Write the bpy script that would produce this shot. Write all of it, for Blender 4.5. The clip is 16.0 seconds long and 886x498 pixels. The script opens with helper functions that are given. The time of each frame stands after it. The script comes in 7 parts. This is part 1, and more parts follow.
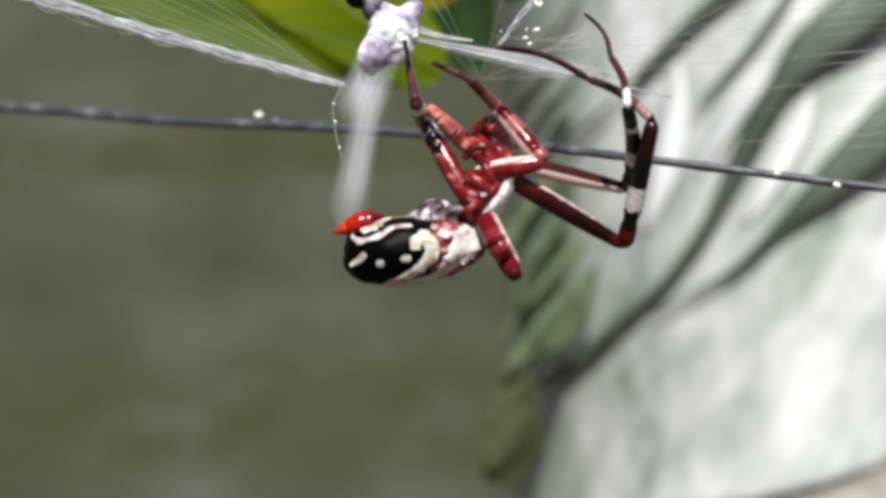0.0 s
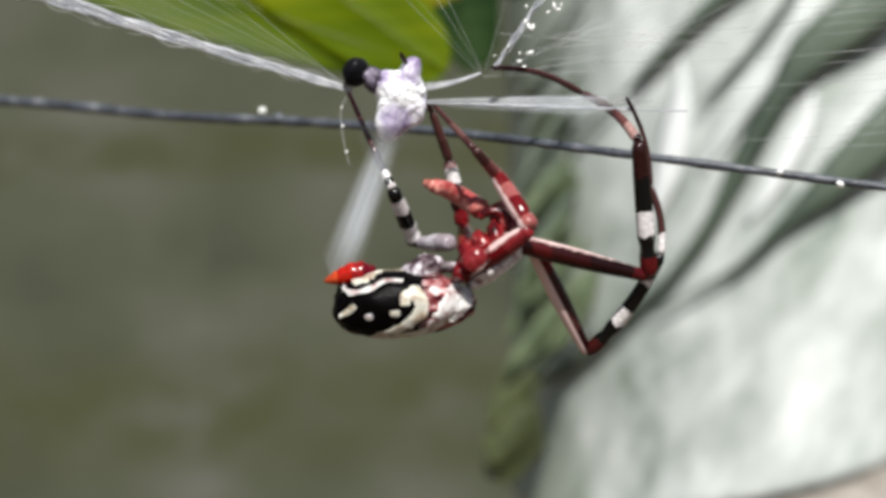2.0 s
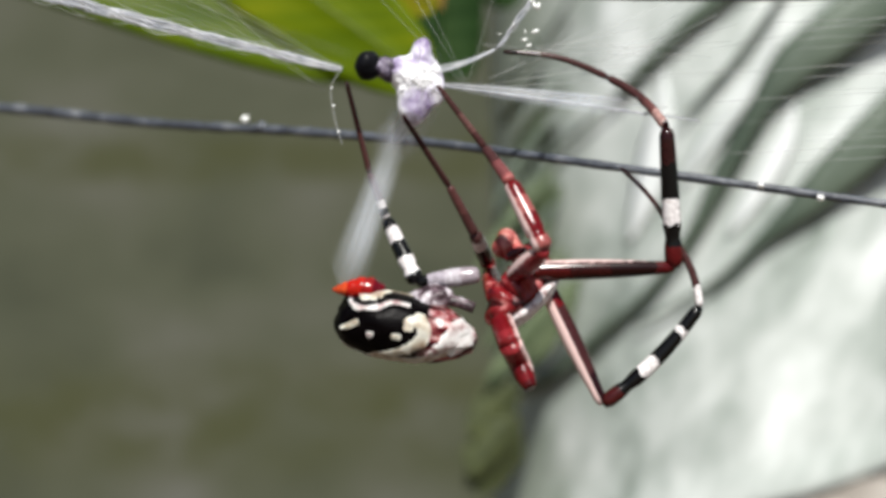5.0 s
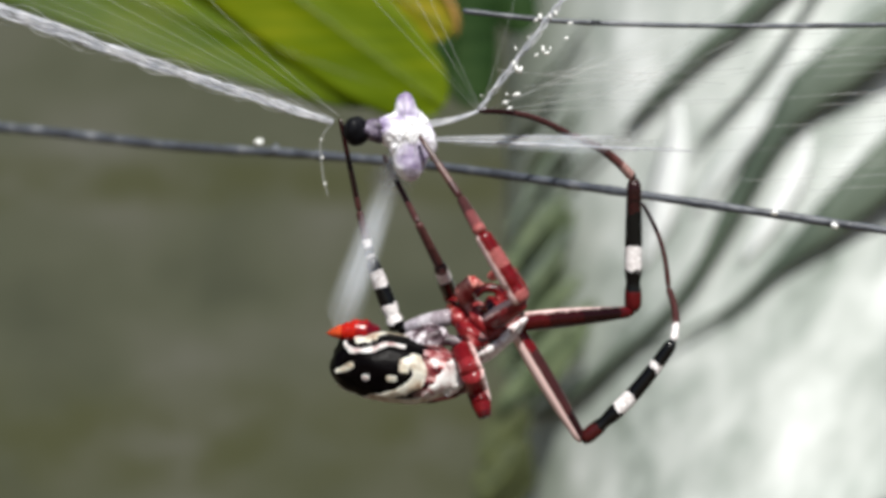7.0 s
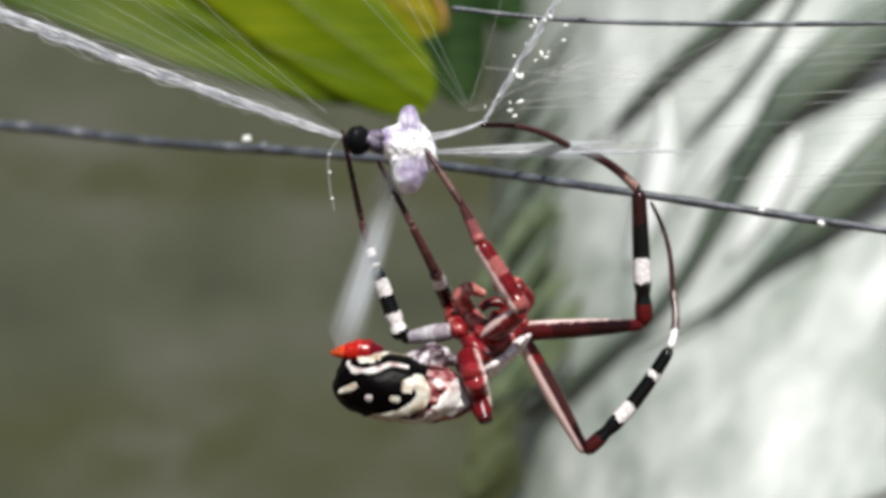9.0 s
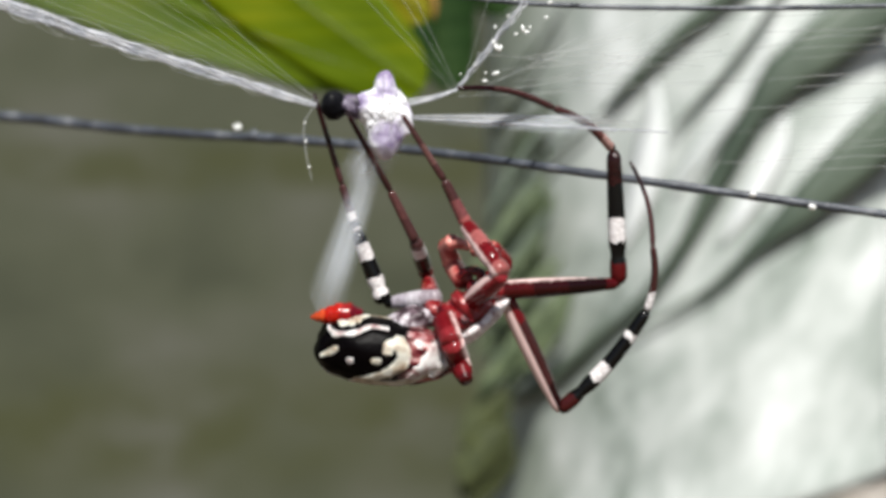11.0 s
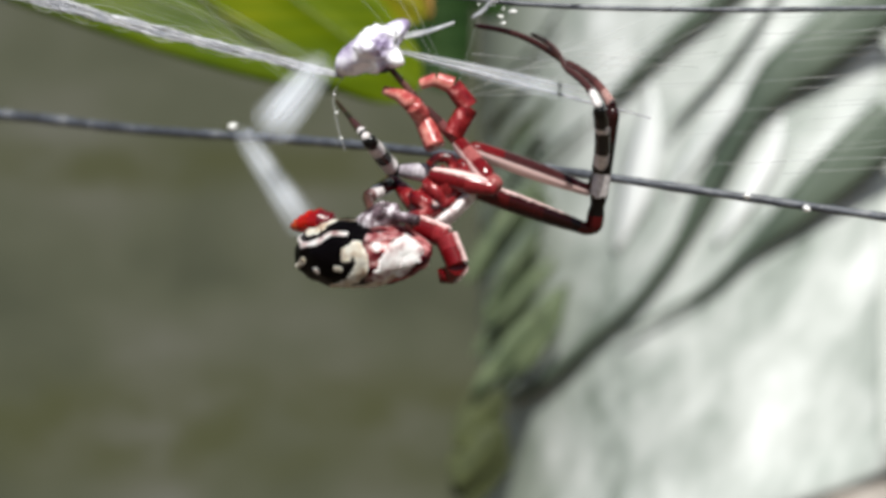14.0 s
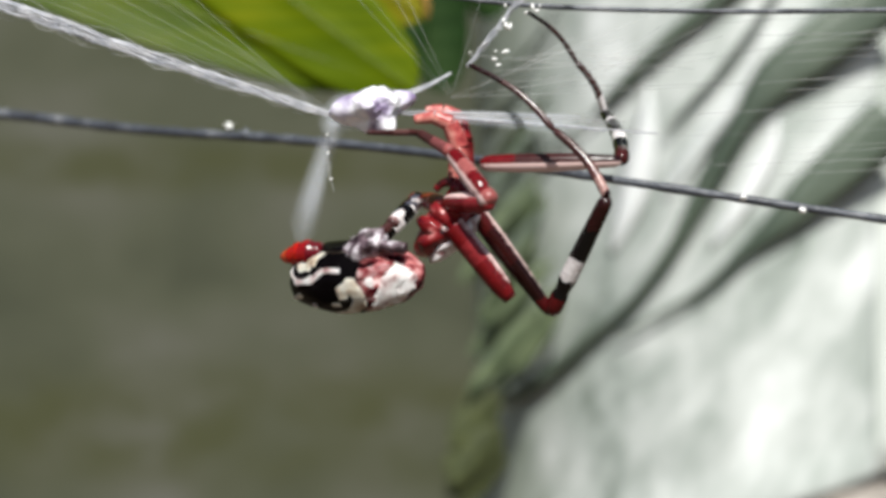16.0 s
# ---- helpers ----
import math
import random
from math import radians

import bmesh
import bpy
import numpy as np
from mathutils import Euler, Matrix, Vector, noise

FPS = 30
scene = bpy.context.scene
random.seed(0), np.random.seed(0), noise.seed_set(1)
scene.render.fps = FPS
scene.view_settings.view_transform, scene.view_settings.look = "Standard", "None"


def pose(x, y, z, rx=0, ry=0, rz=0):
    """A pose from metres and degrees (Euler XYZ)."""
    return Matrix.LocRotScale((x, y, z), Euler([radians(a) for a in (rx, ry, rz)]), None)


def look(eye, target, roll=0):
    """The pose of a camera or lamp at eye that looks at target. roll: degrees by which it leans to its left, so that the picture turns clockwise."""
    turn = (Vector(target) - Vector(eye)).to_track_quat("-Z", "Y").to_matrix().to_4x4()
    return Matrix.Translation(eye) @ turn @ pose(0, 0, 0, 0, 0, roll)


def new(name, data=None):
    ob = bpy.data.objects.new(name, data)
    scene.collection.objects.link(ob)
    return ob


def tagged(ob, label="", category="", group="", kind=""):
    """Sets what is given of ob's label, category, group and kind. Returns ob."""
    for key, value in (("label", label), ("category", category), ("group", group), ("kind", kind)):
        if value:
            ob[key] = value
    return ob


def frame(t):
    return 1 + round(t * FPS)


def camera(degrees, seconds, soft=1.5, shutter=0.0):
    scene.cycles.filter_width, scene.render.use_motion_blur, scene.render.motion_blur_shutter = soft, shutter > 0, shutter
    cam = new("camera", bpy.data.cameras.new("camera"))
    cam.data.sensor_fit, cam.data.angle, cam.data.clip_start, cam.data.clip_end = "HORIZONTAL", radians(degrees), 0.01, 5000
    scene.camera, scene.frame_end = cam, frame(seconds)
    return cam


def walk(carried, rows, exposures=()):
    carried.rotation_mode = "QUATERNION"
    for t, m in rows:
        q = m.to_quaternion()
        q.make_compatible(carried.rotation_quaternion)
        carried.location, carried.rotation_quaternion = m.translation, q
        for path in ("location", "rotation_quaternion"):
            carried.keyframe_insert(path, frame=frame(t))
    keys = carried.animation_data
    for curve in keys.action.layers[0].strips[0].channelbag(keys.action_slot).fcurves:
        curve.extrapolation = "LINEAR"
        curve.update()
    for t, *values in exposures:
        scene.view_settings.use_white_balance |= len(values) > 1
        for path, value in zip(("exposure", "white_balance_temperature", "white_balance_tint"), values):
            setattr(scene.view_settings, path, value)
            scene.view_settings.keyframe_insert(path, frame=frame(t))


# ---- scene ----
# A small orb-weaver wraps a fly in its web before a palm's pale crownshaft. Body about 12 mm long.
cam = camera(40.0, 16.0, soft=3.9)
cam.data.dof.use_dof = True
cam.data.dof.focus_distance = 0.0768
cam.data.dof.aperture_fstop = 35.0
walk(cam, [
    (0, pose(0, -0.0768, 0, 88.54, 1.36, 0.11)),
    (0.5, pose(0, -0.0768, 0, 88.23, 1.05, 0.10)),
    (1, pose(0, -0.0768, 0, 88.27, 0.91, 0.20)),
    (1.5, pose(0, -0.0768, 0, 88.40, 1.03, -0.10)),
    (2, pose(0, -0.0768, 0, 88.38, 1.02, 0.24)),
    (2.5, pose(0, -0.0768, 0, 88.29, 1.08, 0.23)),
    (3, pose(0, -0.0768, 0, 88.48, 0.30, 0.01)),
    (5.5, pose(0, -0.0768, 0, 89.13, 0.57, -0.65)),
    (6, pose(0, -0.0768, 0, 89.60, 0.25, -0.23)),
    (6.5, pose(0, -0.0768, 0, 89.90, 0.04, 0.03)),
    (7, pose(0, -0.0768, 0, 90.00, -0.00, -0.00)),
    (7.5, pose(0, -0.0768, 0, 90.29, 0.24, -0.37)),
    (8, pose(0, -0.0768, 0, 90.16, 0.08, -0.31)),
    (8.5, pose(0, -0.0768, 0, 90.20, -0.08, -0.50)),
    (9, pose(0, -0.0768, 0, 89.87, -0.07, -0.58)),
    (9.5, pose(0, -0.0768, 0, 89.69, 0.07, -0.63)),
    (10, pose(0, -0.0768, 0, 89.23, 0.42, -0.81)),
    (12.5, pose(0, -0.0768, 0, 89.46, 0.35, -1.16)),
    (13, pose(0, -0.0768, 0, 89.66, 0.81, -1.15)),
    (13.5, pose(0, -0.0768, 0, 89.35, 0.43, -1.14)),
    (14, pose(0, -0.0768, 0, 89.25, 0.18, -1.20)),
    (14.5, pose(0, -0.0768, 0, 89.13, 0.04, -1.18)),
    (15, pose(0, -0.0768, 0, 89.10, 0.03, -1.24)),
    (15.5, pose(0, -0.0768, 0, 89.21, -0.14, -1.30)),
    (16, pose(0, -0.0768, 0, 89.27, 0.01, -1.38))
])

# ---- world and sun ----
SUN_ELEVATION, SUN_TURN = radians(50), radians(175)
sky_world = bpy.data.worlds.new("sky")
sky_world.use_nodes = True
scene.world = sky_world
sky = sky_world.node_tree.nodes.new("ShaderNodeTexSky")
sky.sky_type, sky.sun_disc = "NISHITA", False
sky.sun_elevation, sky.sun_rotation = SUN_ELEVATION, SUN_TURN
back = sky_world.node_tree.nodes["Background"]
back.inputs["Strength"].default_value = 0.052
sky_world.node_tree.links.new(sky.outputs["Color"], back.inputs["Color"])
sun_data = bpy.data.lights.new("sun", "SUN")
sun_data.energy, sun_data.angle, sun_data.color = 5.0, radians(0.6), (1.0, 0.985, 0.925)
sun = new("sun", sun_data)
way = Vector((math.sin(SUN_TURN) * math.cos(SUN_ELEVATION), math.cos(SUN_TURN) * math.cos(SUN_ELEVATION), math.sin(SUN_ELEVATION)))
sun.matrix_basis = look(way * 3, (0, 0, 0))
scene.view_settings.exposure = 0.56


# ---- materials ----
def nodes_of(name):
    m = bpy.data.materials.new(name)
    m.use_nodes = True
    return m, m.node_tree.nodes, m.node_tree.links, m.node_tree.nodes["Principled BSDF"]


def ramp(nodes, stops, mode="LINEAR"):
    r = nodes.new("ShaderNodeValToRGB")
    r.color_ramp.interpolation = mode
    while len(r.color_ramp.elements) < len(stops):
        r.color_ramp.elements.new(0.5)
    for e, (at, col) in zip(r.color_ramp.elements, stops):
        e.position, e.color = at, (*col, 1)
    return r


def surface(name, stops, scale, rough=0.5, bump=0.0, bump_scale=0.0, stretch=(1, 1, 1), detail=4.0, spec=0.5, sheer=0.0):
    """A surface whose colour wanders over stops with a noise of that scale (per metre), with fine relief."""
    m, n, l, b = nodes_of(name)
    co, mp, tx = n.new("ShaderNodeTexCoord"), n.new("ShaderNodeMapping"), n.new("ShaderNodeTexNoise")
    mp.inputs["Scale"].default_value = stretch
    tx.inputs["Scale"].default_value, tx.inputs["Detail"].default_value = scale, detail
    r = ramp(n, stops)
    l.new(co.outputs["Object"], mp.inputs["Vector"])
    l.new(mp.outputs["Vector"], tx.inputs["Vector"])
    l.new(tx.outputs["Fac"], r.inputs["Fac"])
    l.new(r.outputs["Color"], b.inputs["Base Color"])
    b.inputs["Roughness"].default_value = rough
    b.inputs["Specular IOR Level"].default_value = spec
    if bump:
        fine, bp = n.new("ShaderNodeTexNoise"), n.new("ShaderNodeBump")
        fine.inputs["Scale"].default_value = bump_scale
        bp.inputs["Strength"].default_value, bp.inputs["Distance"].default_value = bump, 0.4 / bump_scale
        l.new(mp.outputs["Vector"], fine.inputs["Vector"])
        l.new(fine.outputs["Fac"], bp.inputs["Height"])
        l.new(bp.outputs["Normal"], b.inputs["Normal"])
    if sheer:
        b.inputs["Alpha"].default_value = 1 - sheer
    return m


def banded(name, length, stops, stripe=0.0):
    """A leg's skin: rings of colour along the segment, with a fine mottle and a waxy gloss."""
    m, n, l, b = nodes_of(name)
    co, sp, dv, tx, ad = (n.new("ShaderNode" + k) for k in ("TexCoord", "SeparateXYZ", "Math", "TexNoise", "Math"))
    dv.operation, dv.inputs[1].default_value = "DIVIDE", length
    tx.inputs["Scale"].default_value = 2600
    ad.operation, ad.inputs[1].default_value = "MULTIPLY_ADD", 0.10
    r = ramp(n, stops, "CONSTANT")
    l.new(co.outputs["Object"], sp.inputs[0])
    l.new(sp.outputs["X"], dv.inputs[0])
    l.new(co.outputs["Object"], tx.inputs["Vector"])
    l.new(tx.outputs["Fac"], ad.inputs[0])
    l.new(dv.outputs[0], ad.inputs[2])
    l.new(ad.outputs[0], r.inputs["Fac"])
    fleck, mix = n.new("ShaderNodeTexNoise"), n.new("ShaderNodeMix")
    mix.data_type, mix.blend_type = "RGBA", "MULTIPLY"
    mix.inputs["Factor"].default_value = 0.6
    fleck.inputs["Scale"].default_value = 5200
    shade = ramp(n, [(0.35, (0.35, 0.3, 0.3)), (0.65, (1, 1, 1))])
    l.new(co.outputs["Object"], fleck.inputs["Vector"])
    l.new(fleck.outputs["Fac"], shade.inputs["Fac"])
    l.new(r.outputs["Color"], mix.inputs["A"])
    l.new(shade.outputs["Color"], mix.inputs["B"])
    l.new(mix.outputs["Result"], b.inputs["Base Color"])
    if stripe:  # a painted sun highlight, pale along one side, as wide as stripe tells
        wob, rg, line = n.new("ShaderNodeMath"), n.new("ShaderNodeMapRange"), n.new("ShaderNodeMix")
        wob.operation, wob.inputs[1].default_value = "MULTIPLY_ADD", abs(stripe) * 0.55
        turn = n.new("ShaderNodeMath")
        turn.operation, turn.inputs[1].default_value = "MULTIPLY", math.copysign(1, stripe)
        l.new(sp.outputs["Z"], turn.inputs[0])
        l.new(tx.outputs["Fac"], wob.inputs[0])
        l.new(turn.outputs[0], wob.inputs[2])
        rg.inputs["From Min"].default_value, rg.inputs["From Max"].default_value = abs(stripe) * 0.92, abs(stripe) * 1.22
        l.new(wob.outputs[0], rg.inputs["Value"])
        line.data_type = "RGBA"
        l.new(rg.outputs["Result"], line.inputs["Factor"])
        l.new(mix.outputs["Result"], line.inputs["A"])
        line.inputs["B"].default_value = (0.62, 0.45, 0.43, 1)
        l.new(line.outputs["Result"], b.inputs["Base Color"])
    b.inputs["Roughness"].default_value = 0.20
    b.inputs["Specular IOR Level"].default_value = 0.28
    return m


def veil(name, most, half_a, half_b, length):
    """Sheer silk: white streaks along x with clear gaps between them."""
    m, n, l, b = nodes_of(name)
    co, mp, tx = n.new("ShaderNodeTexCoord"), n.new("ShaderNodeMapping"), n.new("ShaderNodeTexNoise")
    mp.inputs["Scale"].default_value = (0.012, 0.3, 1)
    tx.inputs["Scale"].default_value, tx.inputs["Detail"].default_value = 2600, 3
    r = ramp(n, [(0.34, (0.55 * most, 0.55 * most, 0.55 * most)), (0.60, (most, most, most))])
    l.new(co.outputs["Object"], mp.inputs["Vector"])
    l.new(mp.outputs["Vector"], tx.inputs["Vector"])
    l.new(tx.outputs["Fac"], r.inputs["Fac"])
    sp, ab, rg, mu = (n.new("ShaderNode" + k) for k in ("SeparateXYZ", "Math", "MapRange", "Math"))
    ab.operation, mu.operation, rg.interpolation_type = "ABSOLUTE", "MULTIPLY", "SMOOTHSTEP"
    rg.inputs["From Min"].default_value, rg.inputs["From Max"].default_value = 1.0, 0.05
    wide, share = n.new("ShaderNodeMath"), n.new("ShaderNodeMath")
    wide.operation, wide.inputs[1].default_value, wide.inputs[2].default_value = "MULTIPLY_ADD", (half_b - half_a) / length, half_a
    share.operation = "DIVIDE"
    l.new(co.outputs["Object"], sp.inputs[0])
    l.new(sp.outputs["Z"], ab.inputs[0])
    l.new(sp.outputs["X"], wide.inputs[0])
    l.new(ab.outputs[0], share.inputs[0])
    l.new(wide.outputs[0], share.inputs[1])
    l.new(share.outputs[0], rg.inputs["Value"])
    l.new(r.outputs["Color"], mu.inputs[0])
    l.new(rg.outputs["Result"], mu.inputs[1])
    ends = mu
    for a, z in ((0.0, 0.38), (1.0, 0.60)):  # thins out towards both ends
        fade, both = n.new("ShaderNodeMapRange"), n.new("ShaderNodeMath")
        fade.interpolation_type, both.operation = "SMOOTHSTEP", "MULTIPLY"
        fade.inputs["From Min"].default_value, fade.inputs["From Max"].default_value = a * length, z * length
        fade.inputs["To Min"].default_value = 0.22 if a == 0 and half_a > half_b else 0.0
        l.new(sp.outputs["X"], fade.inputs["Value"])
        l.new(ends.outputs[0], both.inputs[0])
        l.new(fade.outputs["Result"], both.inputs[1])
        ends = both
    l.new(ends.outputs[0], b.inputs["Alpha"])
    b.inputs["Base Color"].default_value = (0.72, 0.76, 0.84, 1)
    b.inputs["Roughness"].default_value = 0.5
    return m


RED, DARK, BLACK, PINK = (0.125, 0.004, 0.006), (0.014, 0.001, 0.002), (0.003, 0.003, 0.003), (0.30, 0.085, 0.08)
WHITE, BROWN, SALMON = (0.72, 0.69, 0.69), (0.055, 0.020, 0.019), (0.34, 0.062, 0.058)
RED_SKIN = surface("red leg skin", [(0.36, DARK), (0.48, RED), (0.62, (0.20, 0.016, 0.018)), (0.72, (0.50, 0.20, 0.19))], 1000, 0.26, 0.25, 5000, spec=0.35)
SALMON_SKIN = surface("salmon leg skin", [(0.3, RED), (0.5, SALMON), (0.7, (0.55, 0.24, 0.20))], 1400, 0.26, 0.4, 6000, spec=0.35)
CREAM_SKIN = surface("cream guanine marking", [(0.3, (0.46, 0.32, 0.22)), (0.43, (0.70, 0.62, 0.50)), (0.56, (0.86, 0.83, 0.75))], 1700, 0.4, 0.3, 6000)
SILVER_SKIN = surface("silver white marking", [(0.33, (0.42, 0.22, 0.22)), (0.43, (0.74, 0.64, 0.63)), (0.56, (0.90, 0.88, 0.87))], 1500, 0.35, 0.4, 5000)
CARAPACE_SKIN = surface("silver-haired carapace", [(0.33, (0.22, 0.11, 0.11)), (0.55, (0.64, 0.60, 0.60))], 2200, 0.45, 0.5, 7000)
BELLY_SKIN = surface("silver-grey hairy belly", [(0.40, (0.02, 0.008, 0.012)), (0.50, (0.12, 0.08, 0.095)), (0.60, (0.46, 0.43, 0.46))], 1300, 0.5, 0.3, 7000)
PINK_SKIN = surface("pink and red mottled marking", [(0.36, (0.16, 0.008, 0.012)), (0.48, (0.45, 0.10, 0.11)), (0.62, (0.66, 0.45, 0.45))], 2200, 0.34, 0.4, 5000)
FLY_BLACK = surface("black fly skin", [(0.4, (0.004, 0.004, 0.005)), (0.7, (0.008, 0.008, 0.010))], 2000, 0.4, 0.2, 6000, spec=0.06)
FLY_THORAX = surface("dark purple-grey fly thorax", [(0.35, (0.02, 0.016, 0.022)), (0.52, (0.10, 0.08, 0.12)), (0.66, (0.34, 0.31, 0.38))], 1500, 0.4, 0.4, 5000, spec=0.15)
WRAP = surface("white silk wrapping", [(0.37, (0.20, 0.15, 0.27)), (0.46, (0.48, 0.44, 0.56)), (0.56, (0.84, 0.83, 0.86))], 380, 0.4, 0.3, 4200, (1, 1, 1.6))
SILK = surface("white silk", [(0.3, (0.32, 0.34, 0.39)), (0.7, (0.70, 0.70, 0.74))], 900, 0.4, sheer=0.42)
VEIL = veil("veil of sheer white silk", 0.26, 0.00150, 0.00100, 295 * 0.0768 / 2154.05)
SHEAF = veil("sheer sheaf of silk", 0.40, 9 * 0.0768 / 2154.05, 26 * 0.0768 / 2154.05, 340 * 0.0768 / 2154.05)
LOOP = veil("loose white silk", 0.46, 0.00125, 0.00205, 200 * 0.0768 / 2154.05)
THREAD = surface("fine grey web thread", [(0.35, (0.30, 0.31, 0.31)), (0.7, (0.66, 0.66, 0.66))], 300, 0.35, sheer=0.80)
HAZE = surface("thin silk gauze", [(0.3, (0.5, 0.51, 0.54)), (0.7, (0.8, 0.8, 0.82))], 400, 0.5, sheer=0.988)
WIRE = surface("grey weathered line", [(0.35, (0.028, 0.031, 0.040)), (0.55, (0.060, 0.067, 0.082)), (0.75, (0.16, 0.165, 0.18))], 500, 0.5, 0.6, 2500)
DROP = surface("pale silk fleck", [(0.3, (0.75, 0.75, 0.74)), (0.7, (0.9, 0.9, 0.88))], 900, 0.25)


def abdomen_skin(x0, x1):
    """Glossy black behind, passing in ragged streaks into dark red and pink towards the waist."""
    m, n, l, b = nodes_of("black abdomen skin reddish at the front")
    co, mp, tx, fine, sp, ad, rg, mix, bp = (n.new("ShaderNode" + k) for k in ("TexCoord", "Mapping", "TexNoise", "TexNoise", "SeparateXYZ", "Math", "MapRange", "Mix", "Bump"))
    mp.inputs["Rotation"].default_value, mp.inputs["Scale"].default_value = (0, radians(40), 0), (0.4, 1, 1.3)
    tx.inputs["Scale"].default_value, fine.inputs["Scale"].default_value = 1300, 6000
    red = ramp(n, [(0.36, (0.010, 0.002, 0.003)), (0.47, (0.10, 0.010, 0.014)), (0.56, (0.36, 0.12, 0.12)), (0.68, (0.58, 0.44, 0.43))])
    l.new(co.outputs["Object"], mp.inputs["Vector"])
    l.new(mp.outputs["Vector"], tx.inputs["Vector"])
    l.new(tx.outputs["Fac"], red.inputs["Fac"])
    l.new(co.outputs["Object"], sp.inputs[0])
    l.new(co.outputs["Object"], fine.inputs["Vector"])
    ad.operation, ad.inputs[1].default_value = "MULTIPLY_ADD", (x1 - x0) * 1.6
    l.new(tx.outputs["Fac"], ad.inputs[0])
    l.new(sp.outputs["X"], ad.inputs[2])
    rg.inputs["From Min"].default_value, rg.inputs["From Max"].default_value = x0 + (x1 - x0) * 0.8, x1 + (x1 - x0) * 0.8
    l.new(ad.outputs[0], rg.inputs["Value"])
    mix.data_type = "RGBA"
    mix.inputs["A"].default_value = (0.0015, 0.001, 0.0012, 1)
    l.new(rg.outputs["Result"], mix.inputs["Factor"])
    l.new(red.outputs["Color"], mix.inputs["B"])
    l.new(mix.outputs["Result"], b.inputs["Base Color"])
    bp.inputs["Strength"].default_value, bp.inputs["Distance"].default_value = 0.4, 0.00008
    l.new(fine.outputs["Fac"], bp.inputs["Height"])
    l.new(bp.outputs["Normal"], b.inputs["Normal"])
    b.inputs["Roughness"].default_value, b.inputs["Specular IOR Level"].default_value = 0.35, 0.04
    return m


# ---- mesh helpers ----
U = 0.0768 / 2154.05


def spot(u, v, y=0.0):
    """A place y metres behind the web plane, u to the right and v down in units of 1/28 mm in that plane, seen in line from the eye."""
    k = U * (1 + y / 0.0768)
    return Vector(((u - 784) * k, y, (441 - v) * k))


def part(name, bm, material, parent=None, label="", smooth=True):
    me = bpy.data.meshes.new(name)
    bm.to_mesh(me)
    bm.free()
    for p in me.polygons:
        p.use_smooth = smooth
    me.materials.append(material)
    ob = new(name, me)
    ob.parent = parent
    return tagged(ob, label) if label else ob


def stuff_part(*args):
    return tagged(part(*args), kind="stuff")


def tube(bm, pts, radii, seg=10):
    """A tapered round tube through pts, closed at both ends."""
    rings, n = [], len(pts)
    side = None
    for i, p in enumerate(pts):
        d = (Vector(pts[min(i + 1, n - 1)]) - Vector(pts[max(i - 1, 0)])).normalized()
        if side is None:
            side = d.orthogonal().normalized()
        side = (side - d * side.dot(d)).normalized()
        up = d.cross(side)
        r = radii[i] if hasattr(radii, "__len__") else radii
        rings.append([bm.verts.new(Vector(p) + (side * math.cos(a) + up * math.sin(a)) * r) for a in (2 * math.pi * k / seg for k in range(seg))])
    for a, b in zip(rings, rings[1:]):
        for k in range(seg):
            bm.faces.new((a[k], a[(k + 1) % seg], b[(k + 1) % seg], b[k]))
    bm.faces.new(rings[0][::-1])
    bm.faces.new(rings[-1])
    return bm


def blob(bm, c, r, rot=(0, 0, 0), rough=0.0, grain=1.0, cuts=3):
    """A lumpy ellipsoid at c with radii r."""
    made = bmesh.ops.create_icosphere(bm, subdivisions=cuts, radius=1)["verts"]
    turn = Euler([radians(a) for a in rot]).to_matrix()
    for v in made:
        k = 1 + rough * noise.noise(v.co * grain + Vector(c) * 900)
        v.co = turn @ Vector((v.co.x * r[0], v.co.y * r[1], v.co.z * r[2])) * k + Vector(c)
    return bm


def bez(pts, n=24):
    """A smooth line through a few places (Catmull-Rom)."""
    p = [Vector(q) for q in pts]
    p = [p[0] * 2 - p[1], *p, p[-1] * 2 - p[-2]]
    out = []
    for i in range(1, len(p) - 2):
        for k in range(n):
            t = k / n
            a, b, c, d = p[i - 1:i + 3]
            out.append(0.5 * (2 * b + (c - a) * t + (2 * a - 5 * b + 4 * c - d) * t * t + (3 * b - a - 3 * c + d) * t ** 3))
    return out + [p[-2]]


def thing(name, label, category, group="", at=(0, 0, 0)):
    ob = new(name)
    ob.location = at
    ob.empty_display_size = 0.002
    return tagged(ob, label, category, group)


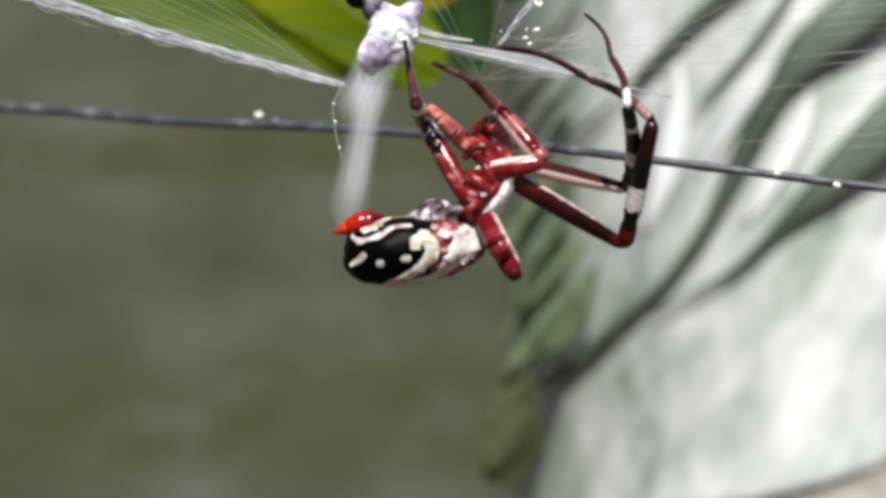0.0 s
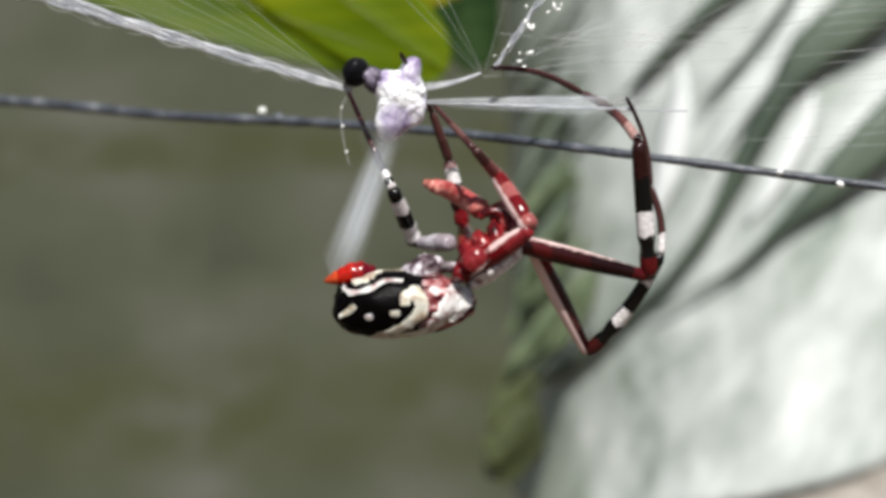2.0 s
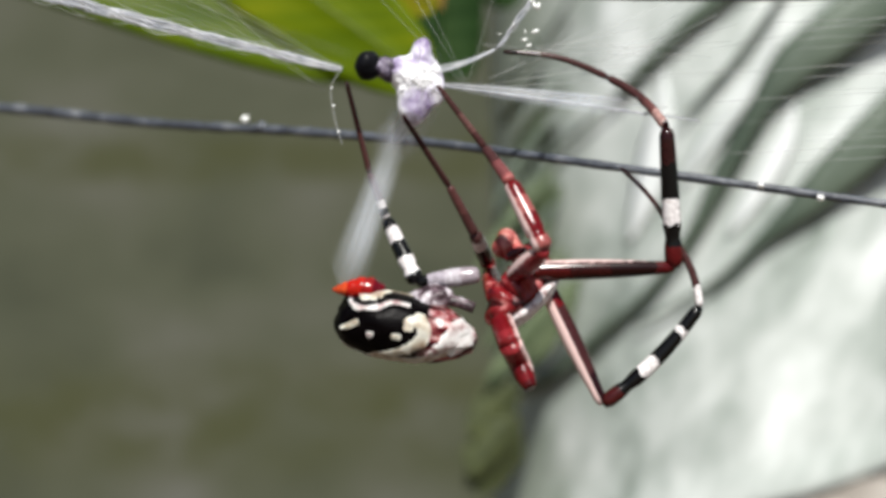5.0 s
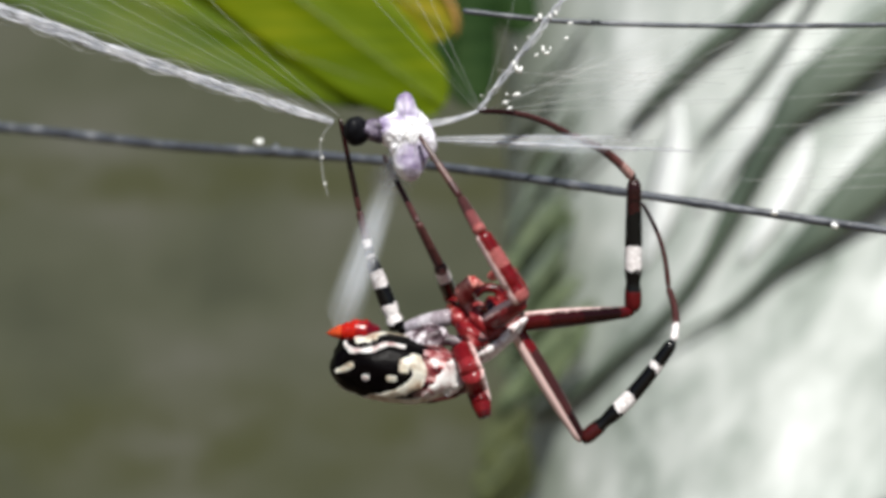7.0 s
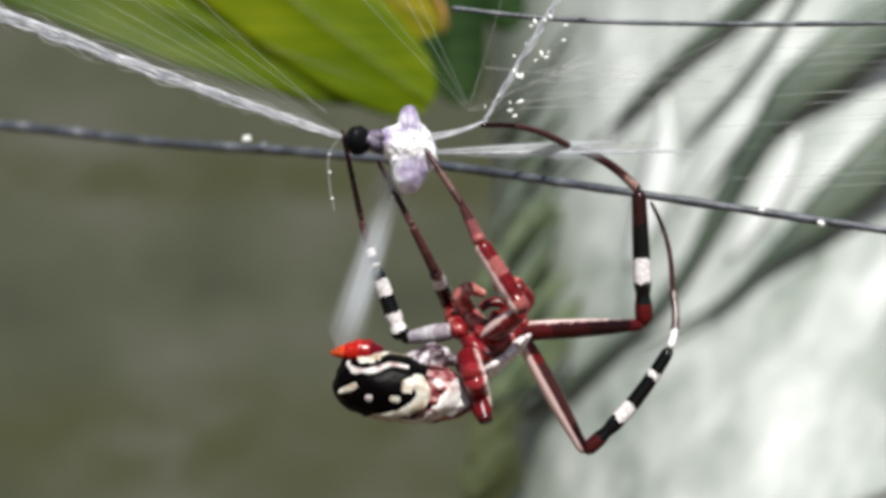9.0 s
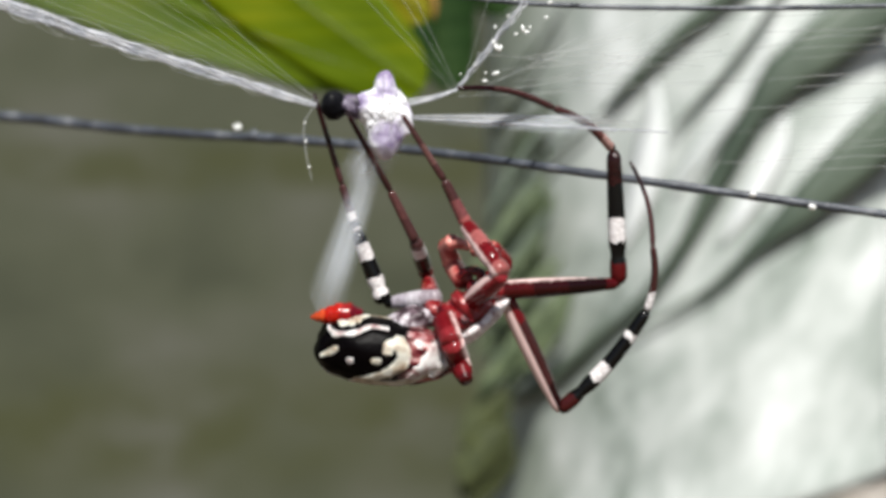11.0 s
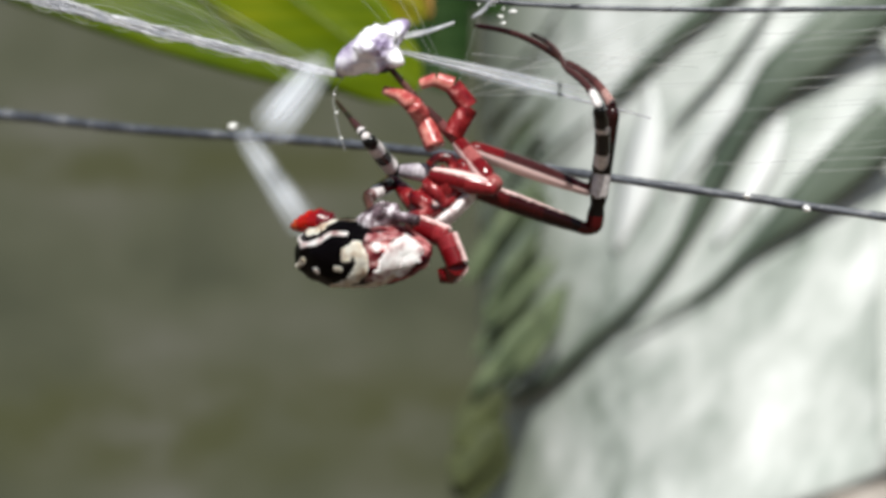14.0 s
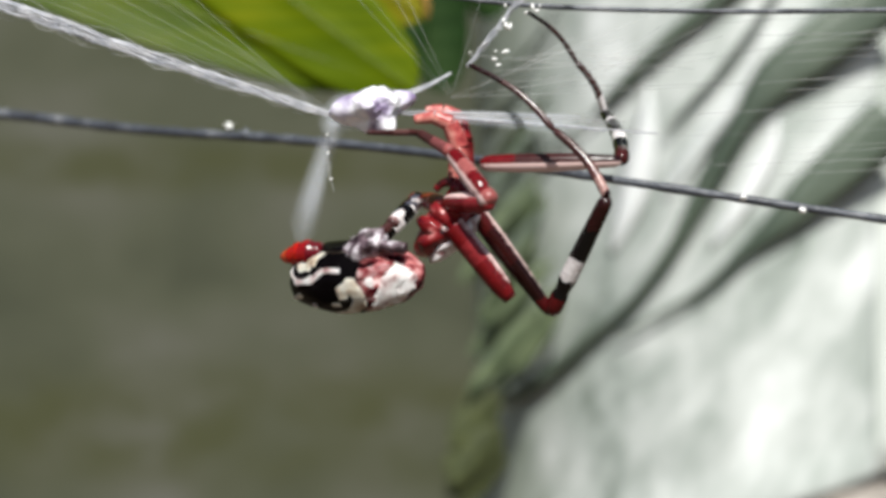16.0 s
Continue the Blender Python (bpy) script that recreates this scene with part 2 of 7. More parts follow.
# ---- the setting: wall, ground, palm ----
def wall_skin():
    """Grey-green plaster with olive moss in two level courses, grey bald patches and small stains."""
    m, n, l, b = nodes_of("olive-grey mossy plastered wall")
    co, mp, sp = (n.new("ShaderNode" + k) for k in ("TexCoord", "Mapping", "SeparateXYZ"))
    mp.inputs["Scale"].default_value = (0.8, 1, 1.1)
    l.new(co.outputs["Object"], mp.inputs["Vector"])
    l.new(co.outputs["Object"], sp.inputs[0])
    wide, small = n.new("ShaderNodeTexNoise"), n.new("ShaderNodeTexNoise")
    wide.inputs["Scale"].default_value, wide.inputs["Detail"].default_value = 2.6, 4
    small.inputs["Scale"].default_value, small.inputs["Detail"].default_value = 7, 5
    l.new(mp.outputs["Vector"], wide.inputs["Vector"])
    l.new(mp.outputs["Vector"], small.inputs["Vector"])
    base = ramp(n, [(0.30, (0.034, 0.038, 0.021)), (0.45, (0.048, 0.052, 0.031)), (0.58, (0.060, 0.062, 0.043)), (0.72, (0.082, 0.082, 0.069))])
    l.new(wide.outputs["Fac"], base.inputs["Fac"])
    colour = base.outputs["Color"]
    for z, spread in ((-0.52, 0.07), (-1.22, 0.16)):  # moss courses, in the wall's own height
        sub, ab, rg, mu, mx = (n.new("ShaderNode" + k) for k in ("Math", "Math", "MapRange", "Math", "Mix"))
        sub.operation, ab.operation, mu.operation = "SUBTRACT", "ABSOLUTE", "MULTIPLY"
        sub.inputs[1].default_value = z
        rg.interpolation_type = "SMOOTHSTEP"
        rg.inputs["From Min"].default_value, rg.inputs["From Max"].default_value = spread * 1.5, spread * 0.3
        l.new(sp.outputs["Z"], sub.inputs[0])
        l.new(sub.outputs[0], ab.inputs[0])
        l.new(ab.outputs[0], rg.inputs["Value"])
        l.new(rg.outputs["Result"], mu.inputs[0])
        patchy = ramp(n, [(0.28, (0.1, 0.1, 0.1)), (0.58, (0.9, 0.9, 0.9))])
        l.new(small.outputs["Fac"], patchy.inputs["Fac"])
        l.new(patchy.outputs["Color"], mu.inputs[1])
        mx.data_type = "RGBA"
        l.new(mu.outputs[0], mx.inputs["Factor"])
        l.new(colour, mx.inputs["A"])
        mx.inputs["B"].default_value = (0.035, 0.038, 0.011, 1)
        colour = mx.outputs["Result"]
    l.new(colour, b.inputs["Base Color"])
    b.inputs["Roughness"].default_value = 0.95
    return m


def build_setting():
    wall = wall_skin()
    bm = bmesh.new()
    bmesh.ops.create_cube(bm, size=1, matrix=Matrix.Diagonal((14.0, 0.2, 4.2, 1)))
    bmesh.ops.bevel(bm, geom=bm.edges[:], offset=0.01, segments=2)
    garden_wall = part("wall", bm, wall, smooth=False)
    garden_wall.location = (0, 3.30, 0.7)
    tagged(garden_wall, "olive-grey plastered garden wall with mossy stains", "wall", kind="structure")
    soil = surface("brown garden soil", [(0.35, (0.05, 0.035, 0.022)), (0.65, (0.12, 0.085, 0.055))], 14, 0.95, 0.6, 120)
    bm = bmesh.new()
    bmesh.ops.create_grid(bm, x_segments=40, y_segments=40, size=60)
    for v in bm.verts:
        v.co.z = -1.3 + 0.02 * noise.noise(v.co * 0.7)
    tagged(part("ground", bm, soil), "brown bare garden soil", "ground", kind="structure")


TRUNK_AT, TRUNK_R = Vector((0.148, 0.452, 0)), 0.120


def on_trunk(u, v, lift):
    """The place where the line of sight through u, v meets the crownshaft, lifted off it."""
    eye = Vector((0, -0.0768, 0))
    d = spot(u, v) - eye
    r = TRUNK_R + lift
    o = eye - TRUNK_AT
    a, b, c = d.x ** 2 + d.y ** 2, o.x * d.x + o.y * d.y, o.x ** 2 + o.y ** 2 - r * r
    q = b * b - a * c
    k = (-b - math.sqrt(q)) / a if q > 0 else -b / a
    return eye + d * k


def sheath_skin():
    """Pale waxy sheath with blotches, upright streaks and a greener -x side that carries shade in its colour."""
    m, n, l, b = nodes_of("pale waxy grey-green sheath")
    co, mp, tx, fine = (n.new("ShaderNode" + k) for k in ("TexCoord", "Mapping", "TexNoise", "TexNoise"))
    mp.vector_type = "TEXTURE"
    mp.inputs["Scale"].default_value, mp.inputs["Rotation"].default_value = (1, 1, 2.6), (0, radians(30), 0)
    tx.inputs["Scale"].default_value, tx.inputs["Detail"].default_value, tx.inputs["Roughness"].default_value = 40, 6, 0.66
    fine.inputs["Scale"].default_value, fine.inputs["Detail"].default_value = 16, 3
    r = ramp(n, [(0.36, (0.17, 0.20, 0.175)), (0.43, (0.30, 0.335, 0.31)), (0.49, (0.385, 0.415, 0.395)), (0.56, (0.465, 0.495, 0.475)), (0.65, (0.64, 0.665, 0.655))])
    l.new(co.outputs["Object"], mp.inputs["Vector"])
    l.new(mp.outputs["Vector"], tx.inputs["Vector"])
    l.new(co.outputs["Object"], fine.inputs["Vector"])
    l.new(tx.outputs["Fac"], r.inputs["Fac"])
    # green-grey tint towards -x: that side's shade put into the base colour
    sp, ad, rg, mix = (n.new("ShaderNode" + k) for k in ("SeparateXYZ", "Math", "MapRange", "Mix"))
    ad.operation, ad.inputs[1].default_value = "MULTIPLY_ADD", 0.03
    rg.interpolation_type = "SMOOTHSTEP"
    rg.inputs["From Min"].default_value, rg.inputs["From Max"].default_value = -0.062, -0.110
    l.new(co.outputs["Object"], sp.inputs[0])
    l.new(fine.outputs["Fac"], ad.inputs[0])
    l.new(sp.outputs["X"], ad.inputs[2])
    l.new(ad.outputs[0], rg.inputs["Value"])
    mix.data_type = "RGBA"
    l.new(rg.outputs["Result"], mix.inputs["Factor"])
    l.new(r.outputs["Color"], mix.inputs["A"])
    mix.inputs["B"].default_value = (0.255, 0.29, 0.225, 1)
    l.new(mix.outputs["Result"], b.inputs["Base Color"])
    b.inputs["Roughness"].default_value = 0.6
    return m


def build_palm():
    pale = sheath_skin()
    bark = surface("grey-brown fibrous palm bark", [(0.35, (0.16, 0.14, 0.12)), (0.65, (0.32, 0.29, 0.26))], 60, 0.9, 0.8, 260, (1, 1, 4))
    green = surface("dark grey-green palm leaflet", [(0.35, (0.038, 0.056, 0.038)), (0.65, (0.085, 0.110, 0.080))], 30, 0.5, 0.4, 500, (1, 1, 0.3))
    palm = thing("palm", "palm with a pale waxy crownshaft and dark grey-green leaflets", "palm", at=(TRUNK_AT.x, TRUNK_AT.y, -1.3))
    lift = Vector((0, 0, 1.3)) - Vector((TRUNK_AT.x, TRUNK_AT.y, 0))

    def column(zs, rs, wob, skew=lambda x, z: 0, seg=72):
        bm, rings = bmesh.new(), []
        for z, r in zip(zs, rs):
            rings.append([bm.verts.new((math.cos(a) * r * (1 + wob * noise.noise((math.cos(a) * 2, math.sin(a) * 2, z * 6))), math.sin(a) * r * (1 + wob * noise.noise((math.cos(a) * 2, math.sin(a) * 2, z * 6))), z + skew(math.cos(a) * r, z) + 1.3)) for a in (2 * math.pi * k / seg for k in range(seg))])
        for a, b in zip(rings, rings[1:]):
            for k in range(seg):
                bm.faces.new((a[k], a[(k + 1) % seg], b[(k + 1) % seg], b[k]))
        bm.faces.new(rings[0][::-1])
        bm.faces.new(rings[-1])
        return bm

    # inner sheath, and the outer one that wraps most of it and ends in an upright edge
    inner = surface("grey-green inner sheath", [(0.3, (0.36, 0.40, 0.36)), (0.5, (0.52, 0.555, 0.52)), (0.7, (0.66, 0.69, 0.66))], 30, 0.6, stretch=(1, 1, 0.4))
    part("inner_sheath", column([-0.084, -0.083, -0.07] + [-0.05 + 0.05 * i for i in range(20)], [0.108, 0.112, 0.113] + [0.1130] * 20, 0.01), inner, palm, "shaded grey-green inner sheath")
    bm, rings, seg = bmesh.new(), [], 80
    start, stop = radians(120), radians(276)
    heights = [-0.0866, -0.0862, -0.0850, -0.082, -0.076, -0.066] + [-0.05 + 0.045 * i for i in range(22)]
    for i, z in enumerate(heights):
        row = []
        for k in range(seg + 1):
            a = start + (stop - start) * k / seg
            edge = max(0, (a - stop + 0.34) / 0.34)
            r = 0.1205 * (1 + 0.006 * noise.noise((math.cos(a) * 2, math.sin(a) * 2, z * 6))) - 0.0065 * edge ** 2 + 0.0015 * math.exp(-((z + 0.083) / 0.004) ** 2) - (0.001 if i == 0 else 0)
            row.append(Vector((math.cos(a) * r, math.sin(a) * r, z + 0.30 * math.cos(a) * r * max(0, min(1, (0.12 - z) / 0.2066)) + 1.3)))
        rings.append(row)
    thin = [[p - Vector((p.x, p.y, 0)).normalized() * 0.004 for p in row] for row in rings]
    out = [[bm.verts.new(p) for p in row] for row in rings]
    back = [[bm.verts.new(p) for p in row] for row in thin]
    for i in range(len(heights) - 1):
        for k in range(seg):
            bm.faces.new((out[i][k], out[i][k + 1], out[i + 1][k + 1], out[i + 1][k]))
            bm.faces.new((back[i][k], back[i + 1][k], back[i + 1][k + 1], back[i][k + 1]))
        for k in (0, seg):
            bm.faces.new((out[i][k], out[i + 1][k], back[i + 1][k], back[i][k]))
    for k in range(seg):
        bm.faces.new((out[0][k], back[0][k], back[0][k + 1], out[0][k + 1]))
    bmesh.ops.recalc_face_normals(bm, faces=bm.faces[:])
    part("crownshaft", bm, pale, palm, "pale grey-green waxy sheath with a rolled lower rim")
    part("trunk", column([-1.3 + 0.0606 * i for i in range(21)], [0.122 - 0.004 * i / 20 + 0.001 * (i % 2) for i in range(21)], 0.01), bark, palm, "brown ringed palm trunk")
    # small dark leaflets at the trunk's shaded edge
    olive = surface("dark olive-green leaflet", [(0.35, (0.040, 0.060, 0.024)), (0.65, (0.085, 0.112, 0.052))], 120, 0.6, 0.4, 700)
    rnd = random.Random(21)
    # deep_olive is the leaflet olive darkened, so the edge's shade sits in the colour
    deep_olive = surface("olive leaflet darkened for shade", [(0.35, (0.026, 0.034, 0.007)), (0.65, (0.048, 0.058, 0.014))], 160, 0.7, 0.4, 700)
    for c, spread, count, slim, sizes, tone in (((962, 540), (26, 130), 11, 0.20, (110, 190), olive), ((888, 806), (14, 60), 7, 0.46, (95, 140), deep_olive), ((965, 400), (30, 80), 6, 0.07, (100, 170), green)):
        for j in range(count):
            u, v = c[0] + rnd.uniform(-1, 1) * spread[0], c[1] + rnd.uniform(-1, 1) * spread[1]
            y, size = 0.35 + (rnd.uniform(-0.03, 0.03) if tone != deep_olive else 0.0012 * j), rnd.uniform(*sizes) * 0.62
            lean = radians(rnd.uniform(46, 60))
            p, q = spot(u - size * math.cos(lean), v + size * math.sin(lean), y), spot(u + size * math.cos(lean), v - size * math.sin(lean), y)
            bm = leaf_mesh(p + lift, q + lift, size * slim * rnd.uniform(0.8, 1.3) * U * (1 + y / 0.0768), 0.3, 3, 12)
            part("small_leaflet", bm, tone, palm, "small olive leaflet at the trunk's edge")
    # slim leaflets that stand crowded before the shaded side
    for j in range(13):
        v = 240 + 37 * j + rnd.uniform(-10, 10)
        u, size, lean = 915 + rnd.uniform(-10, 40), rnd.uniform(70, 150), radians(rnd.uniform(48, 62))
        if v > 560:
            u, size = 915 + rnd.uniform(-10, 40), size * 0.7
        p = on_trunk(u, v, rnd.uniform(0.004, 0.012)) + lift
        q = on_trunk(u + size * math.cos(lean), v - size * math.sin(lean), rnd.uniform(0.004, 0.012)) + lift
        part("slim_leaflet", leaf_mesh(p, q, rnd.uniform(8, 17) * U * 5.2, 0.2, 3, 12), olive if j % 3 else green, palm, "slim olive-green leaflet before the sheath")
    for j in range(6):
        v = 330 + 64 * j + rnd.uniform(-14, 14)
        u, size, lean = 900 + rnd.uniform(-10, 26), rnd.uniform(120, 200) * (1 if v < 640 else 0.5), radians(rnd.uniform(44, 58))
        p = on_trunk(u, v, 0.010) + lift
        q = on_trunk(u + size * math.cos(lean), v - size * math.sin(lean), 0.006) + lift
        part("slim_leaflet", leaf_mesh(p, q, rnd.uniform(8, 14) * U * 5.2, 0.2, 3, 14), olive, palm, "slim olive-green leaflet before the sheath")
    # near-black green: the deep shade these leaflets stand in is put into it
    deep = leaf_skin("leaflet green darkened for shade", (0.006, 0.015, 0.004), (0.013, 0.032, 0.008), (0.03, 0.055, 0.018))
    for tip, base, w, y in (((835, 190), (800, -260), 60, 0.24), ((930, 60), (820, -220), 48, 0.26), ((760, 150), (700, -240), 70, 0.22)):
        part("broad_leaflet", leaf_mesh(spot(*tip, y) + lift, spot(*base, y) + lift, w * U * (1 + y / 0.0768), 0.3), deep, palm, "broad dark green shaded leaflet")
    # narrow blades across the crownshaft: places from tip to base, each with its half width
    waxy = surface("white waxy sheath strip", [(0.35, (0.52, 0.55, 0.54)), (0.65, (0.70, 0.72, 0.72))], 50, 0.5, 0.2, 600, (1, 1, 0.3))
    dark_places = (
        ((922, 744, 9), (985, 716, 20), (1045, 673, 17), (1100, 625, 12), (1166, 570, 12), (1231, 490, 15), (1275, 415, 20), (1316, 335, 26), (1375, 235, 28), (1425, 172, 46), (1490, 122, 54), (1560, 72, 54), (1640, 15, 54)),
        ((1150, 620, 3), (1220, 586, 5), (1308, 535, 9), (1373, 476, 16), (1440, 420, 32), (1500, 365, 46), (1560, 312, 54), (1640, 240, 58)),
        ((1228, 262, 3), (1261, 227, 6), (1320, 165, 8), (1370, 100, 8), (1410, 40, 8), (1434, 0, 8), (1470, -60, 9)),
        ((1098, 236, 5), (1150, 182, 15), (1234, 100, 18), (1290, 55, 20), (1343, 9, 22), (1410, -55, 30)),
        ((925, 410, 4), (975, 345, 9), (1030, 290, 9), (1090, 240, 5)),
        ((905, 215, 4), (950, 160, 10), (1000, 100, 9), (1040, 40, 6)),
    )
    # added strips for the lit sheath between the dark ones, brightness in their colour
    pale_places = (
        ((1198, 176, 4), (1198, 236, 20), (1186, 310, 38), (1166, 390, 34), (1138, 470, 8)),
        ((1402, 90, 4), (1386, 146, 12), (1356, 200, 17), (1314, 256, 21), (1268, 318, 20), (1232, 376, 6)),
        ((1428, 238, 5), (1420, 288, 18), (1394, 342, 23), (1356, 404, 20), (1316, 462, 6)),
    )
    for pts, tone, off, label in [(p, green, 0.004, "narrow dark grey-green blade with a pointed tip") for p in dark_places] + [(p, waxy, 0.0015, "bright sheath strip, its sunlight put in the colour") for p in pale_places]:
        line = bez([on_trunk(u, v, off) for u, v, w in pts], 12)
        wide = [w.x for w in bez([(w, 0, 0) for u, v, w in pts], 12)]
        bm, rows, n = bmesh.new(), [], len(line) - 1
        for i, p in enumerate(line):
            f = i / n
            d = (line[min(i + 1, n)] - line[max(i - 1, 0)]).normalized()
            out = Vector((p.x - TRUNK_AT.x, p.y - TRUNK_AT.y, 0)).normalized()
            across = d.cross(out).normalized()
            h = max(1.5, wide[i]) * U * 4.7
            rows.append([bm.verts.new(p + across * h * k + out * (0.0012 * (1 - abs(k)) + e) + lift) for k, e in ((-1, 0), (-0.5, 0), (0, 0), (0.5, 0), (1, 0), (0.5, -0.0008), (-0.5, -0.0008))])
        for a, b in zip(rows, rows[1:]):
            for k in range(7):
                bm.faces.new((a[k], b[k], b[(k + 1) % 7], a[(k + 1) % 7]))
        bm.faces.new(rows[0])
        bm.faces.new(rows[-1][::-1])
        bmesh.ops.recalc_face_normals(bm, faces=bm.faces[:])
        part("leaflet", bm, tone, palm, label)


# ---- the yellow-green leaf and dark foliage behind the web ----
def leaf_mesh(tip, base, width, cup=0.2, blunt=8, n=28):
    """A blade from base to tip with a sunk midrib, a slight cup and a blunt or pointed end."""
    bm, rows = bmesh.new(), []
    tip, base = Vector(tip), Vector(base)
    d = (tip - base).normalized()
    across = Vector((-d.z, 0, d.x)).normalized()
    for i in range(n + 1):
        f = 1 - (1 - i / n) ** 2
        h = width * min(1, (f / 0.3 + 0.02)) ** 0.6 * math.sqrt(max(0, 1 - f ** blunt)) + 1e-5
        row = []
        for k in range(-6, 7):
            s = k / 6
            wav = 0.02 * width * math.sin(f * 26 + abs(s) * 3)
            row.append(base.lerp(tip, f) + across * h * s + Vector((0, cup * h * s * s + wav * abs(s) - (0.05 * width if k == 0 else 0), 0)))
        rows.append(row)
    thick = 0.00012
    front = [[bm.verts.new(p) for p in row] for row in rows]
    rear = [[bm.verts.new(p + Vector((0, thick, 0))) for p in row] for row in rows]
    for a, b in zip(front, front[1:]):
        for k in range(12):
            bm.faces.new((a[k], a[k + 1], b[k + 1], b[k]))
    for a, b in zip(rear, rear[1:]):
        for k in range(12):
            bm.faces.new((a[k], b[k], b[k + 1], a[k + 1]))
    for k in (0, 12):
        for i in range(n):
            bm.faces.new((front[i][k], front[i + 1][k], rear[i + 1][k], rear[i][k]))
    bmesh.ops.recalc_face_normals(bm, faces=bm.faces[:])
    return bm


def leaf_skin(name, dark, light, edge):
    m, n, l, b = nodes_of(name)
    co, mp, tx, big = (n.new("ShaderNode" + k) for k in ("TexCoord", "Mapping", "TexNoise", "TexNoise"))
    mp.inputs["Rotation"].default_value = (0, radians(-14), 0)
    mp.inputs["Scale"].default_value = (1, 1, 9)
    tx.inputs["Scale"].default_value, big.inputs["Scale"].default_value = 60, 40
    r = ramp(n, [(0.32, dark), (0.52, light), (0.72, edge)])
    mx = n.new("ShaderNodeMath")
    mx.operation, mx.inputs[1].default_value = "MULTIPLY_ADD", 0.45
    half = n.new("ShaderNodeMath")
    half.operation, half.inputs[1].default_value = "MULTIPLY", 0.6
    l.new(co.outputs["Object"], mp.inputs["Vector"])
    l.new(mp.outputs["Vector"], tx.inputs["Vector"])
    l.new(co.outputs["Object"], big.inputs["Vector"])
    l.new(tx.outputs["Fac"], mx.inputs[0])
    l.new(big.outputs["Fac"], half.inputs[0])
    l.new(half.outputs[0], mx.inputs[2])
    l.new(mx.outputs[0], r.inputs["Fac"])
    l.new(r.outputs["Color"], b.inputs["Base Color"])
    b.inputs["Roughness"].default_value, b.inputs["Specular IOR Level"].default_value = 0.5, 0.06
    return m


def build_leaves():
    fresh = leaf_skin("deep yellow-green leaf", (0.042, 0.070, 0.0005), (0.072, 0.104, 0.0005), (0.125, 0.140, 0.001))
    yellow = leaf_skin("yellowing leaf", (0.085, 0.085, 0.002), (0.130, 0.125, 0.004), (0.230, 0.170, 0.010))
    lighter = leaf_skin("light green leaf", (0.030, 0.055, 0.001), (0.050, 0.082, 0.002), (0.082, 0.110, 0.004))
    rib = surface("pale leaf rib", [(0.3, (0.07, 0.10, 0.008)), (0.7, (0.11, 0.14, 0.02))], 200, 0.5)
    brown = surface("browned leaf edge", [(0.3, (0.16, 0.085, 0.012)), (0.7, (0.34, 0.19, 0.03))], 300, 0.6)
    for tip, base, w, y, blunt, skin, label in (((720, 168), (-780, -365), 92, 0.0912, 8, lighter, "long light green leaf behind the web"),
                                                ((800, 58), (200, -330), 78, 0.0920, 7, yellow, "yellowing leaf with a withered orange-brown edge"),
                                                ((784, 190), (224, -230), 104, 0.0909, 6, fresh, "deep yellow-green leaf behind the web")):
        k = U * (1 + y / 0.0768)
        leaf = thing("leaf", label, "leaf", at=spot(*base, y))
        far = spot(*tip, y) - leaf.location
        part("blade", leaf_mesh(far, (0, 0, 0), w * k, 0.0, blunt), skin, leaf, "glossy blade")
        bm = bmesh.new()
        tube(bm, [far * (i / 24) * 0.98 + Vector((0, -0.046 * w * k, 0)) for i in range(25)], [0.0003 - 0.00022 * i / 24 for i in range(25)], 8)
        part("midrib", bm, rib, leaf, "paler raised midrib")
        if skin == yellow:
            bm = bmesh.new()
            tube(bm, bez([spot(u, v, y - 0.0004) - leaf.location for u, v in ((770, -22), (798, 8), (808, 44), (806, 66))], 6), [(1.5 + 5 * math.sin(math.pi * i / 18)) * k for i in range(19)], 8)
            part("withered_edge", bm, brown, leaf, "orange-brown withered edge")


# ---- lines and web ----
def build_lines():
    for pts, r, label in ((((-500, 190), (0, 226), (300, 258), (560, 275), (800, 298), (1100, 340), (1568, 408), (2100, 480)), 7.5, "long grey weathered line with a pale fleck on it"),
                          (((820, 20), (1000, 38), (1250, 46), (1568, 44), (2100, 30)), 4.5, "long thin grey line above the web")):
        deep = (lambda u: 0.004 + 0.062 * max(0, 1 - (u + 500) / 1700)) if r > 5 else (lambda u: 0.004)
        line = thing("line", label, "line", "grey lines", at=spot(*pts[0], deep(pts[0][0])))
        bm = bmesh.new()
        path = [p - line.location for p in bez([spot(*p, deep(p[0])) for p in pts], 20)]
        tube(bm, path, [r * U * (1 + 1.5 * (p.y + line.location.y) / 0.0768) * (1 + 0.22 * noise.noise(p * 700)) for p in path], 10)
        part("strand", bm, WIRE, line)
        if r > 5:
            for c, s in (((459, 252), 7.5), ((487, 266), 11), ((1371, 377), 5), ((1477, 400), 5)):
                bm = bmesh.new()
                blob(bm, spot(*c, deep(c[0]) - 0.0003) - line.location, (s * U * 1.3, s * U * 1.2, s * U * 1.2), (0, 0, 0), 0.5, 1.5, 2)
                part("fleck", bm, WIRE if s > 10 else DROP, line, "knot" if s > 10 else "pale fleck")


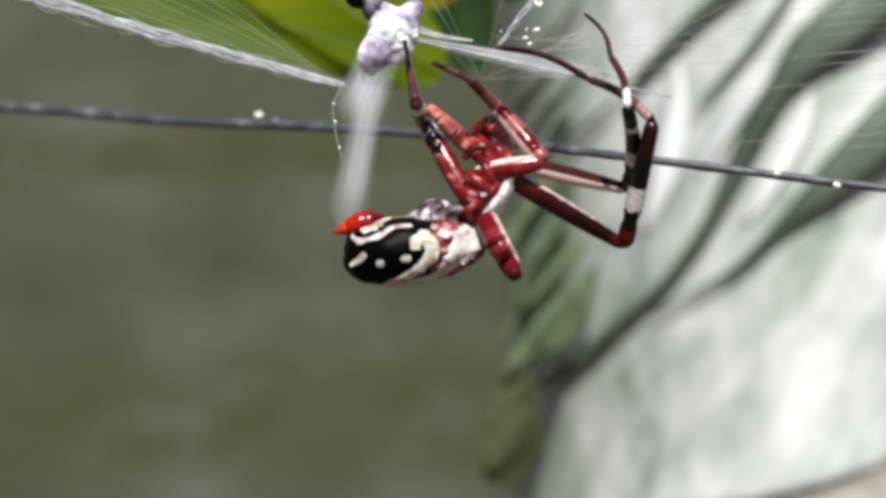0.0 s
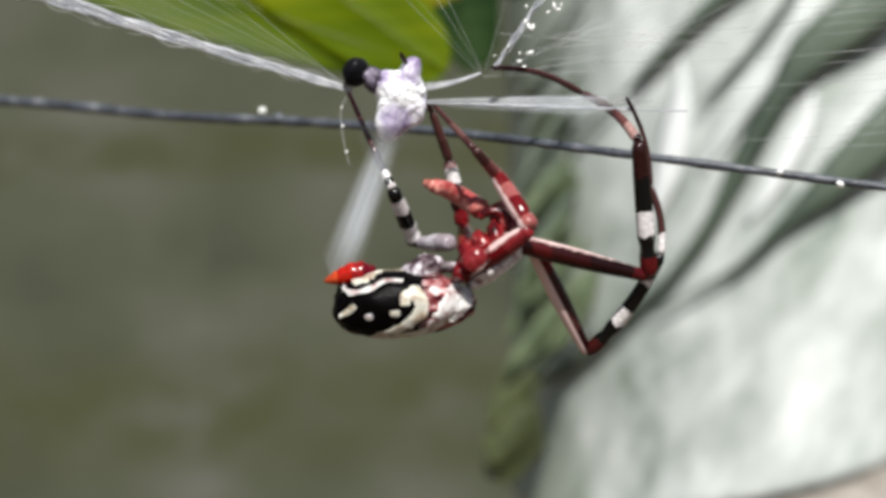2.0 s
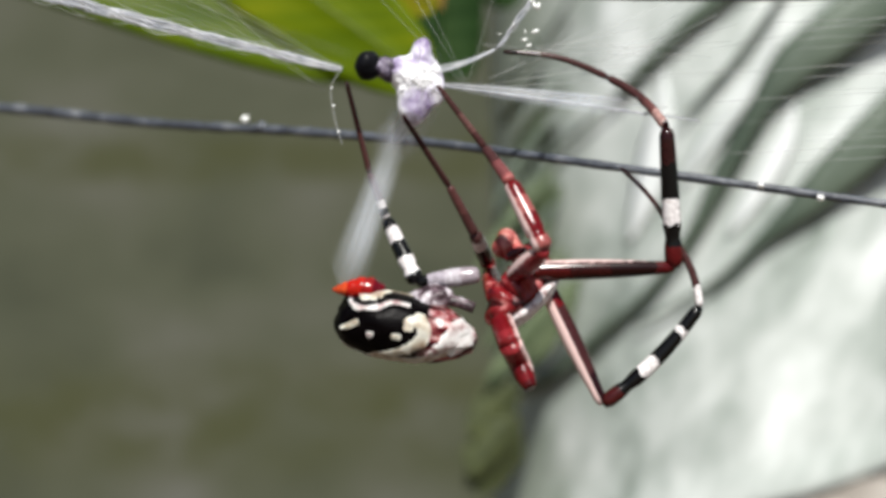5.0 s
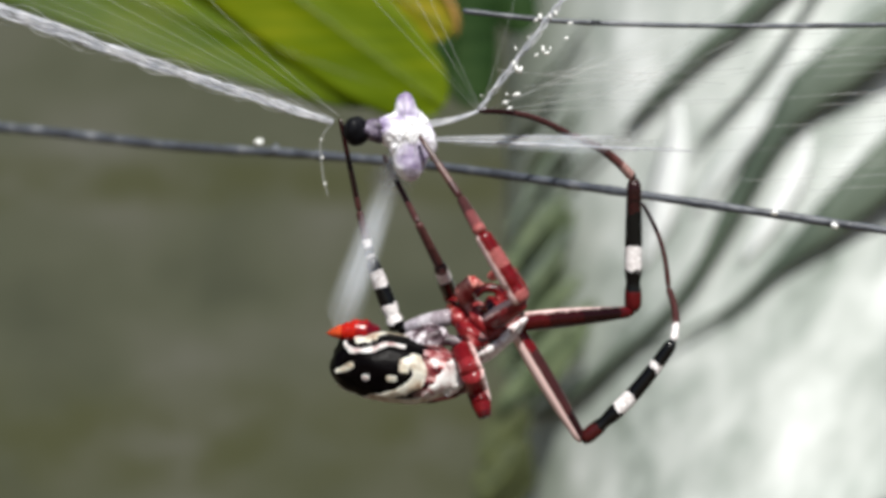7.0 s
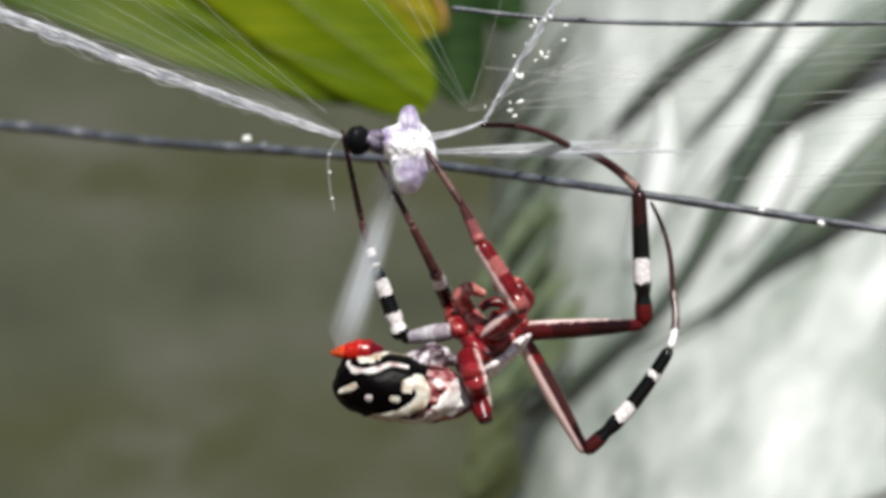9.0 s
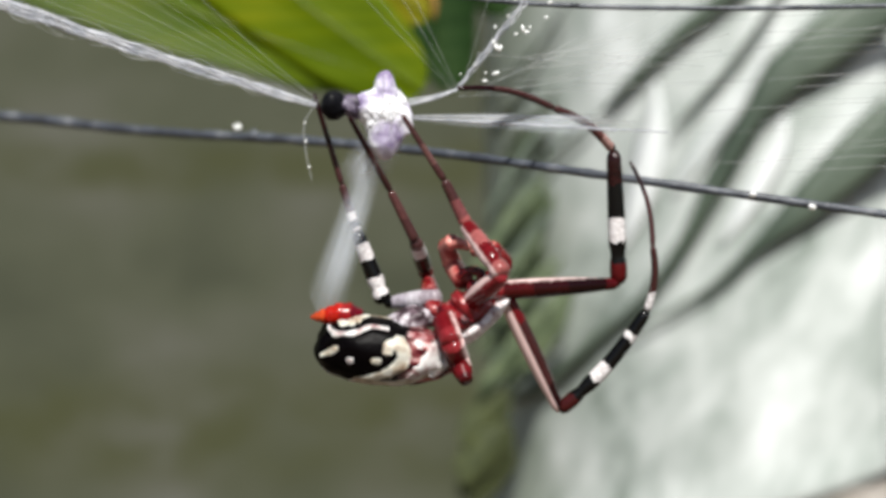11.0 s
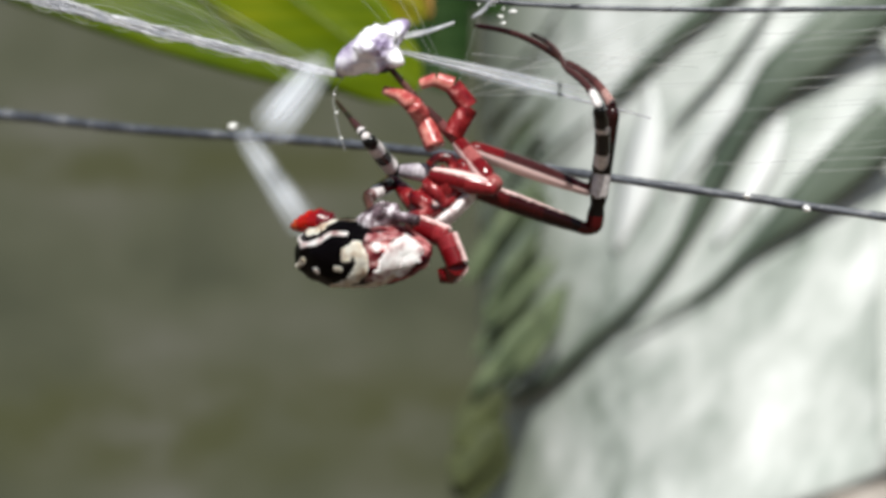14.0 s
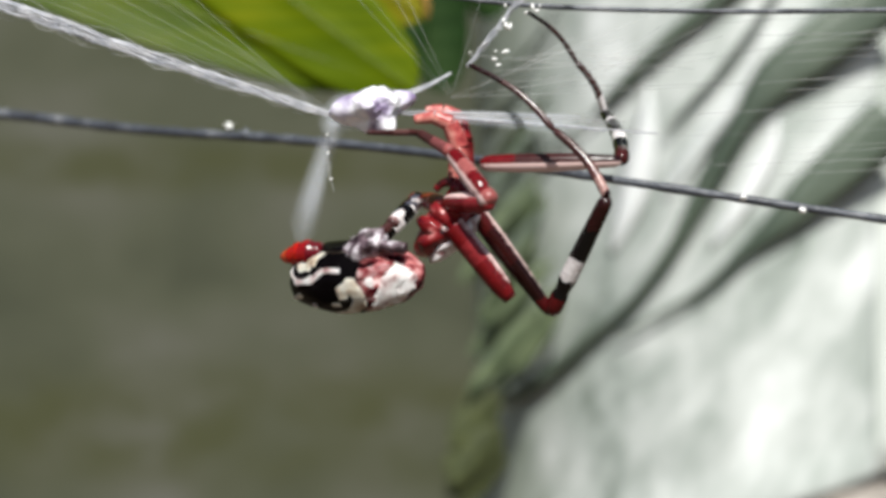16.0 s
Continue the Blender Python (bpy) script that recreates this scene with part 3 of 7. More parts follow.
def zigzag(bm, length, half, n, r, rnd, droop=0.0):
    """Silk laid to and fro along x from 0 to length."""
    for j in range(n):
        pts, m = [], 46
        ph, off, amp = rnd.uniform(0, 6), rnd.uniform(-1, 1), rnd.uniform(0.2, 0.8)
        for i in range(m + 1):
            f = i / m
            w = half * (0.3 + 0.3 * min(1, f * 14) + 0.4 * min(1, f * 1.6))
            z = w * (off * 0.75 + 0.4 * amp * math.sin(ph + f * 60 + 3 * math.sin(f * 9 + j)))
            pts.append(Vector((f * length, 0.3 * w * math.cos(ph * 3 + f * 31), z + droop * math.sin(math.pi * f))))
        tube(bm, pts, r * rnd.uniform(0.6, 1.3), 5)
    return bm


def silk_sheet(length, half_a, half_b, thick):
    """A thin veil that narrows and rounds off at both ends."""
    bm, rings, n, seg = bmesh.new(), [], 22, 20
    for i in range(n + 1):
        f = i / n
        h = (half_a * (1 - f) + half_b * f) * min(1, 0.25 + 6 * f, (0.02 + 4 * (1 - f)) ** 0.6) * (1 + 0.06 * math.sin(9 * f))
        rings.append([bm.verts.new((length * f, thick * math.sin(a) + 5 * U * math.sin(4 * f), h * math.cos(a))) for a in (2 * math.pi * k / seg for k in range(seg))])
    for a, b in zip(rings, rings[1:]):
        for k in range(seg):
            bm.faces.new((a[k], a[(k + 1) % seg], b[(k + 1) % seg], b[k]))
    bm.faces.new(rings[0][::-1])
    bm.faces.new(rings[-1])
    return bm


SILK_ARMS = {}


def build_web():
    rnd = random.Random(4)
    hub = spot(690, 215)
    # zigzag bands, laid along their own x, turned to the hub by the motion
    arm = thing("silk_band", "dense white zigzag band of silk in the web", "silk band", "silk bands", at=spot(590, 215))
    stuff_part("band", zigzag(bmesh.new(), 900 * U, 12 * U, 26, 1.3 * U, rnd, 8 * U), SILK, arm)
    bm = bmesh.new()
    for j in range(5):
        ph, off = rnd.uniform(0, 6), rnd.uniform(-2.2, 2.2)
        tube(bm, [Vector((900 * U * f, 0, (8 * math.sin(math.pi * f) + (1 + 4 * f) * (off + 1.4 * math.sin(ph + 17 * f))) * U)) for f in (i / 40 for i in range(41))], 1.7 * U, 6)
    part("core", bm, SILK, arm, "bright twisted core of the band")
    stuff_part("haze", zigzag(bmesh.new(), 900 * U, 24 * U, 12, 0.9 * U, rnd, 8 * U), THREAD, arm, "loose thin strands")
    bm = bmesh.new()
    tube(bm, bez([(4 * U, 0, 4 * U), (10 * U, 0, 40 * U), (-12 * U, 0, 92 * U), (-34 * U, 0, 128 * U)], 6), 1.6 * U, 5)
    part("loose_end", bm, THREAD, arm, "loose hanging thread")
    for x, z, r in ((10, 36, 1.8), (-2, 66, 2.2), (-22, 108, 2.2)):
        bm = bmesh.new()
        blob(bm, (x * U, 0, z * U), (r * U, r * U, r * 1.3 * U), (0, 0, 0), 0.4, 2, 2)
        part("bead", bm, DROP, arm)
    for reach, wide, sheer in ((760, 190, HAZE), (620, 84, HAZE)):
        bm = bmesh.new()
        rows = [[bm.verts.new((reach * f * U, (0.4 + e) * 1e-3, -wide * f * g * U - 4 * U)) for g in (0, 0.25, 0.5, 0.75, 1) for e in (0, 0.02)] for f in (i / 10 for i in range(11))]
        for a, b in zip(rows, rows[1:]):
            for k in (0, 2, 4, 6):
                bm.faces.new((a[k], a[k + 2], b[k + 2], b[k]))
        bmesh.ops.delete(bm, geom=[v for v in bm.verts if not v.link_faces], context="VERTS")
        bmesh.ops.solidify(bm, geom=bm.faces[:], thickness=2e-5)
        part("gauze", bm, sheer, arm, "gauze of thinnest silk above the band")
    for j in range(7):
        bm, z = bmesh.new(), 210 * (j + rnd.random()) / 7
        tube(bm, [Vector((760 * f * U, 0.0004, (-4 - z * f) * U)) for f in (0, 0.3, 0.6, 1)], rnd.uniform(0.25, 0.45) * U, 5)
        part("strand", bm, THREAD, arm)
    SILK_ARMS["left"] = arm
    arm = thing("silk_band", "loose white zigzag band of silk with small beads", "silk band", "silk bands", at=spot(850, 195))
    stuff_part("band", zigzag(bmesh.new(), 420 * U, 11 * U, 7, 1.2 * U, rnd), SILK, arm)
    for i in range(22):
        bm = bmesh.new()
        s = rnd.uniform(1.5, 4.8) * U
        blob(bm, (rnd.uniform(20, 240) * U, -2 * U, rnd.uniform(-62, 14) * U), (s * 1.6, s, s * 0.8), (0, rnd.uniform(-60, 60), 0), 0.4, 2, 2)
        part("bead", bm, DROP, arm)
    SILK_ARMS["right"] = arm
    arm = thing("silk_thread", "taut sheaf of white silk threads beside the prey", "silk thread", "silk threads", at=spot(765, 243))
    for j in range(9):
        bm, z = bmesh.new(), rnd.uniform(-1, 1)
        tube(bm, [Vector((0, 0, z * 5 * U)), Vector((150 * U, 0, z * 11 * U + rnd.uniform(-3, 3) * U)), Vector((rnd.uniform(300, 460) * U, 0, z * 24 * U))], rnd.uniform(0.7, 1.8) * U, 5)
        part("strand", bm, SILK if j % 2 else THREAD, arm)
    part("sheet", silk_sheet(340 * U, 9 * U, 26 * U, 3 * U), SHEAF, arm, "sheer silk between the strands")
    SILK_ARMS["sheaf"] = arm
    arm = thing("silk_thread", "short thick white thread between the prey and the web's knot", "silk thread", "silk threads", at=spot(845, 195))
    for j in range(3):
        bm = bmesh.new()
        tube(bm, [Vector((f * 118 * U, 0, (j - 1) * (5.5 - 5 * f) * U - 5 * U * math.sin(math.pi * f))) for f in (i / 8 for i in range(9))], (2.0 - 0.4 * j) * U, 6)
        part("strand", bm, SILK, arm)
    SILK_ARMS["tie"] = arm
    # radial and spiral threads
    web = thing("orb_web", "fine grey orb web of radial and spiral threads", "spider web", at=hub)
    ends = [(330, -40), (250, -60), (930, -70), (1700, 150), (1700, 60), (1500, -80)]
    for e in ends:
        bm = bmesh.new()
        a, b = spot(*((600, 205) if e[0] < 500 else (700, 190) if e[0] < 800 else (850, 200)), 0.0015), spot(*e, 0.0025)
        path = [a.lerp(b, i / 12) + Vector((0, 0, -6 * U * math.sin(math.pi * i / 12))) - hub for i in range(13)]
        tube(bm, path, rnd.uniform(0.4, 0.75) * U, 5)
        part("radial_thread", bm, THREAD, web)
    bm = bmesh.new()
    for j in range(15):
        v0 = 52 + j * 20 + rnd.uniform(-8, 8)
        u0 = 1230 + rnd.uniform(0, 240)
        a, b = spot(u0, v0 + 18 - 0.02 * (u0 - 1130), 0.002), spot(1700, v0 + rnd.uniform(-8, 8), 0.0025)
        path = [a.lerp(b, i / 8) + Vector((0, 0, rnd.uniform(-1.2, 1.2) * U)) - hub for i in range(9)]
        tube(bm, path, rnd.uniform(0.4, 1.1) * U, 5)
    for j in range(4):
        u0 = 610 + j * 40 + rnd.uniform(-14, 14)
        a, b = spot(846 + 0.9 * j, 196 - 3 * j, 0.002), spot(u0, -60, 0.0022)
        tube(bm, [a - hub, a.lerp(b, 0.5) + Vector((0, 0, -3 * U)) - hub, b - hub], rnd.uniform(0.35, 0.7) * U, 5)
    for j in range(12):
        u0 = 880 + 22 * j
        a, b = spot(u0, 150 + rnd.uniform(-30, 40), 0.002), spot(u0 + rnd.uniform(150, 330), 130 + rnd.uniform(-60, 50), 0.0022)
        tube(bm, [a - hub, a.lerp(b, 0.5) + Vector((0, 0, -4 * U)) - hub, b - hub], rnd.uniform(0.6, 1.3) * U, 5)
    tagged(part("spiral_thread", bm, THREAD, web, "many fine sticky spiral threads"), kind="stuff")


# ---- the fly wrapped in silk ----
PREY = {}


def build_prey():
    fly = thing("wrapped_fly", "fly wrapped in white silk with its black head showing", "fly")
    lobes = [(Vector(d).normalized(), amp, sharp) for d, amp, sharp in (((-12, -4, 66), 36, 13), ((2, -4, -78), 50, 7), ((42, 0, -24), 20, 6),
                                                                       ((26, -4, 34), 5, 5), ((-75, 0, 12), 26, 5), ((-40, -8, -38), 8, 8), ((10, 70, 16), 26, 14), ((0, 50, -40), 16, 14))]

    def bundle(n):
        """How far the wrapping reaches along a unit direction: drawn out into corners, with crumpled folds between them."""
        folds = 2.4 * (1 - 3 * abs(noise.noise(n * 2.1 + Vector((3, 1, 7))))) + 1.0 * noise.noise(n * 6) + 0.6 * noise.noise(n * 13)
        return 34 + folds + sum(amp * max(0, n.dot(d)) ** sharp for d, amp, sharp in lobes)

    bm = bmesh.new()
    for v in bmesh.ops.create_icosphere(bm, subdivisions=6, radius=1)["verts"]:
        v.co = v.co * bundle(v.co.normalized()) * U
    part("silk_wrapping", bm, WRAP, fly, "crumpled white and lilac silk wrapping")
    bm = bmesh.new()
    blob(bm, (-58 * U, 0, 2 * U), (30 * U, 22 * U, 21 * U), (0, 12, 0), 0.25, 2, 3)
    part("thorax", bm, FLY_THORAX, fly, "dark purple-grey thorax")
    bm = bmesh.new()
    blob(bm, (-94 * U, 0, 0), (24 * U, 24 * U, 27 * U), (0, 0, 0), 0.10, 2, 3)
    head = part("head", bm, FLY_BLACK, fly, "round black head")
    bm = bmesh.new()
    blob(bm, (-98 * U, -15 * U, 3 * U), (14 * U, 12 * U, 18 * U), (0, 0, 0), 0.0, 1, 3)
    part("eye", bm, FLY_BLACK, head, "glossy black compound eye")
    bm = bmesh.new()
    rnd = random.Random(9)
    for j in range(16):
        axis = Vector((1, rnd.uniform(-0.35, 0.35), rnd.uniform(-0.7, 0.7))).normalized()
        e1 = axis.orthogonal().normalized()
        e2, off = axis.cross(e1), rnd.uniform(-0.5, 0.5)
        ways = [(e1 * math.cos(a) + e2 * math.sin(a) + axis * off).normalized() for a in (2 * math.pi * k / 40 for k in range(41))]
        tube(bm, [w * (bundle(w) + 0.8) * U for w in ways], 0.8 * U, 5)
    stuff_part("silk_winding", bm, THREAD, fly, "turns of bright silk thread")
    PREY["fly"] = fly


def build_swath():
    rnd = random.Random(12)

    def fan(length, half_a, half_b, n, r, seed):
        bm = bmesh.new()
        rnd = random.Random(seed)
        for j in range(n):
            s, e, q = max(-1, min(1, rnd.gauss(0, 0.45))), rnd.uniform(-0.2, 0.2), rnd.uniform(0.6, 1.0)
            lo = rnd.uniform(0, 0.3)
            pts = [Vector((length * (lo + f * (q - lo)), (6 * math.sin(3 * f + j * 0.3)) * U, ((half_a * (1 - f) + half_b * f) * (s + e * math.sin(math.pi * f))))) for f in (i / 8 for i in range(9))]
            tube(bm, pts, r * rnd.uniform(0.7, 1.3), 5)
        return bm

    swath = thing("silk_swath", "sheer swath of white silk drawn from the spinnerets", "silk")
    part("sheet", silk_sheet(295 * U, 42 * U, 28 * U, 4 * U), VEIL, swath)
    stuff_part("strand", fan(292 * U, 26 * U, 16 * U, 5, 0.4 * U, 5), THREAD, swath, "brighter single strands")
    PREY["swath"] = swath
    puff = thing("silk_loop", "loose loop of white silk thrown over the prey", "silk")
    part("sheet", silk_sheet(200 * U, 35 * U, 57 * U, 5 * U), LOOP, puff)
    stuff_part("strand", fan(200 * U, 26 * U, 42 * U, 8, 0.4 * U, 8), THREAD, puff, "brighter single strands")
    PREY["puff"] = puff


# ---- the spider ----
LENGTHS = {"A": [4.047, 4.985, 3.223, 6.1], "B": [5.702, 4.548, 3.583, 6.1], "C": [4.37, 4.797, 3.025, 4.8], "D": [10.482, 8.752, 5.533, 6.943], "E": [8.901, 8.657, 4.306, 5.869], "F": [1.996, 1.92, 1.039, 0.847], "G": [2.079, 1.644, 1.093, 1.266], "H": [2.091, 1.726, 1.093, 1.093]}
SPIDER = {}


def leg_segment(length, r0, r1, kind, bend=0.0):
    """One joint-to-joint piece along its x axis. Femora swell outwards, tibiae carry the knee's knob, the rest tapers."""
    bm, n = bmesh.new(), 24
    pts, rad = [], []
    for i in range(n + 1):
        f = i / n
        pts.append(Vector((length * f, 0, bend * length * math.sin(math.pi * f))))
        cap = min(1, math.sqrt(0.35 + 14 * f), math.sqrt(0.35 + 14 * (1 - f))) if kind != "short" else 1
        if kind == "femur":
            shape = 0.86 + 0.26 * math.sin(math.pi * min(1, f * 1.15)) - 0.10 * max(0, f - 0.8) / 0.2
        elif kind == "tibia":
            shape = 1.0 - 0.24 * math.exp(-((f - 0.22) / 0.045) ** 2) + 0.10 * math.sin(math.pi * f)
        else:
            shape = 1.0
        rad.append((r0 + (r1 - r0) * f) * shape * cap)
    return tube(bm, pts, rad, 14)


def build_spider():
    spider = thing("spider", "small red-legged orb-weaver with black and white banded legs", "spider")
    SPIDER["root"] = spider
    ceph = bmesh.new()
    blob(ceph, (-8 * U, 0, 16 * U), (66 * U, 44 * U, 36 * U), (0, 0, 0), 0.22, 1.6, 4)
    body = part("cephalothorax", ceph, RED_SKIN, spider, "dark red cephalothorax")
    bm = bmesh.new()
    blob(bm, (2 * U, 0, -12 * U), (70 * U, 42 * U, 17 * U), (0, 0, 0), 0.18, 1.8, 4)
    part("carapace", bm, CARAPACE_SKIN, body, "silver-white haired carapace")
    bm = bmesh.new()
    blob(bm, (62 * U, -12 * U, 22 * U), (18 * U, 13 * U, 26 * U), (0, 20, 0), 0.2, 2, 3)
    part("chelicera", bm, RED_SKIN, body, "salmon-red jaw")
    bm = bmesh.new()
    blob(bm, (62 * U, 13 * U, 22 * U), (18 * U, 13 * U, 26 * U), (0, 20, 0), 0.2, 2, 3)
    part("chelicera", bm, RED_SKIN, body, "salmon-red jaw")
    for j in range(6):
        bm = bmesh.new()
        sgn = -1 if j % 2 else 1
        blob(bm, ((26 - 26 * (j // 2)) * U, sgn * 26 * U, 30 * U), (15 * U, 20 * U, 30 * U), (sgn * 14, 30 - 22 * (j // 2), 0), 0.25, 2, 3)
        part("coxa", bm, RED_SKIN, body, "dark red leg base")
    for sgn in (-1, 1):
        bm = bmesh.new()
        tube(bm, bez([(48 * U, sgn * 16 * U, 34 * U), (60 * U, sgn * 20 * U, 56 * U), (44 * U, sgn * 20 * U, 74 * U), (24 * U, sgn * 16 * U, 76 * U)], 6), [10 * U - 0.2 * U * i for i in range(19)], 10)
        part("pedipalp", bm, RED_SKIN, body, "short pale red pedipalp")
    for j in range(4):
        bm = bmesh.new()
        blob(bm, ((66 + 2 * (j % 2)) * U, (-9 + 18 * (j // 2)) * U, (-2 + 8 * (j % 2)) * U), (4 * U, 4 * U, 4 * U), cuts=2)
        part("eye", bm, FLY_BLACK, body, "tiny black eye")

    # abdomen: x towards the waist, z to the belly side that carries the spinnerets
    V = 1.09 * U
    R3, C3 = Vector((106, 62, 53)) * V, Vector((4, 0, -36)) * V

    def hull(a, b, c, k=1.0):
        """The abdomen's surface along a unit direction: squared off and humped behind, tapering to the waist, a little uneven."""
        n = Vector((a, b, c))
        if a > 0:
            a *= 1.15
        else:
            side = math.hypot(b, c)
            grow = side ** -0.2 if side > 1e-6 else 0
            a, b, c = -abs(a) ** 0.8, b * grow, c * grow
        hump = 1 + 0.07 * max(0, n.dot(Vector((-0.80, 0, -0.60)))) ** 8 + 0.05 * max(0, n.dot(Vector((-0.35, -0.2, -0.92)))) ** 10
        k *= hump * (1 + 0.05 * noise.noise(n * 2.3) + 0.035 * noise.noise(n * 5.1))
        return C3 + Vector((R3.x * a, R3.y * b, R3.z * c)) * k

    bm = bmesh.new()
    for v in bmesh.ops.create_icosphere(bm, subdivisions=5, radius=1)["verts"]:
        v.co = hull(*v.co)
    abdomen = part("abdomen", bm, abdomen_skin(38 * V, 66 * V), spider, "glossy black abdomen with cream markings")
    SPIDER["abdomen"] = abdomen

    def streak(pts, material, label, lift=0.0):
        """A marking that lies on the abdomen's near flank along pts, each with its half width."""
        line, wide = bez([(x, 0, z) for x, z, h in pts], 8), [h.x for h in bez([(h, 0, 0) for x, z, h in pts], 8)]
        bm, rows, n = bmesh.new(), [], len(line) - 1
        for i, p in enumerate(line):
            d = (line[min(i + 1, n)] - line[max(i - 1, 0)]).normalized()
            across, row = Vector((-d.z, 0, d.x)), []
            for k in range(-4, 5):
                e = k / 4
                ragged = 1 + 0.34 * noise.noise((p + across * k) * 0.09) + 0.30 * noise.noise((p + across * 3 * k) * 0.23)
                q = (p + across * 1.28 * wide[i] * e * ragged) * V
                a, c = (q.x - C3.x) / R3.x, (q.z - C3.z) / R3.z
                far = math.sqrt(a * a + c * c)
                if far > 0.985:
                    a, c, far = a * 0.985 / far, c * 0.985 / far, 0.985
                k3 = 0.990 + (0.030 + lift) * (1 - e ** 4)
                row.append(bm.verts.new(hull(a, -math.sqrt(1 - far * far), c, k3)))
            rows.append(row)
        for a, b in zip(rows, rows[1:]):
            for k in range(8):
                bm.faces.new((a[k], a[k + 1], b[k + 1], b[k]))
        bmesh.ops.solidify(bm, geom=bm.faces[:], thickness=2 * V)
        part("marking", bm, material, abdomen, label)

    bm = bmesh.new()
    tube(bm, bez([(-38 * V, 0, 8 * V), (-66 * V, -6 * V, 13 * V), (-88 * V, -8 * V, 8 * V), (-106 * V, -4 * V, 3 * V), (-118 * V, 0, 0)], 5), [(1.5 + 21 * min(1, 0.7 + i / 12) * (1 - (i / 20) ** 1.35) * (1 + 0.09 * math.sin(i * 2.1))) * V for i in range(21)], 16)
    part("spinneret", bm, banded("orange-red spinneret skin", -118 * V, [(0, (0.10, 0.003, 0.008)), (0.50, (0.22, 0.005, 0.006)), (0.64, (0.38, 0.010, 0.004)), (0.86, (0.50, 0.06, 0.016))]), abdomen, "orange-red spinneret cone, maroon at its base")
    bm = bmesh.new()
    blob(bm, (34 * V, 12 * V, 14 * V), (44 * V, 32 * V, 21 * V), (0, -24, 0), 0.25, 2, 4)
    part("belly", bm, BELLY_SKIN, abdomen, "silver-grey hairy underside")
    streak(((-63, -1, 3.8), (-49, 7, 7.6), (-31, 16, 8.2), (-8, 29, 6.9), (11, 22, 3.2)), CREAM_SKIN, "long cream streak", 0.02)
    streak(((-83, -10, 2.8), (-68, -17, 3.8), (-48, -14, 3.2), (-33, -9, 4.1), (-13, 2, 2.5), (10, 4, 2.2)), SILVER_SKIN, "thin white line")
    streak(((-81, -51, 2.8), (-70, -44, 5.0), (-58, -36, 2.8)), CREAM_SKIN, "small cream dash")
    streak(((-38, -54, 3.2), (-33, -53, 5.4), (-27, -51, 3.2)), SILVER_SKIN, "small white dot")
    streak(((-3, -51, 2.5), (1, -48, 4.7), (6, -45, 2.5)), CREAM_SKIN, "small tan dot")
    streak(((14, -35, 5.0), (14, -24, 7.6), (24, -15, 8.5), (35, -25, 8.5), (35, -41, 8.2), (24, -59, 7.6), (1, -75, 4.7), (-32, -86, 2.5)), CREAM_SKIN, "curved cream comma mark")
    streak(((-79, -72, 1.6), (-63, -83, 2.8), (-41, -90, 3.5), (-13, -89, 4.1), (25, -83, 5.0), (58, -70, 4.4), (87, -51, 3.2)), CREAM_SKIN, "cream edge line")
    streak(((47, -71, 5.0), (59, -57, 9.5), (72, -39, 11.3), (84, -16, 12.6), (95, 2, 6.9)), SILVER_SKIN, "broad white streak", 0.02)
    streak(((76, -63, 3.8), (89, -47, 6.3), (100, -28, 6.3), (107, -10, 3.8)), SILVER_SKIN, "pinkish white streak", 0.01)
    streak(((50, -16, 3.8), (54, -13, 6.3), (59, -11, 3.8)), SILVER_SKIN, "white spot")
    streak(((69, 10, 5.0), (79, 14, 8.2), (89, 13, 4.4)), PINK_SKIN, "pink spot", 0.02)
    streak(((36, 0, 3.2), (52, -1, 5.0), (68, -0, 4.4), (84, -0, 2.5)), PINK_SKIN, "red and pink streak")
    streak(((1, 24, 4.4), (17, 31, 10.7), (37, 29, 12.6), (54, 27, 11.3), (63, 17, 5.0)), SILVER_SKIN, "silver-grey patch")
    bm = bmesh.new()
    tube(bm, bez([(40 * V, 0, 12 * V), (78 * V, 0, 22 * V), (112 * V, 0, 18 * V)], 6), [9 * V] * 13, 10)
    part("pedicel", bm, BELLY_SKIN, abdomen, "narrow grey waist")

    # legs: half thickness of each end by segment, and their colour rings
    ring = [(0.0, BLACK), (0.16, WHITE), (0.42, BLACK), (0.66, WHITE), (0.88, BLACK)]
    fine = [(0.0, WHITE), (0.14, BLACK), (0.3, WHITE), (0.46, BROWN)]
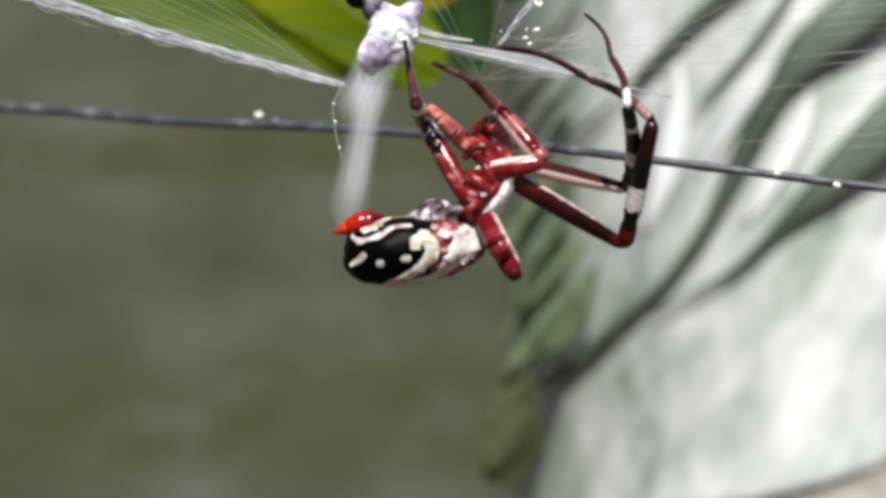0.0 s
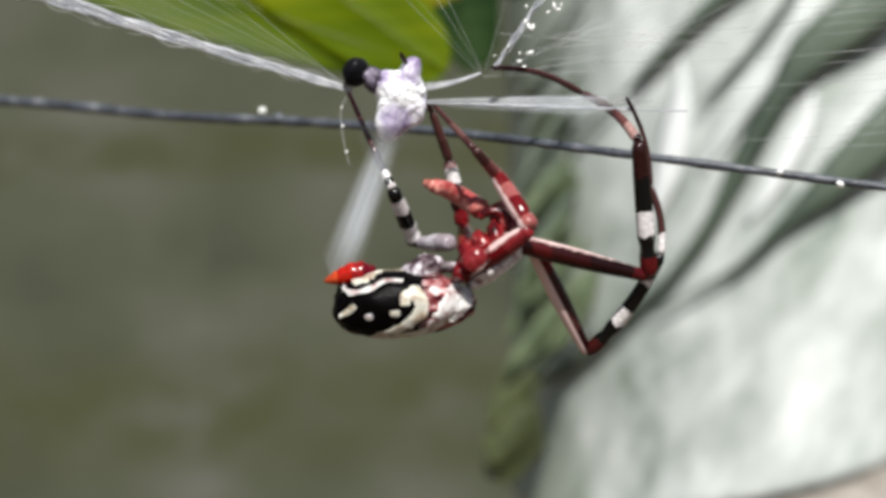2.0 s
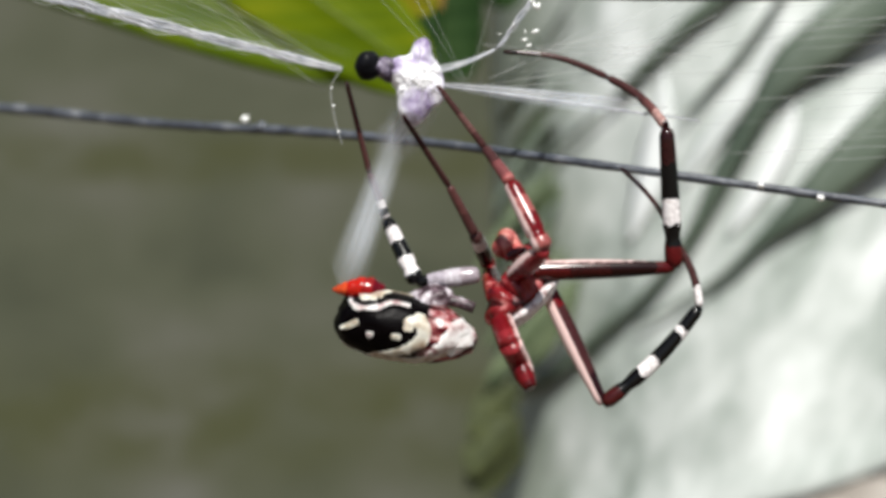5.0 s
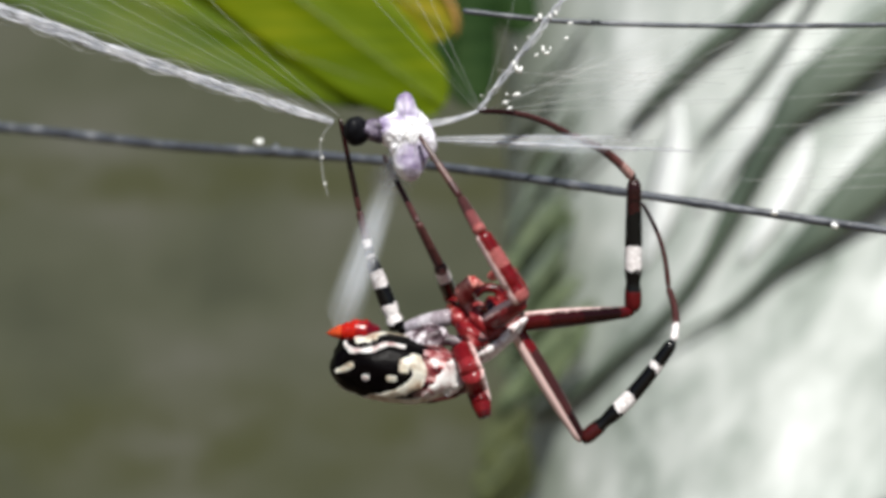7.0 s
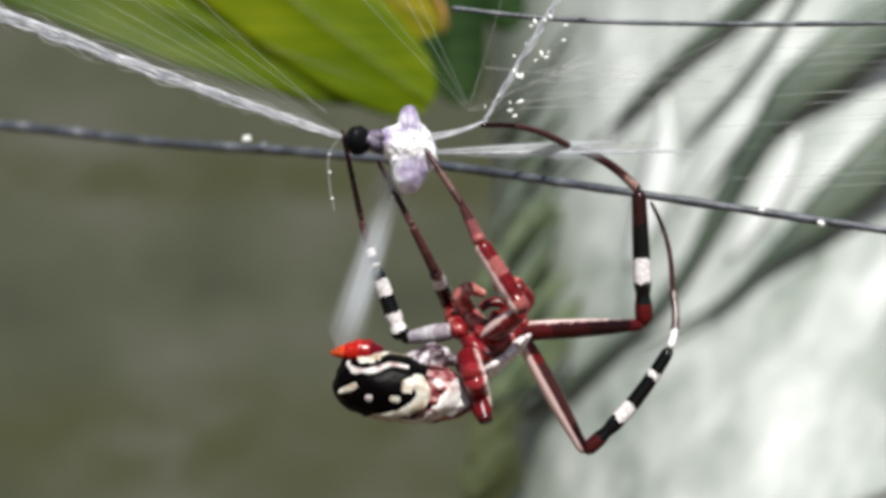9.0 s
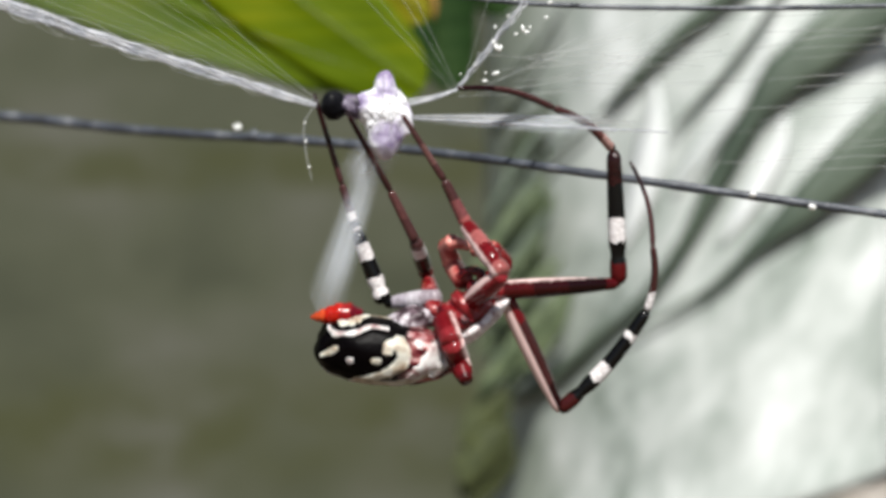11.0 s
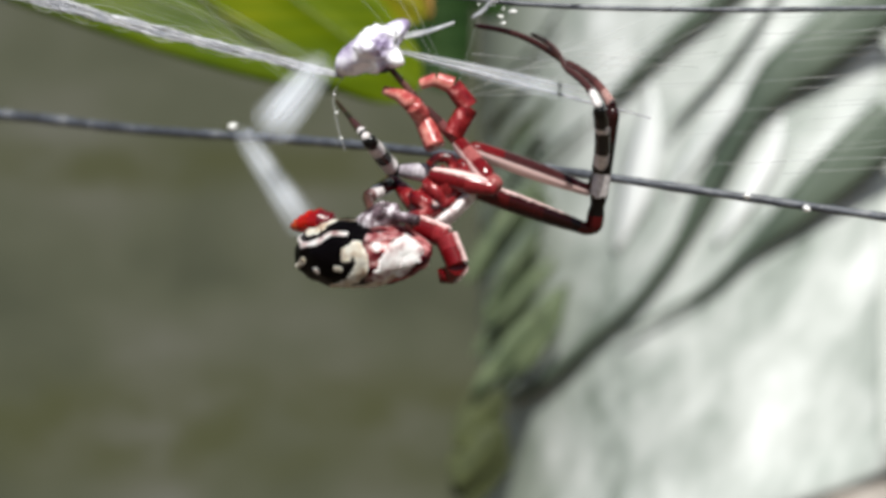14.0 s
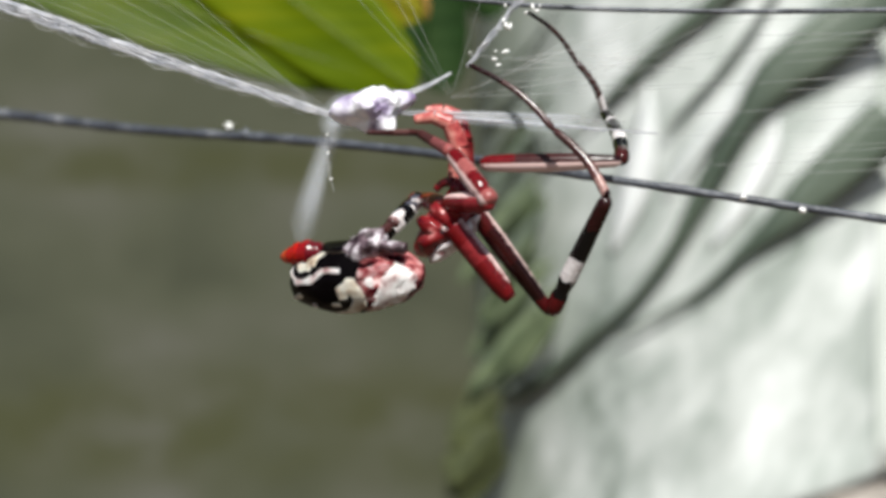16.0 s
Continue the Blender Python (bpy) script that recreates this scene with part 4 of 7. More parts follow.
    plans = {
        "A": (((17, 13), (16, 12), (9, 7), (6, 4)), ([(0, (0.30, 0.26, 0.29)), (0.35, (0.48, 0.45, 0.49)), (0.6, (0.34, 0.31, 0.35)), (0.88, BLACK)], ring, fine, [(0, BROWN), (0.5, DARK)])),
        "B": (((18, 15), (15, 12), (10, 7.5), (6.5, 4.5)), (RED_SKIN, [(0, RED), (0.3, DARK), (0.68, WHITE), (0.92, (0.25, 0.15, 0.15)), (0.98, BROWN)], [(0, BROWN), (0.5, (0.08, 0.03, 0.028))], [(0, BROWN), (0.6, DARK)])),
        "C": (((17, 17), (17, 14), (12, 8.5), (7, 4.5)), ([(0, RED), (0.6, (0.20, 0.016, 0.02))], [(0, PINK), (0.2, RED), (0.55, PINK), (0.8, RED)], [(0, PINK), (0.2, (0.16, 0.05, 0.05)), (0.6, BROWN)], [(0, BROWN), (0.3, (0.11, 0.05, 0.045)), (0.6, BROWN)])),
        "D": (((17, 15), (16, 13), (9, 7), (6.5, 4.5)), ([(0, RED), (0.22, (0.055, 0.003, 0.003)), (0.42, (0.024, 0.002, 0.002)), (0.66, (0.010, 0.001, 0.001)), (0.94, (0.06, 0.003, 0.004))], [(0, (0.075, 0.004, 0.005)), (0.2, BLACK), (0.36, WHITE), (0.54, BLACK), (0.8, (0.020, 0.004, 0.004))], [(0, DARK), (0.1, (0.34, 0.20, 0.18)), (0.3, (0.12, 0.045, 0.042)), (0.5, BROWN)], [(0, BROWN), (0.7, DARK)])),
        "E": (((16, 14.5), (14, 11), (7.5, 6), (5, 3.5)), ([(0, RED), (0.3, (0.045, 0.012, 0.012)), (0.82, DARK)], [(0, (0.045, 0.006, 0.006)), (0.2, BLACK), (0.4, WHITE), (0.55, BLACK), (0.79, WHITE), (0.85, BLACK)], [(0, WHITE), (0.35, BROWN)], [(0, BROWN), (0.7, DARK)])),
        "F": (((21, 21), (21, 20), (20, 18), (18, 12)), ([(0, RED), (0.7, (0.20, 0.016, 0.02))], [(0, (0.20, 0.016, 0.02)), (0.5, RED)], [(0, RED), (0.6, (0.09, 0.003, 0.004))], [(0, RED), (0.7, (0.06, 0.003, 0.004))])),
        "G": (((19, 18), (18, 16), (16, 13), (12, 8)), (SALMON_SKIN, SALMON_SKIN, SALMON_SKIN, SALMON_SKIN)),
        "H": (((20, 19), (19, 17), (16, 13), (12, 9)), (RED_SKIN, RED_SKIN, SALMON_SKIN, SALMON_SKIN)),
    }
    # highlight line painted by segment; on F the leg's own pale side
    pale = {("F", 0): 0.92, ("F", 1): 0.85, ("F", 2): 0.95, ("D", 0): 1.0, ("C", 0): 0.75, ("C", 1): 0.6, ("E", 0): -0.12, ("B", 0): -0.7}
    for leg, (sizes, skins) in plans.items():
        for i, (name, (a, b), skin) in enumerate(zip(("femur", "tibia", "metatarsus", "tarsus"), sizes, skins)):
            length = LENGTHS[leg][i] * 1e-3
            mat = banded(f"{name} rings", length, skin, pale.get((leg, i), 0) * a * U) if isinstance(skin, list) else skin
            plain = "short" if leg in "FGH" else name
            bm = leg_segment(length, a * U, b * U, plain, -0.07 if leg in "DE" and i > 1 else -0.045 if leg == "E" and i == 1 else 0.0)
            SPIDER[leg, i] = part(name, bm, mat, spider)


# ---- what moves, and when ----
GAIT = {}


def gait(name, t, *places):
    """Where the joints of a thing are at t seconds, in millimetres."""
    GAIT.setdefault(name, []).append((t, [Vector(p) * 1e-3 for p in places]))


def joints(name, t):
    """The joints at any time, eased from one stance to the next."""
    rows = GAIT[name]
    for (t0, a), (t1, b) in zip(rows, rows[1:]):
        if t <= t1:
            f = (t - t0) / (t1 - t0)
            f = f * f * (3 - 2 * f)
            return [p.lerp(q, f) for p, q in zip(a, b)]
    return rows[-1][1]


def frame_along(a, b):
    """A pose at a whose x axis points to b and whose z axis lies in the web plane."""
    x = (b - a).normalized()
    z = x.cross(Vector((0, 1, 0))).normalized()
    y = z.cross(x)
    return Matrix.Translation(a) @ Matrix((x, y, z)).transposed().to_4x4()


def middle_pose(a, b):
    d = b - a
    return Matrix.Translation((a + b) / 2) @ pose(0, 0, 0, 0, -math.degrees(math.atan2(d.z, d.x)), 0)


def tip_pose(a, b, roll, yaw):
    """The abdomen's pose, with the spinnerets' tip at a, its waist turned towards the eye by yaw and rolled about its length."""
    tip = Matrix.Translation((-127 * U, 0, 0))
    return middle_pose(a, a + (b - a).normalized() * 255 * U) @ tip @ pose(0, 0, 0, 0, 0, -yaw) @ tip.inverted() @ pose(0, 0, 0, roll, 0, 0)


def motions():
    gait("A", 0, (1.37, 1.00, 1.26), (-0.56, 0.75, 4.81), (-1.57, 4.97, 7.27), (-1.98, 2.46, 9.25), (-2.16, -2.34, 10.41))
    gait("A", 0.3, (1.50, 1.00, -1.15), (-0.30, 4.45, -0.03), (-1.85, 0.07, 1.78), (-3.77, 0.48, 4.34), (-6.78, 2.85, 7.47))
    gait("A", 0.5, (1.50, 1.00, -1.31), (-0.30, 4.45, -0.21), (-1.85, 0.08, 1.62), (-3.79, 0.49, 4.16), (-6.79, 2.87, 7.29))
    gait("A", 1, (0.30, 1.00, -0.51), (-1.57, 4.51, 0.25), (-3.06, 0.27, 2.41), (-4.83, -0.03, 5.08), (-7.16, 3.28, 7.93))
    gait("A", 1.3, (0.54, 1.00, -0.41), (-1.31, 4.52, 0.36), (-2.81, 0.28, 2.51), (-4.58, -0.02, 5.19), (-6.90, 3.29, 8.05))
    gait("A", 1.5, (1.77, 1.00, -1.44), (-0.59, 4.21, -0.70), (-2.12, 0.00, 1.50), (-2.53, 2.58, 3.39), (-3.04, -1.96, 5.29))
    gait("A", 1.7, (0.49, 1.00, -1.79), (-1.93, 4.24, -1.83), (-3.23, 0.97, 1.70), (-4.50, 1.99, 4.48), (-6.12, 4.98, 8.08))
    gait("A", 2, (0.22, 1.00, -1.81), (-2.22, 4.23, -1.85), (-3.51, 0.95, 1.68), (-4.78, 1.97, 4.46), (-6.41, 4.96, 8.06))
    gait("A", 2.5, (0.57, 1.00, -3.39), (-2.01, 3.93, -2.34), (-3.48, 0.56, 1.02), (-4.12, 3.09, 2.91), (-5.31, 0.20, 6.75))
    gait("A", 2.8, (2.22, 1.00, -3.24), (-0.51, 3.99, -3.15), (-2.07, 0.88, 0.42), (-2.85, 3.06, 2.66), (-4.95, 2.06, 7.02))
    gait("A", 3, (2.35, 1.00, -3.12), (-0.37, 3.99, -3.04), (-1.96, 0.88, 0.51), (-2.74, 3.06, 2.75), (-4.87, 2.06, 7.11))
    gait("A", 5.3, (3.16, 1.00, -3.22), (-0.86, 0.93, -3.70), (-2.84, 3.18, 0.27), (-3.89, 2.38, 3.22), (-5.00, 1.76, 8.00))
    gait("A", 5.5, (4.67, 1.00, -4.25), (1.26, 3.17, -4.52), (-0.65, 3.11, 0.08), (-1.97, 2.93, 3.01), (-3.81, 2.32, 7.57))
    gait("A", 6, (1.41, 1.00, -4.85), (-1.53, 3.77, -4.64), (-3.44, 3.67, -0.04), (-4.41, 3.50, 3.03), (-5.97, 2.91, 7.69))
    gait("A", 6.4, (0.46, 1.00, -4.19), (-3.05, 2.76, -5.21), (-4.82, 2.67, -0.55), (-5.57, 2.51, 2.58), (-6.53, 1.98, 7.40))
    gait("A", 6.5, (0.22, 1.00, -4.45), (-3.29, 2.76, -5.47), (-5.06, 2.67, -0.81), (-5.81, 2.51, 2.32), (-6.63, 1.98, 7.25))
    gait("A", 7, (0.58, 1.00, -4.30), (-2.92, 2.76, -5.32), (-4.70, 2.69, -0.67), (-5.45, 2.53, 2.47), (-6.43, 2.00, 7.29))
    gait("A", 7.5, (1.32, 1.00, -3.78), (-2.09, 2.96, -4.72), (-3.87, 2.88, -0.07), (-4.70, 2.29, 2.96), (-5.79, 1.77, 7.70))
    gait("A", 8, (0.64, 1.00, -4.26), (-2.69, 3.15, -5.12), (-4.46, 3.06, -0.46), (-5.38, 2.05, 2.46), (-6.14, 1.53, 7.32))
    gait("A", 8.5, (0.77, 1.00, -4.36), (-2.60, 3.11, -5.14), (-4.35, 3.05, -0.47), (-5.27, 2.49, 2.53), (-6.00, 1.73, 7.30))
    gait("A", 9, (1.55, 1.00, -5.38), (-1.86, 3.07, -6.08), (-3.59, 3.05, -1.41), (-4.52, 2.93, 1.67), (-5.50, 1.92, 6.42))
    gait("A", 9.5, (0.49, 1.00, -4.82), (-3.05, 2.86, -5.38), (-4.79, 2.79, -0.71), (-5.72, 2.65, 2.37), (-6.69, 1.92, 6.93))
    gait("A", 10, (0.92, 1.00, -4.26), (-2.75, 2.65, -4.69), (-4.50, 2.54, -0.02), (-5.43, 2.36, 3.06), (-6.82, 1.93, 7.79))
    gait("A", 11.6, (1.23, 1.00, -4.06), (-2.43, 2.66, -4.49), (-4.18, 2.55, 0.17), (-5.12, 2.36, 3.25), (-6.51, 1.96, 7.98))
    gait("A", 12.3, (-1.50, 1.00, -1.07), (-3.81, 3.95, -2.59), (-4.68, 0.20, 0.57), (-5.48, 1.69, 3.31), (-7.42, 5.27, 6.13))
    gait("A", 12.5, (-0.74, 1.00, -1.05), (-3.75, 3.46, -2.18), (-4.96, -0.37, 0.77), (-5.64, 1.87, 2.98), (-6.52, 6.27, 5.07))
    gait("A", 12.8, (-1.47, 1.00, -0.50), (-1.92, 5.01, -0.14), (-2.87, 0.24, 0.95), (-3.71, 3.19, 1.92), (-4.17, -1.61, 3.03))
    gait("A", 13, (1.14, 1.60, 0.12), (-0.81, 4.60, 3.18), (-1.69, 1.40, 5.60), (-1.86, 0.40, 7.32), (-2.15, 4.00, 8.98))
    gait("A", 13.2, (-0.38, 1.00, 1.24), (-1.52, 4.79, 2.07), (-2.14, -0.15, 2.31), (-2.94, 2.73, 3.51), (-3.44, -2.12, 4.34))
    gait("A", 13.5, (-0.02, 1.00, 2.42), (-1.90, 4.52, 3.11), (-3.21, -0.24, 2.40), (-4.34, 1.31, 4.99), (-5.27, 4.92, 8.25))
    gait("A", 13.7, (-0.72, 1.00, 1.64), (-1.89, 4.86, 1.35), (-3.21, 0.12, 0.57), (-5.16, 2.69, 0.59), (-6.24, -1.83, 2.30))
    gait("A", 14, (1.86, 1.00, 3.70), (-1.61, 3.03, 4.18), (-3.09, -1.42, 5.87), (-4.10, 1.35, 7.17), (-5.29, 5.89, 8.73))
    gait("A", 14.2, (1.91, 1.00, 1.48), (0.11, 3.94, 3.59), (-1.02, -0.34, 5.88), (-1.60, 1.97, 8.07), (-1.95, 6.30, 10.43))
    gait("A", 14.5, (2.61, 1.00, 1.20), (-1.42, 0.92, 1.60), (-2.95, 5.15, 3.74), (-2.87, 2.89, 6.03), (-2.25, -1.46, 8.32))
    gait("A", 14.7, (2.21, 1.00, 1.30), (-1.78, 1.70, 1.31), (-4.16, 5.81, 2.79), (-4.68, 3.67, 5.14), (-4.11, -0.73, 7.32))
    gait("A", 15, (1.72, 1.00, 2.97), (-2.24, 0.82, 3.76), (-5.17, 4.60, 5.18), (-5.35, 1.83, 6.82), (-4.85, 5.72, 9.83))
    gait("A", 15.2, (1.93, 1.00, 2.13), (0.13, 4.56, 1.47), (-1.67, 0.70, -1.12), (-3.58, 3.28, -0.79), (-4.77, -1.40, 0.31))
    gait("A", 15.5, (2.16, 1.00, 1.49), (-1.65, 2.24, 0.95), (-4.24, 6.27, 2.34), (-5.10, 4.54, 4.93), (-4.82, 0.04, 6.96))
    gait("A", 16, (2.28, 1.20, 1.50), (0.60, 4.60, 2.40), (-1.18, 2.40, 0.57), (-2.29, 0.20, -0.41), (-3.80, 3.50, -1.17))
    gait("B", 0, (1.36, 0.10, 1.43), (-1.23, 1.71, 6.25), (-1.65, -2.73, 7.10), (-2.01, -0.09, 9.49), (-2.46, 4.33, 11.72))
    gait("B", 0.3, (2.35, 0.10, -2.23), (0.83, 5.41, -0.82), (-1.36, 2.13, 1.46), (-3.04, -0.50, 3.21), (-5.28, 2.29, 6.66))
    gait("B", 0.5, (2.36, 0.10, -2.39), (0.83, 5.41, -0.99), (-1.36, 2.14, 1.28), (-3.05, -0.48, 3.04), (-5.30, 2.31, 6.48))
    gait("B", 1, (2.04, 0.10, -2.68), (0.31, 5.09, -0.54), (-1.85, 1.78, 1.70), (-3.92, 0.25, 4.20), (-6.59, 3.02, 7.34))
    gait("B", 1.3, (2.28, 0.10, -2.57), (0.57, 5.10, -0.43), (-1.60, 1.79, 1.81), (-3.67, 0.26, 4.31), (-6.33, 3.03, 7.46))
    gait("B", 1.5, (2.43, 0.10, -3.22), (0.71, 5.45, -2.27), (-0.40, 1.21, -1.04), (-1.74, -1.31, 1.12), (-2.37, 3.22, 3.05))
    gait("B", 1.7, (1.72, 0.10, -2.87), (1.30, 5.38, -0.76), (0.43, 5.14, 3.69), (-0.64, 3.57, 6.73), (-2.15, -0.32, 9.43))
    gait("B", 2, (1.44, 0.10, -2.89), (1.01, 5.38, -0.79), (0.13, 5.13, 3.67), (-0.93, 3.56, 6.71), (-2.42, -0.33, 9.41))
    gait("B", 2.5, (1.26, 0.10, -4.44), (-0.16, 5.48, -3.19), (-1.94, 3.14, 0.28), (-3.28, 0.62, 2.45), (-4.75, -3.54, 4.72))
    gait("B", 2.8, (2.18, 0.10, -4.27), (0.45, 4.97, -1.86), (-0.45, 1.13, 0.40), (-2.38, 0.19, 3.27), (-5.17, -0.01, 7.38))
    gait("B", 3, (2.32, 0.10, -4.16), (0.58, 4.97, -1.75), (-0.34, 1.13, 0.51), (-2.28, 0.18, 3.36), (-5.09, -0.01, 7.45))
    gait("B", 5.3, (4.18, 0.10, -4.81), (4.11, 5.45, -2.84), (3.03, 1.59, -0.70), (1.40, 0.76, 2.39), (-0.87, -2.07, 5.78))
    gait("B", 5.5, (5.14, 0.10, -5.46), (4.15, -4.99, -3.09), (3.52, -1.12, -0.79), (2.18, 0.56, 2.08), (-0.04, -2.51, 5.29))
    gait("B", 6, (1.93, 0.10, -5.16), (1.12, 5.40, -3.21), (0.35, 1.38, -1.24), (-0.89, -0.37, 1.63), (-2.47, 3.05, 4.86))
    gait("B", 6.4, (0.98, 0.10, -4.50), (0.48, 5.65, -3.30), (-0.34, 1.84, -0.95), (-1.68, -0.10, 1.74), (-3.58, 2.64, 5.42))
    gait("B", 6.5, (0.74, 0.10, -4.76), (0.24, 5.65, -3.56), (-0.58, 1.84, -1.21), (-1.92, -0.10, 1.48), (-3.68, 2.64, 5.27))
    gait("B", 7, (1.11, 0.10, -4.61), (0.61, 5.65, -3.41), (-0.22, 1.85, -1.06), (-1.57, -0.09, 1.64), (-3.47, 2.66, 5.31))
    gait("B", 7.5, (1.76, 0.10, -4.18), (1.26, 5.58, -2.70), (0.38, 1.77, -0.36), (-1.01, 0.21, 2.52), (-3.03, 2.81, 6.23))
    gait("B", 8, (0.99, 0.10, -4.75), (0.48, 5.50, -2.98), (-0.45, 1.70, -0.66), (-1.87, 0.51, 2.41), (-3.59, 2.95, 6.37))
    gait("B", 8.5, (1.12, 0.10, -4.66), (0.55, 5.53, -3.02), (-0.41, 1.75, -0.67), (-1.84, 0.38, 2.31), (-3.50, 3.04, 6.04))
    gait("B", 9, (1.89, 0.10, -5.50), (1.26, 5.56, -3.98), (0.28, 1.80, -1.61), (-1.16, 0.25, 1.28), (-3.06, 3.13, 4.85))
    gait("B", 9.5, (0.47, 0.10, -5.39), (-0.10, 5.42, -3.47), (-0.95, 1.62, -1.12), (-2.46, 0.77, 1.93), (-4.16, 0.83, 5.36))
    gait("B", 10, (0.54, 0.10, -5.28), (0.03, 5.28, -2.96), (-0.68, 1.44, -0.64), (-2.26, 1.28, 2.58), (-4.20, -1.48, 6.22))
    gait("B", 11.6, (0.85, 0.10, -5.09), (0.36, 5.28, -2.76), (-0.37, 1.43, -0.44), (-1.95, 1.28, 2.77), (-3.90, -1.49, 6.40))
    gait("B", 12.3, (0.12, 0.10, -2.14), (-0.80, 4.38, 1.52), (-1.83, 1.33, 4.73), (-2.44, -1.64, 6.64), (-4.34, 1.65, 9.84))
    gait("B", 12.5, (-0.74, 0.10, -3.18), (-3.06, 5.14, -1.85), (-4.37, 1.67, 0.78), (-4.87, -1.61, 2.15), (-5.53, 3.04, 3.76))
    gait("B", 12.8, (-0.76, 0.10, -2.64), (-2.73, 5.18, -4.32), (-5.13, 1.37, -3.72), (-6.31, -1.64, -2.17), (-8.14, 2.77, -0.81))
    gait("B", 13, (1.05, 0.10, 0.30), (-0.91, 4.21, 3.73), (-1.91, 0.45, 6.08), (-1.97, -2.96, 7.18), (-2.27, 1.80, 8.56))
    gait("B", 13.2, (-0.76, 0.10, -1.63), (-1.55, 5.31, 0.56), (-3.29, 1.25, -0.54), (-3.51, -2.18, -1.55), (-4.48, 2.67, -2.01))
    gait("B", 13.5, (0.33, 0.10, 2.03), (-2.31, 5.15, 2.00), (-3.67, 2.50, 5.43), (-4.21, -0.68, 6.98), (-4.72, 3.51, 9.59))
    gait("B", 13.7, (-0.01, 0.10, -0.52), (-3.41, 4.61, -1.29), (-6.26, 2.71, 1.71), (-7.45, 0.05, 3.79), (-9.31, 3.96, 6.23))
    gait("B", 14, (0.75, 0.10, 0.81), (-1.46, 4.61, 3.51), (-3.18, 0.59, 2.26), (-2.71, -2.78, 1.13), (-1.79, 2.06, 0.47))
    gait("B", 14.2, (1.81, 0.10, 1.10), (-0.34, 4.39, 4.18), (-1.40, 0.89, 6.88), (-1.68, -2.39, 8.31), (-2.14, 1.99, 10.62))
    gait("B", 14.5, (2.51, 0.10, 0.83), (-3.12, -0.15, 1.71), (-2.92, 2.43, 5.45), (-2.46, -0.29, 7.74), (-1.47, 3.42, 10.89))
    gait("B", 14.7, (2.18, 0.10, 1.00), (-3.50, -0.17, 1.35), (-4.76, 3.00, 4.36), (-4.41, 0.32, 6.71), (-3.32, 4.16, 9.67))
    gait("B", 15, (1.52, 0.10, 2.58), (-3.99, -0.38, 3.94), (-5.50, 1.36, 7.86), (-3.87, 0.96, 11.02), (-1.26, -3.16, 12.01))
    gait("B", 15.2, (1.91, 0.10, 1.39), (-1.73, 3.38, -1.53), (-4.87, 0.30, -0.40), (-6.41, 1.73, 2.50), (-7.57, 1.15, 7.30))
    gait("B", 15.5, (1.96, 0.10, 0.76), (-3.47, 1.82, 0.40), (-5.05, 1.46, 4.65), (-4.77, -0.80, 7.42), (-4.28, 3.15, 10.39))
    gait("B", 16, (2.43, 0.10, 1.55), (0.31, 5.32, 2.42), (-1.53, 1.63, 0.49), (-3.22, -1.19, -0.93), (-4.54, 3.53, -1.73))
    gait("C", 0, (1.89, -0.90, 2.63), (6.19, -1.30, 3.33), (3.45, 0.34, 6.92), (1.67, -1.49, 8.53), (0.12, 1.19, 9.59))
    gait("C", 0.3, (2.52, -0.90, -1.14), (6.53, 0.53, -0.17), (3.39, 0.50, 3.46), (2.25, -1.97, 4.77), (0.57, 0.20, 6.55))
    gait("C", 0.5, (2.52, -0.90, -1.30), (6.53, 0.53, -0.32), (3.38, 0.51, 3.30), (2.24, -1.96, 4.61), (0.55, 0.22, 6.38))
    gait("C", 1, (2.04, -0.90, -1.23), (5.03, -3.79, 0.12), (2.80, -1.20, 3.49), (0.45, -1.32, 5.39), (-1.04, 1.27, 6.73))
    gait("C", 1.3, (2.28, -0.90, -1.13), (5.26, -3.80, 0.22), (3.04, -1.21, 3.59), (0.69, -1.33, 5.49), (-0.78, 1.26, 6.84))
    gait("C", 1.5, (3.50, -0.90, -0.73), (7.78, -0.53, 0.07), (4.61, -1.09, 3.64), (2.51, -2.17, 5.52), (0.82, 0.33, 6.80))
    gait("C", 1.7, (2.22, -0.90, -3.19), (5.27, -3.06, -0.93), (3.40, -0.21, 2.44), (1.95, -2.40, 3.95), (0.27, -0.50, 6.02))
    gait("C", 2, (1.95, -0.90, -3.21), (5.01, -3.05, -0.95), (3.13, -0.20, 2.42), (1.69, -2.40, 3.93), (-0.00, -0.51, 6.00))
    gait("C", 2.5, (2.30, -0.90, -4.40), (5.18, -3.06, -1.93), (3.49, -0.27, 1.58), (1.71, -1.80, 3.49), (-0.34, -0.54, 5.71))
    gait("C", 2.8, (3.57, -0.90, -3.53), (5.95, -4.25, -2.05), (4.31, -0.98, 1.04), (2.72, -1.81, 3.48), (0.49, -1.23, 5.80))
    gait("C", 3, (3.71, -0.90, -3.40), (6.07, -4.26, -1.92), (4.42, -0.98, 1.17), (2.82, -1.82, 3.60), (0.58, -1.24, 5.91))
    gait("C", 5.3, (5.20, -0.90, -3.34), (6.81, -4.53, -1.52), (4.94, -2.90, 2.58), (3.49, -1.37, 4.75), (1.53, -1.59, 7.37))
    gait("C", 5.5, (6.31, -0.90, -4.70), (7.00, -3.34, -1.14), (5.71, -0.35, 2.38), (4.26, -1.41, 4.81), (2.03, -1.60, 7.20))
    gait("C", 6, (3.31, -0.90, -5.80), (3.91, -3.31, -2.20), (2.30, -0.41, 1.26), (1.22, -1.88, 3.68), (-0.16, -0.68, 6.39))
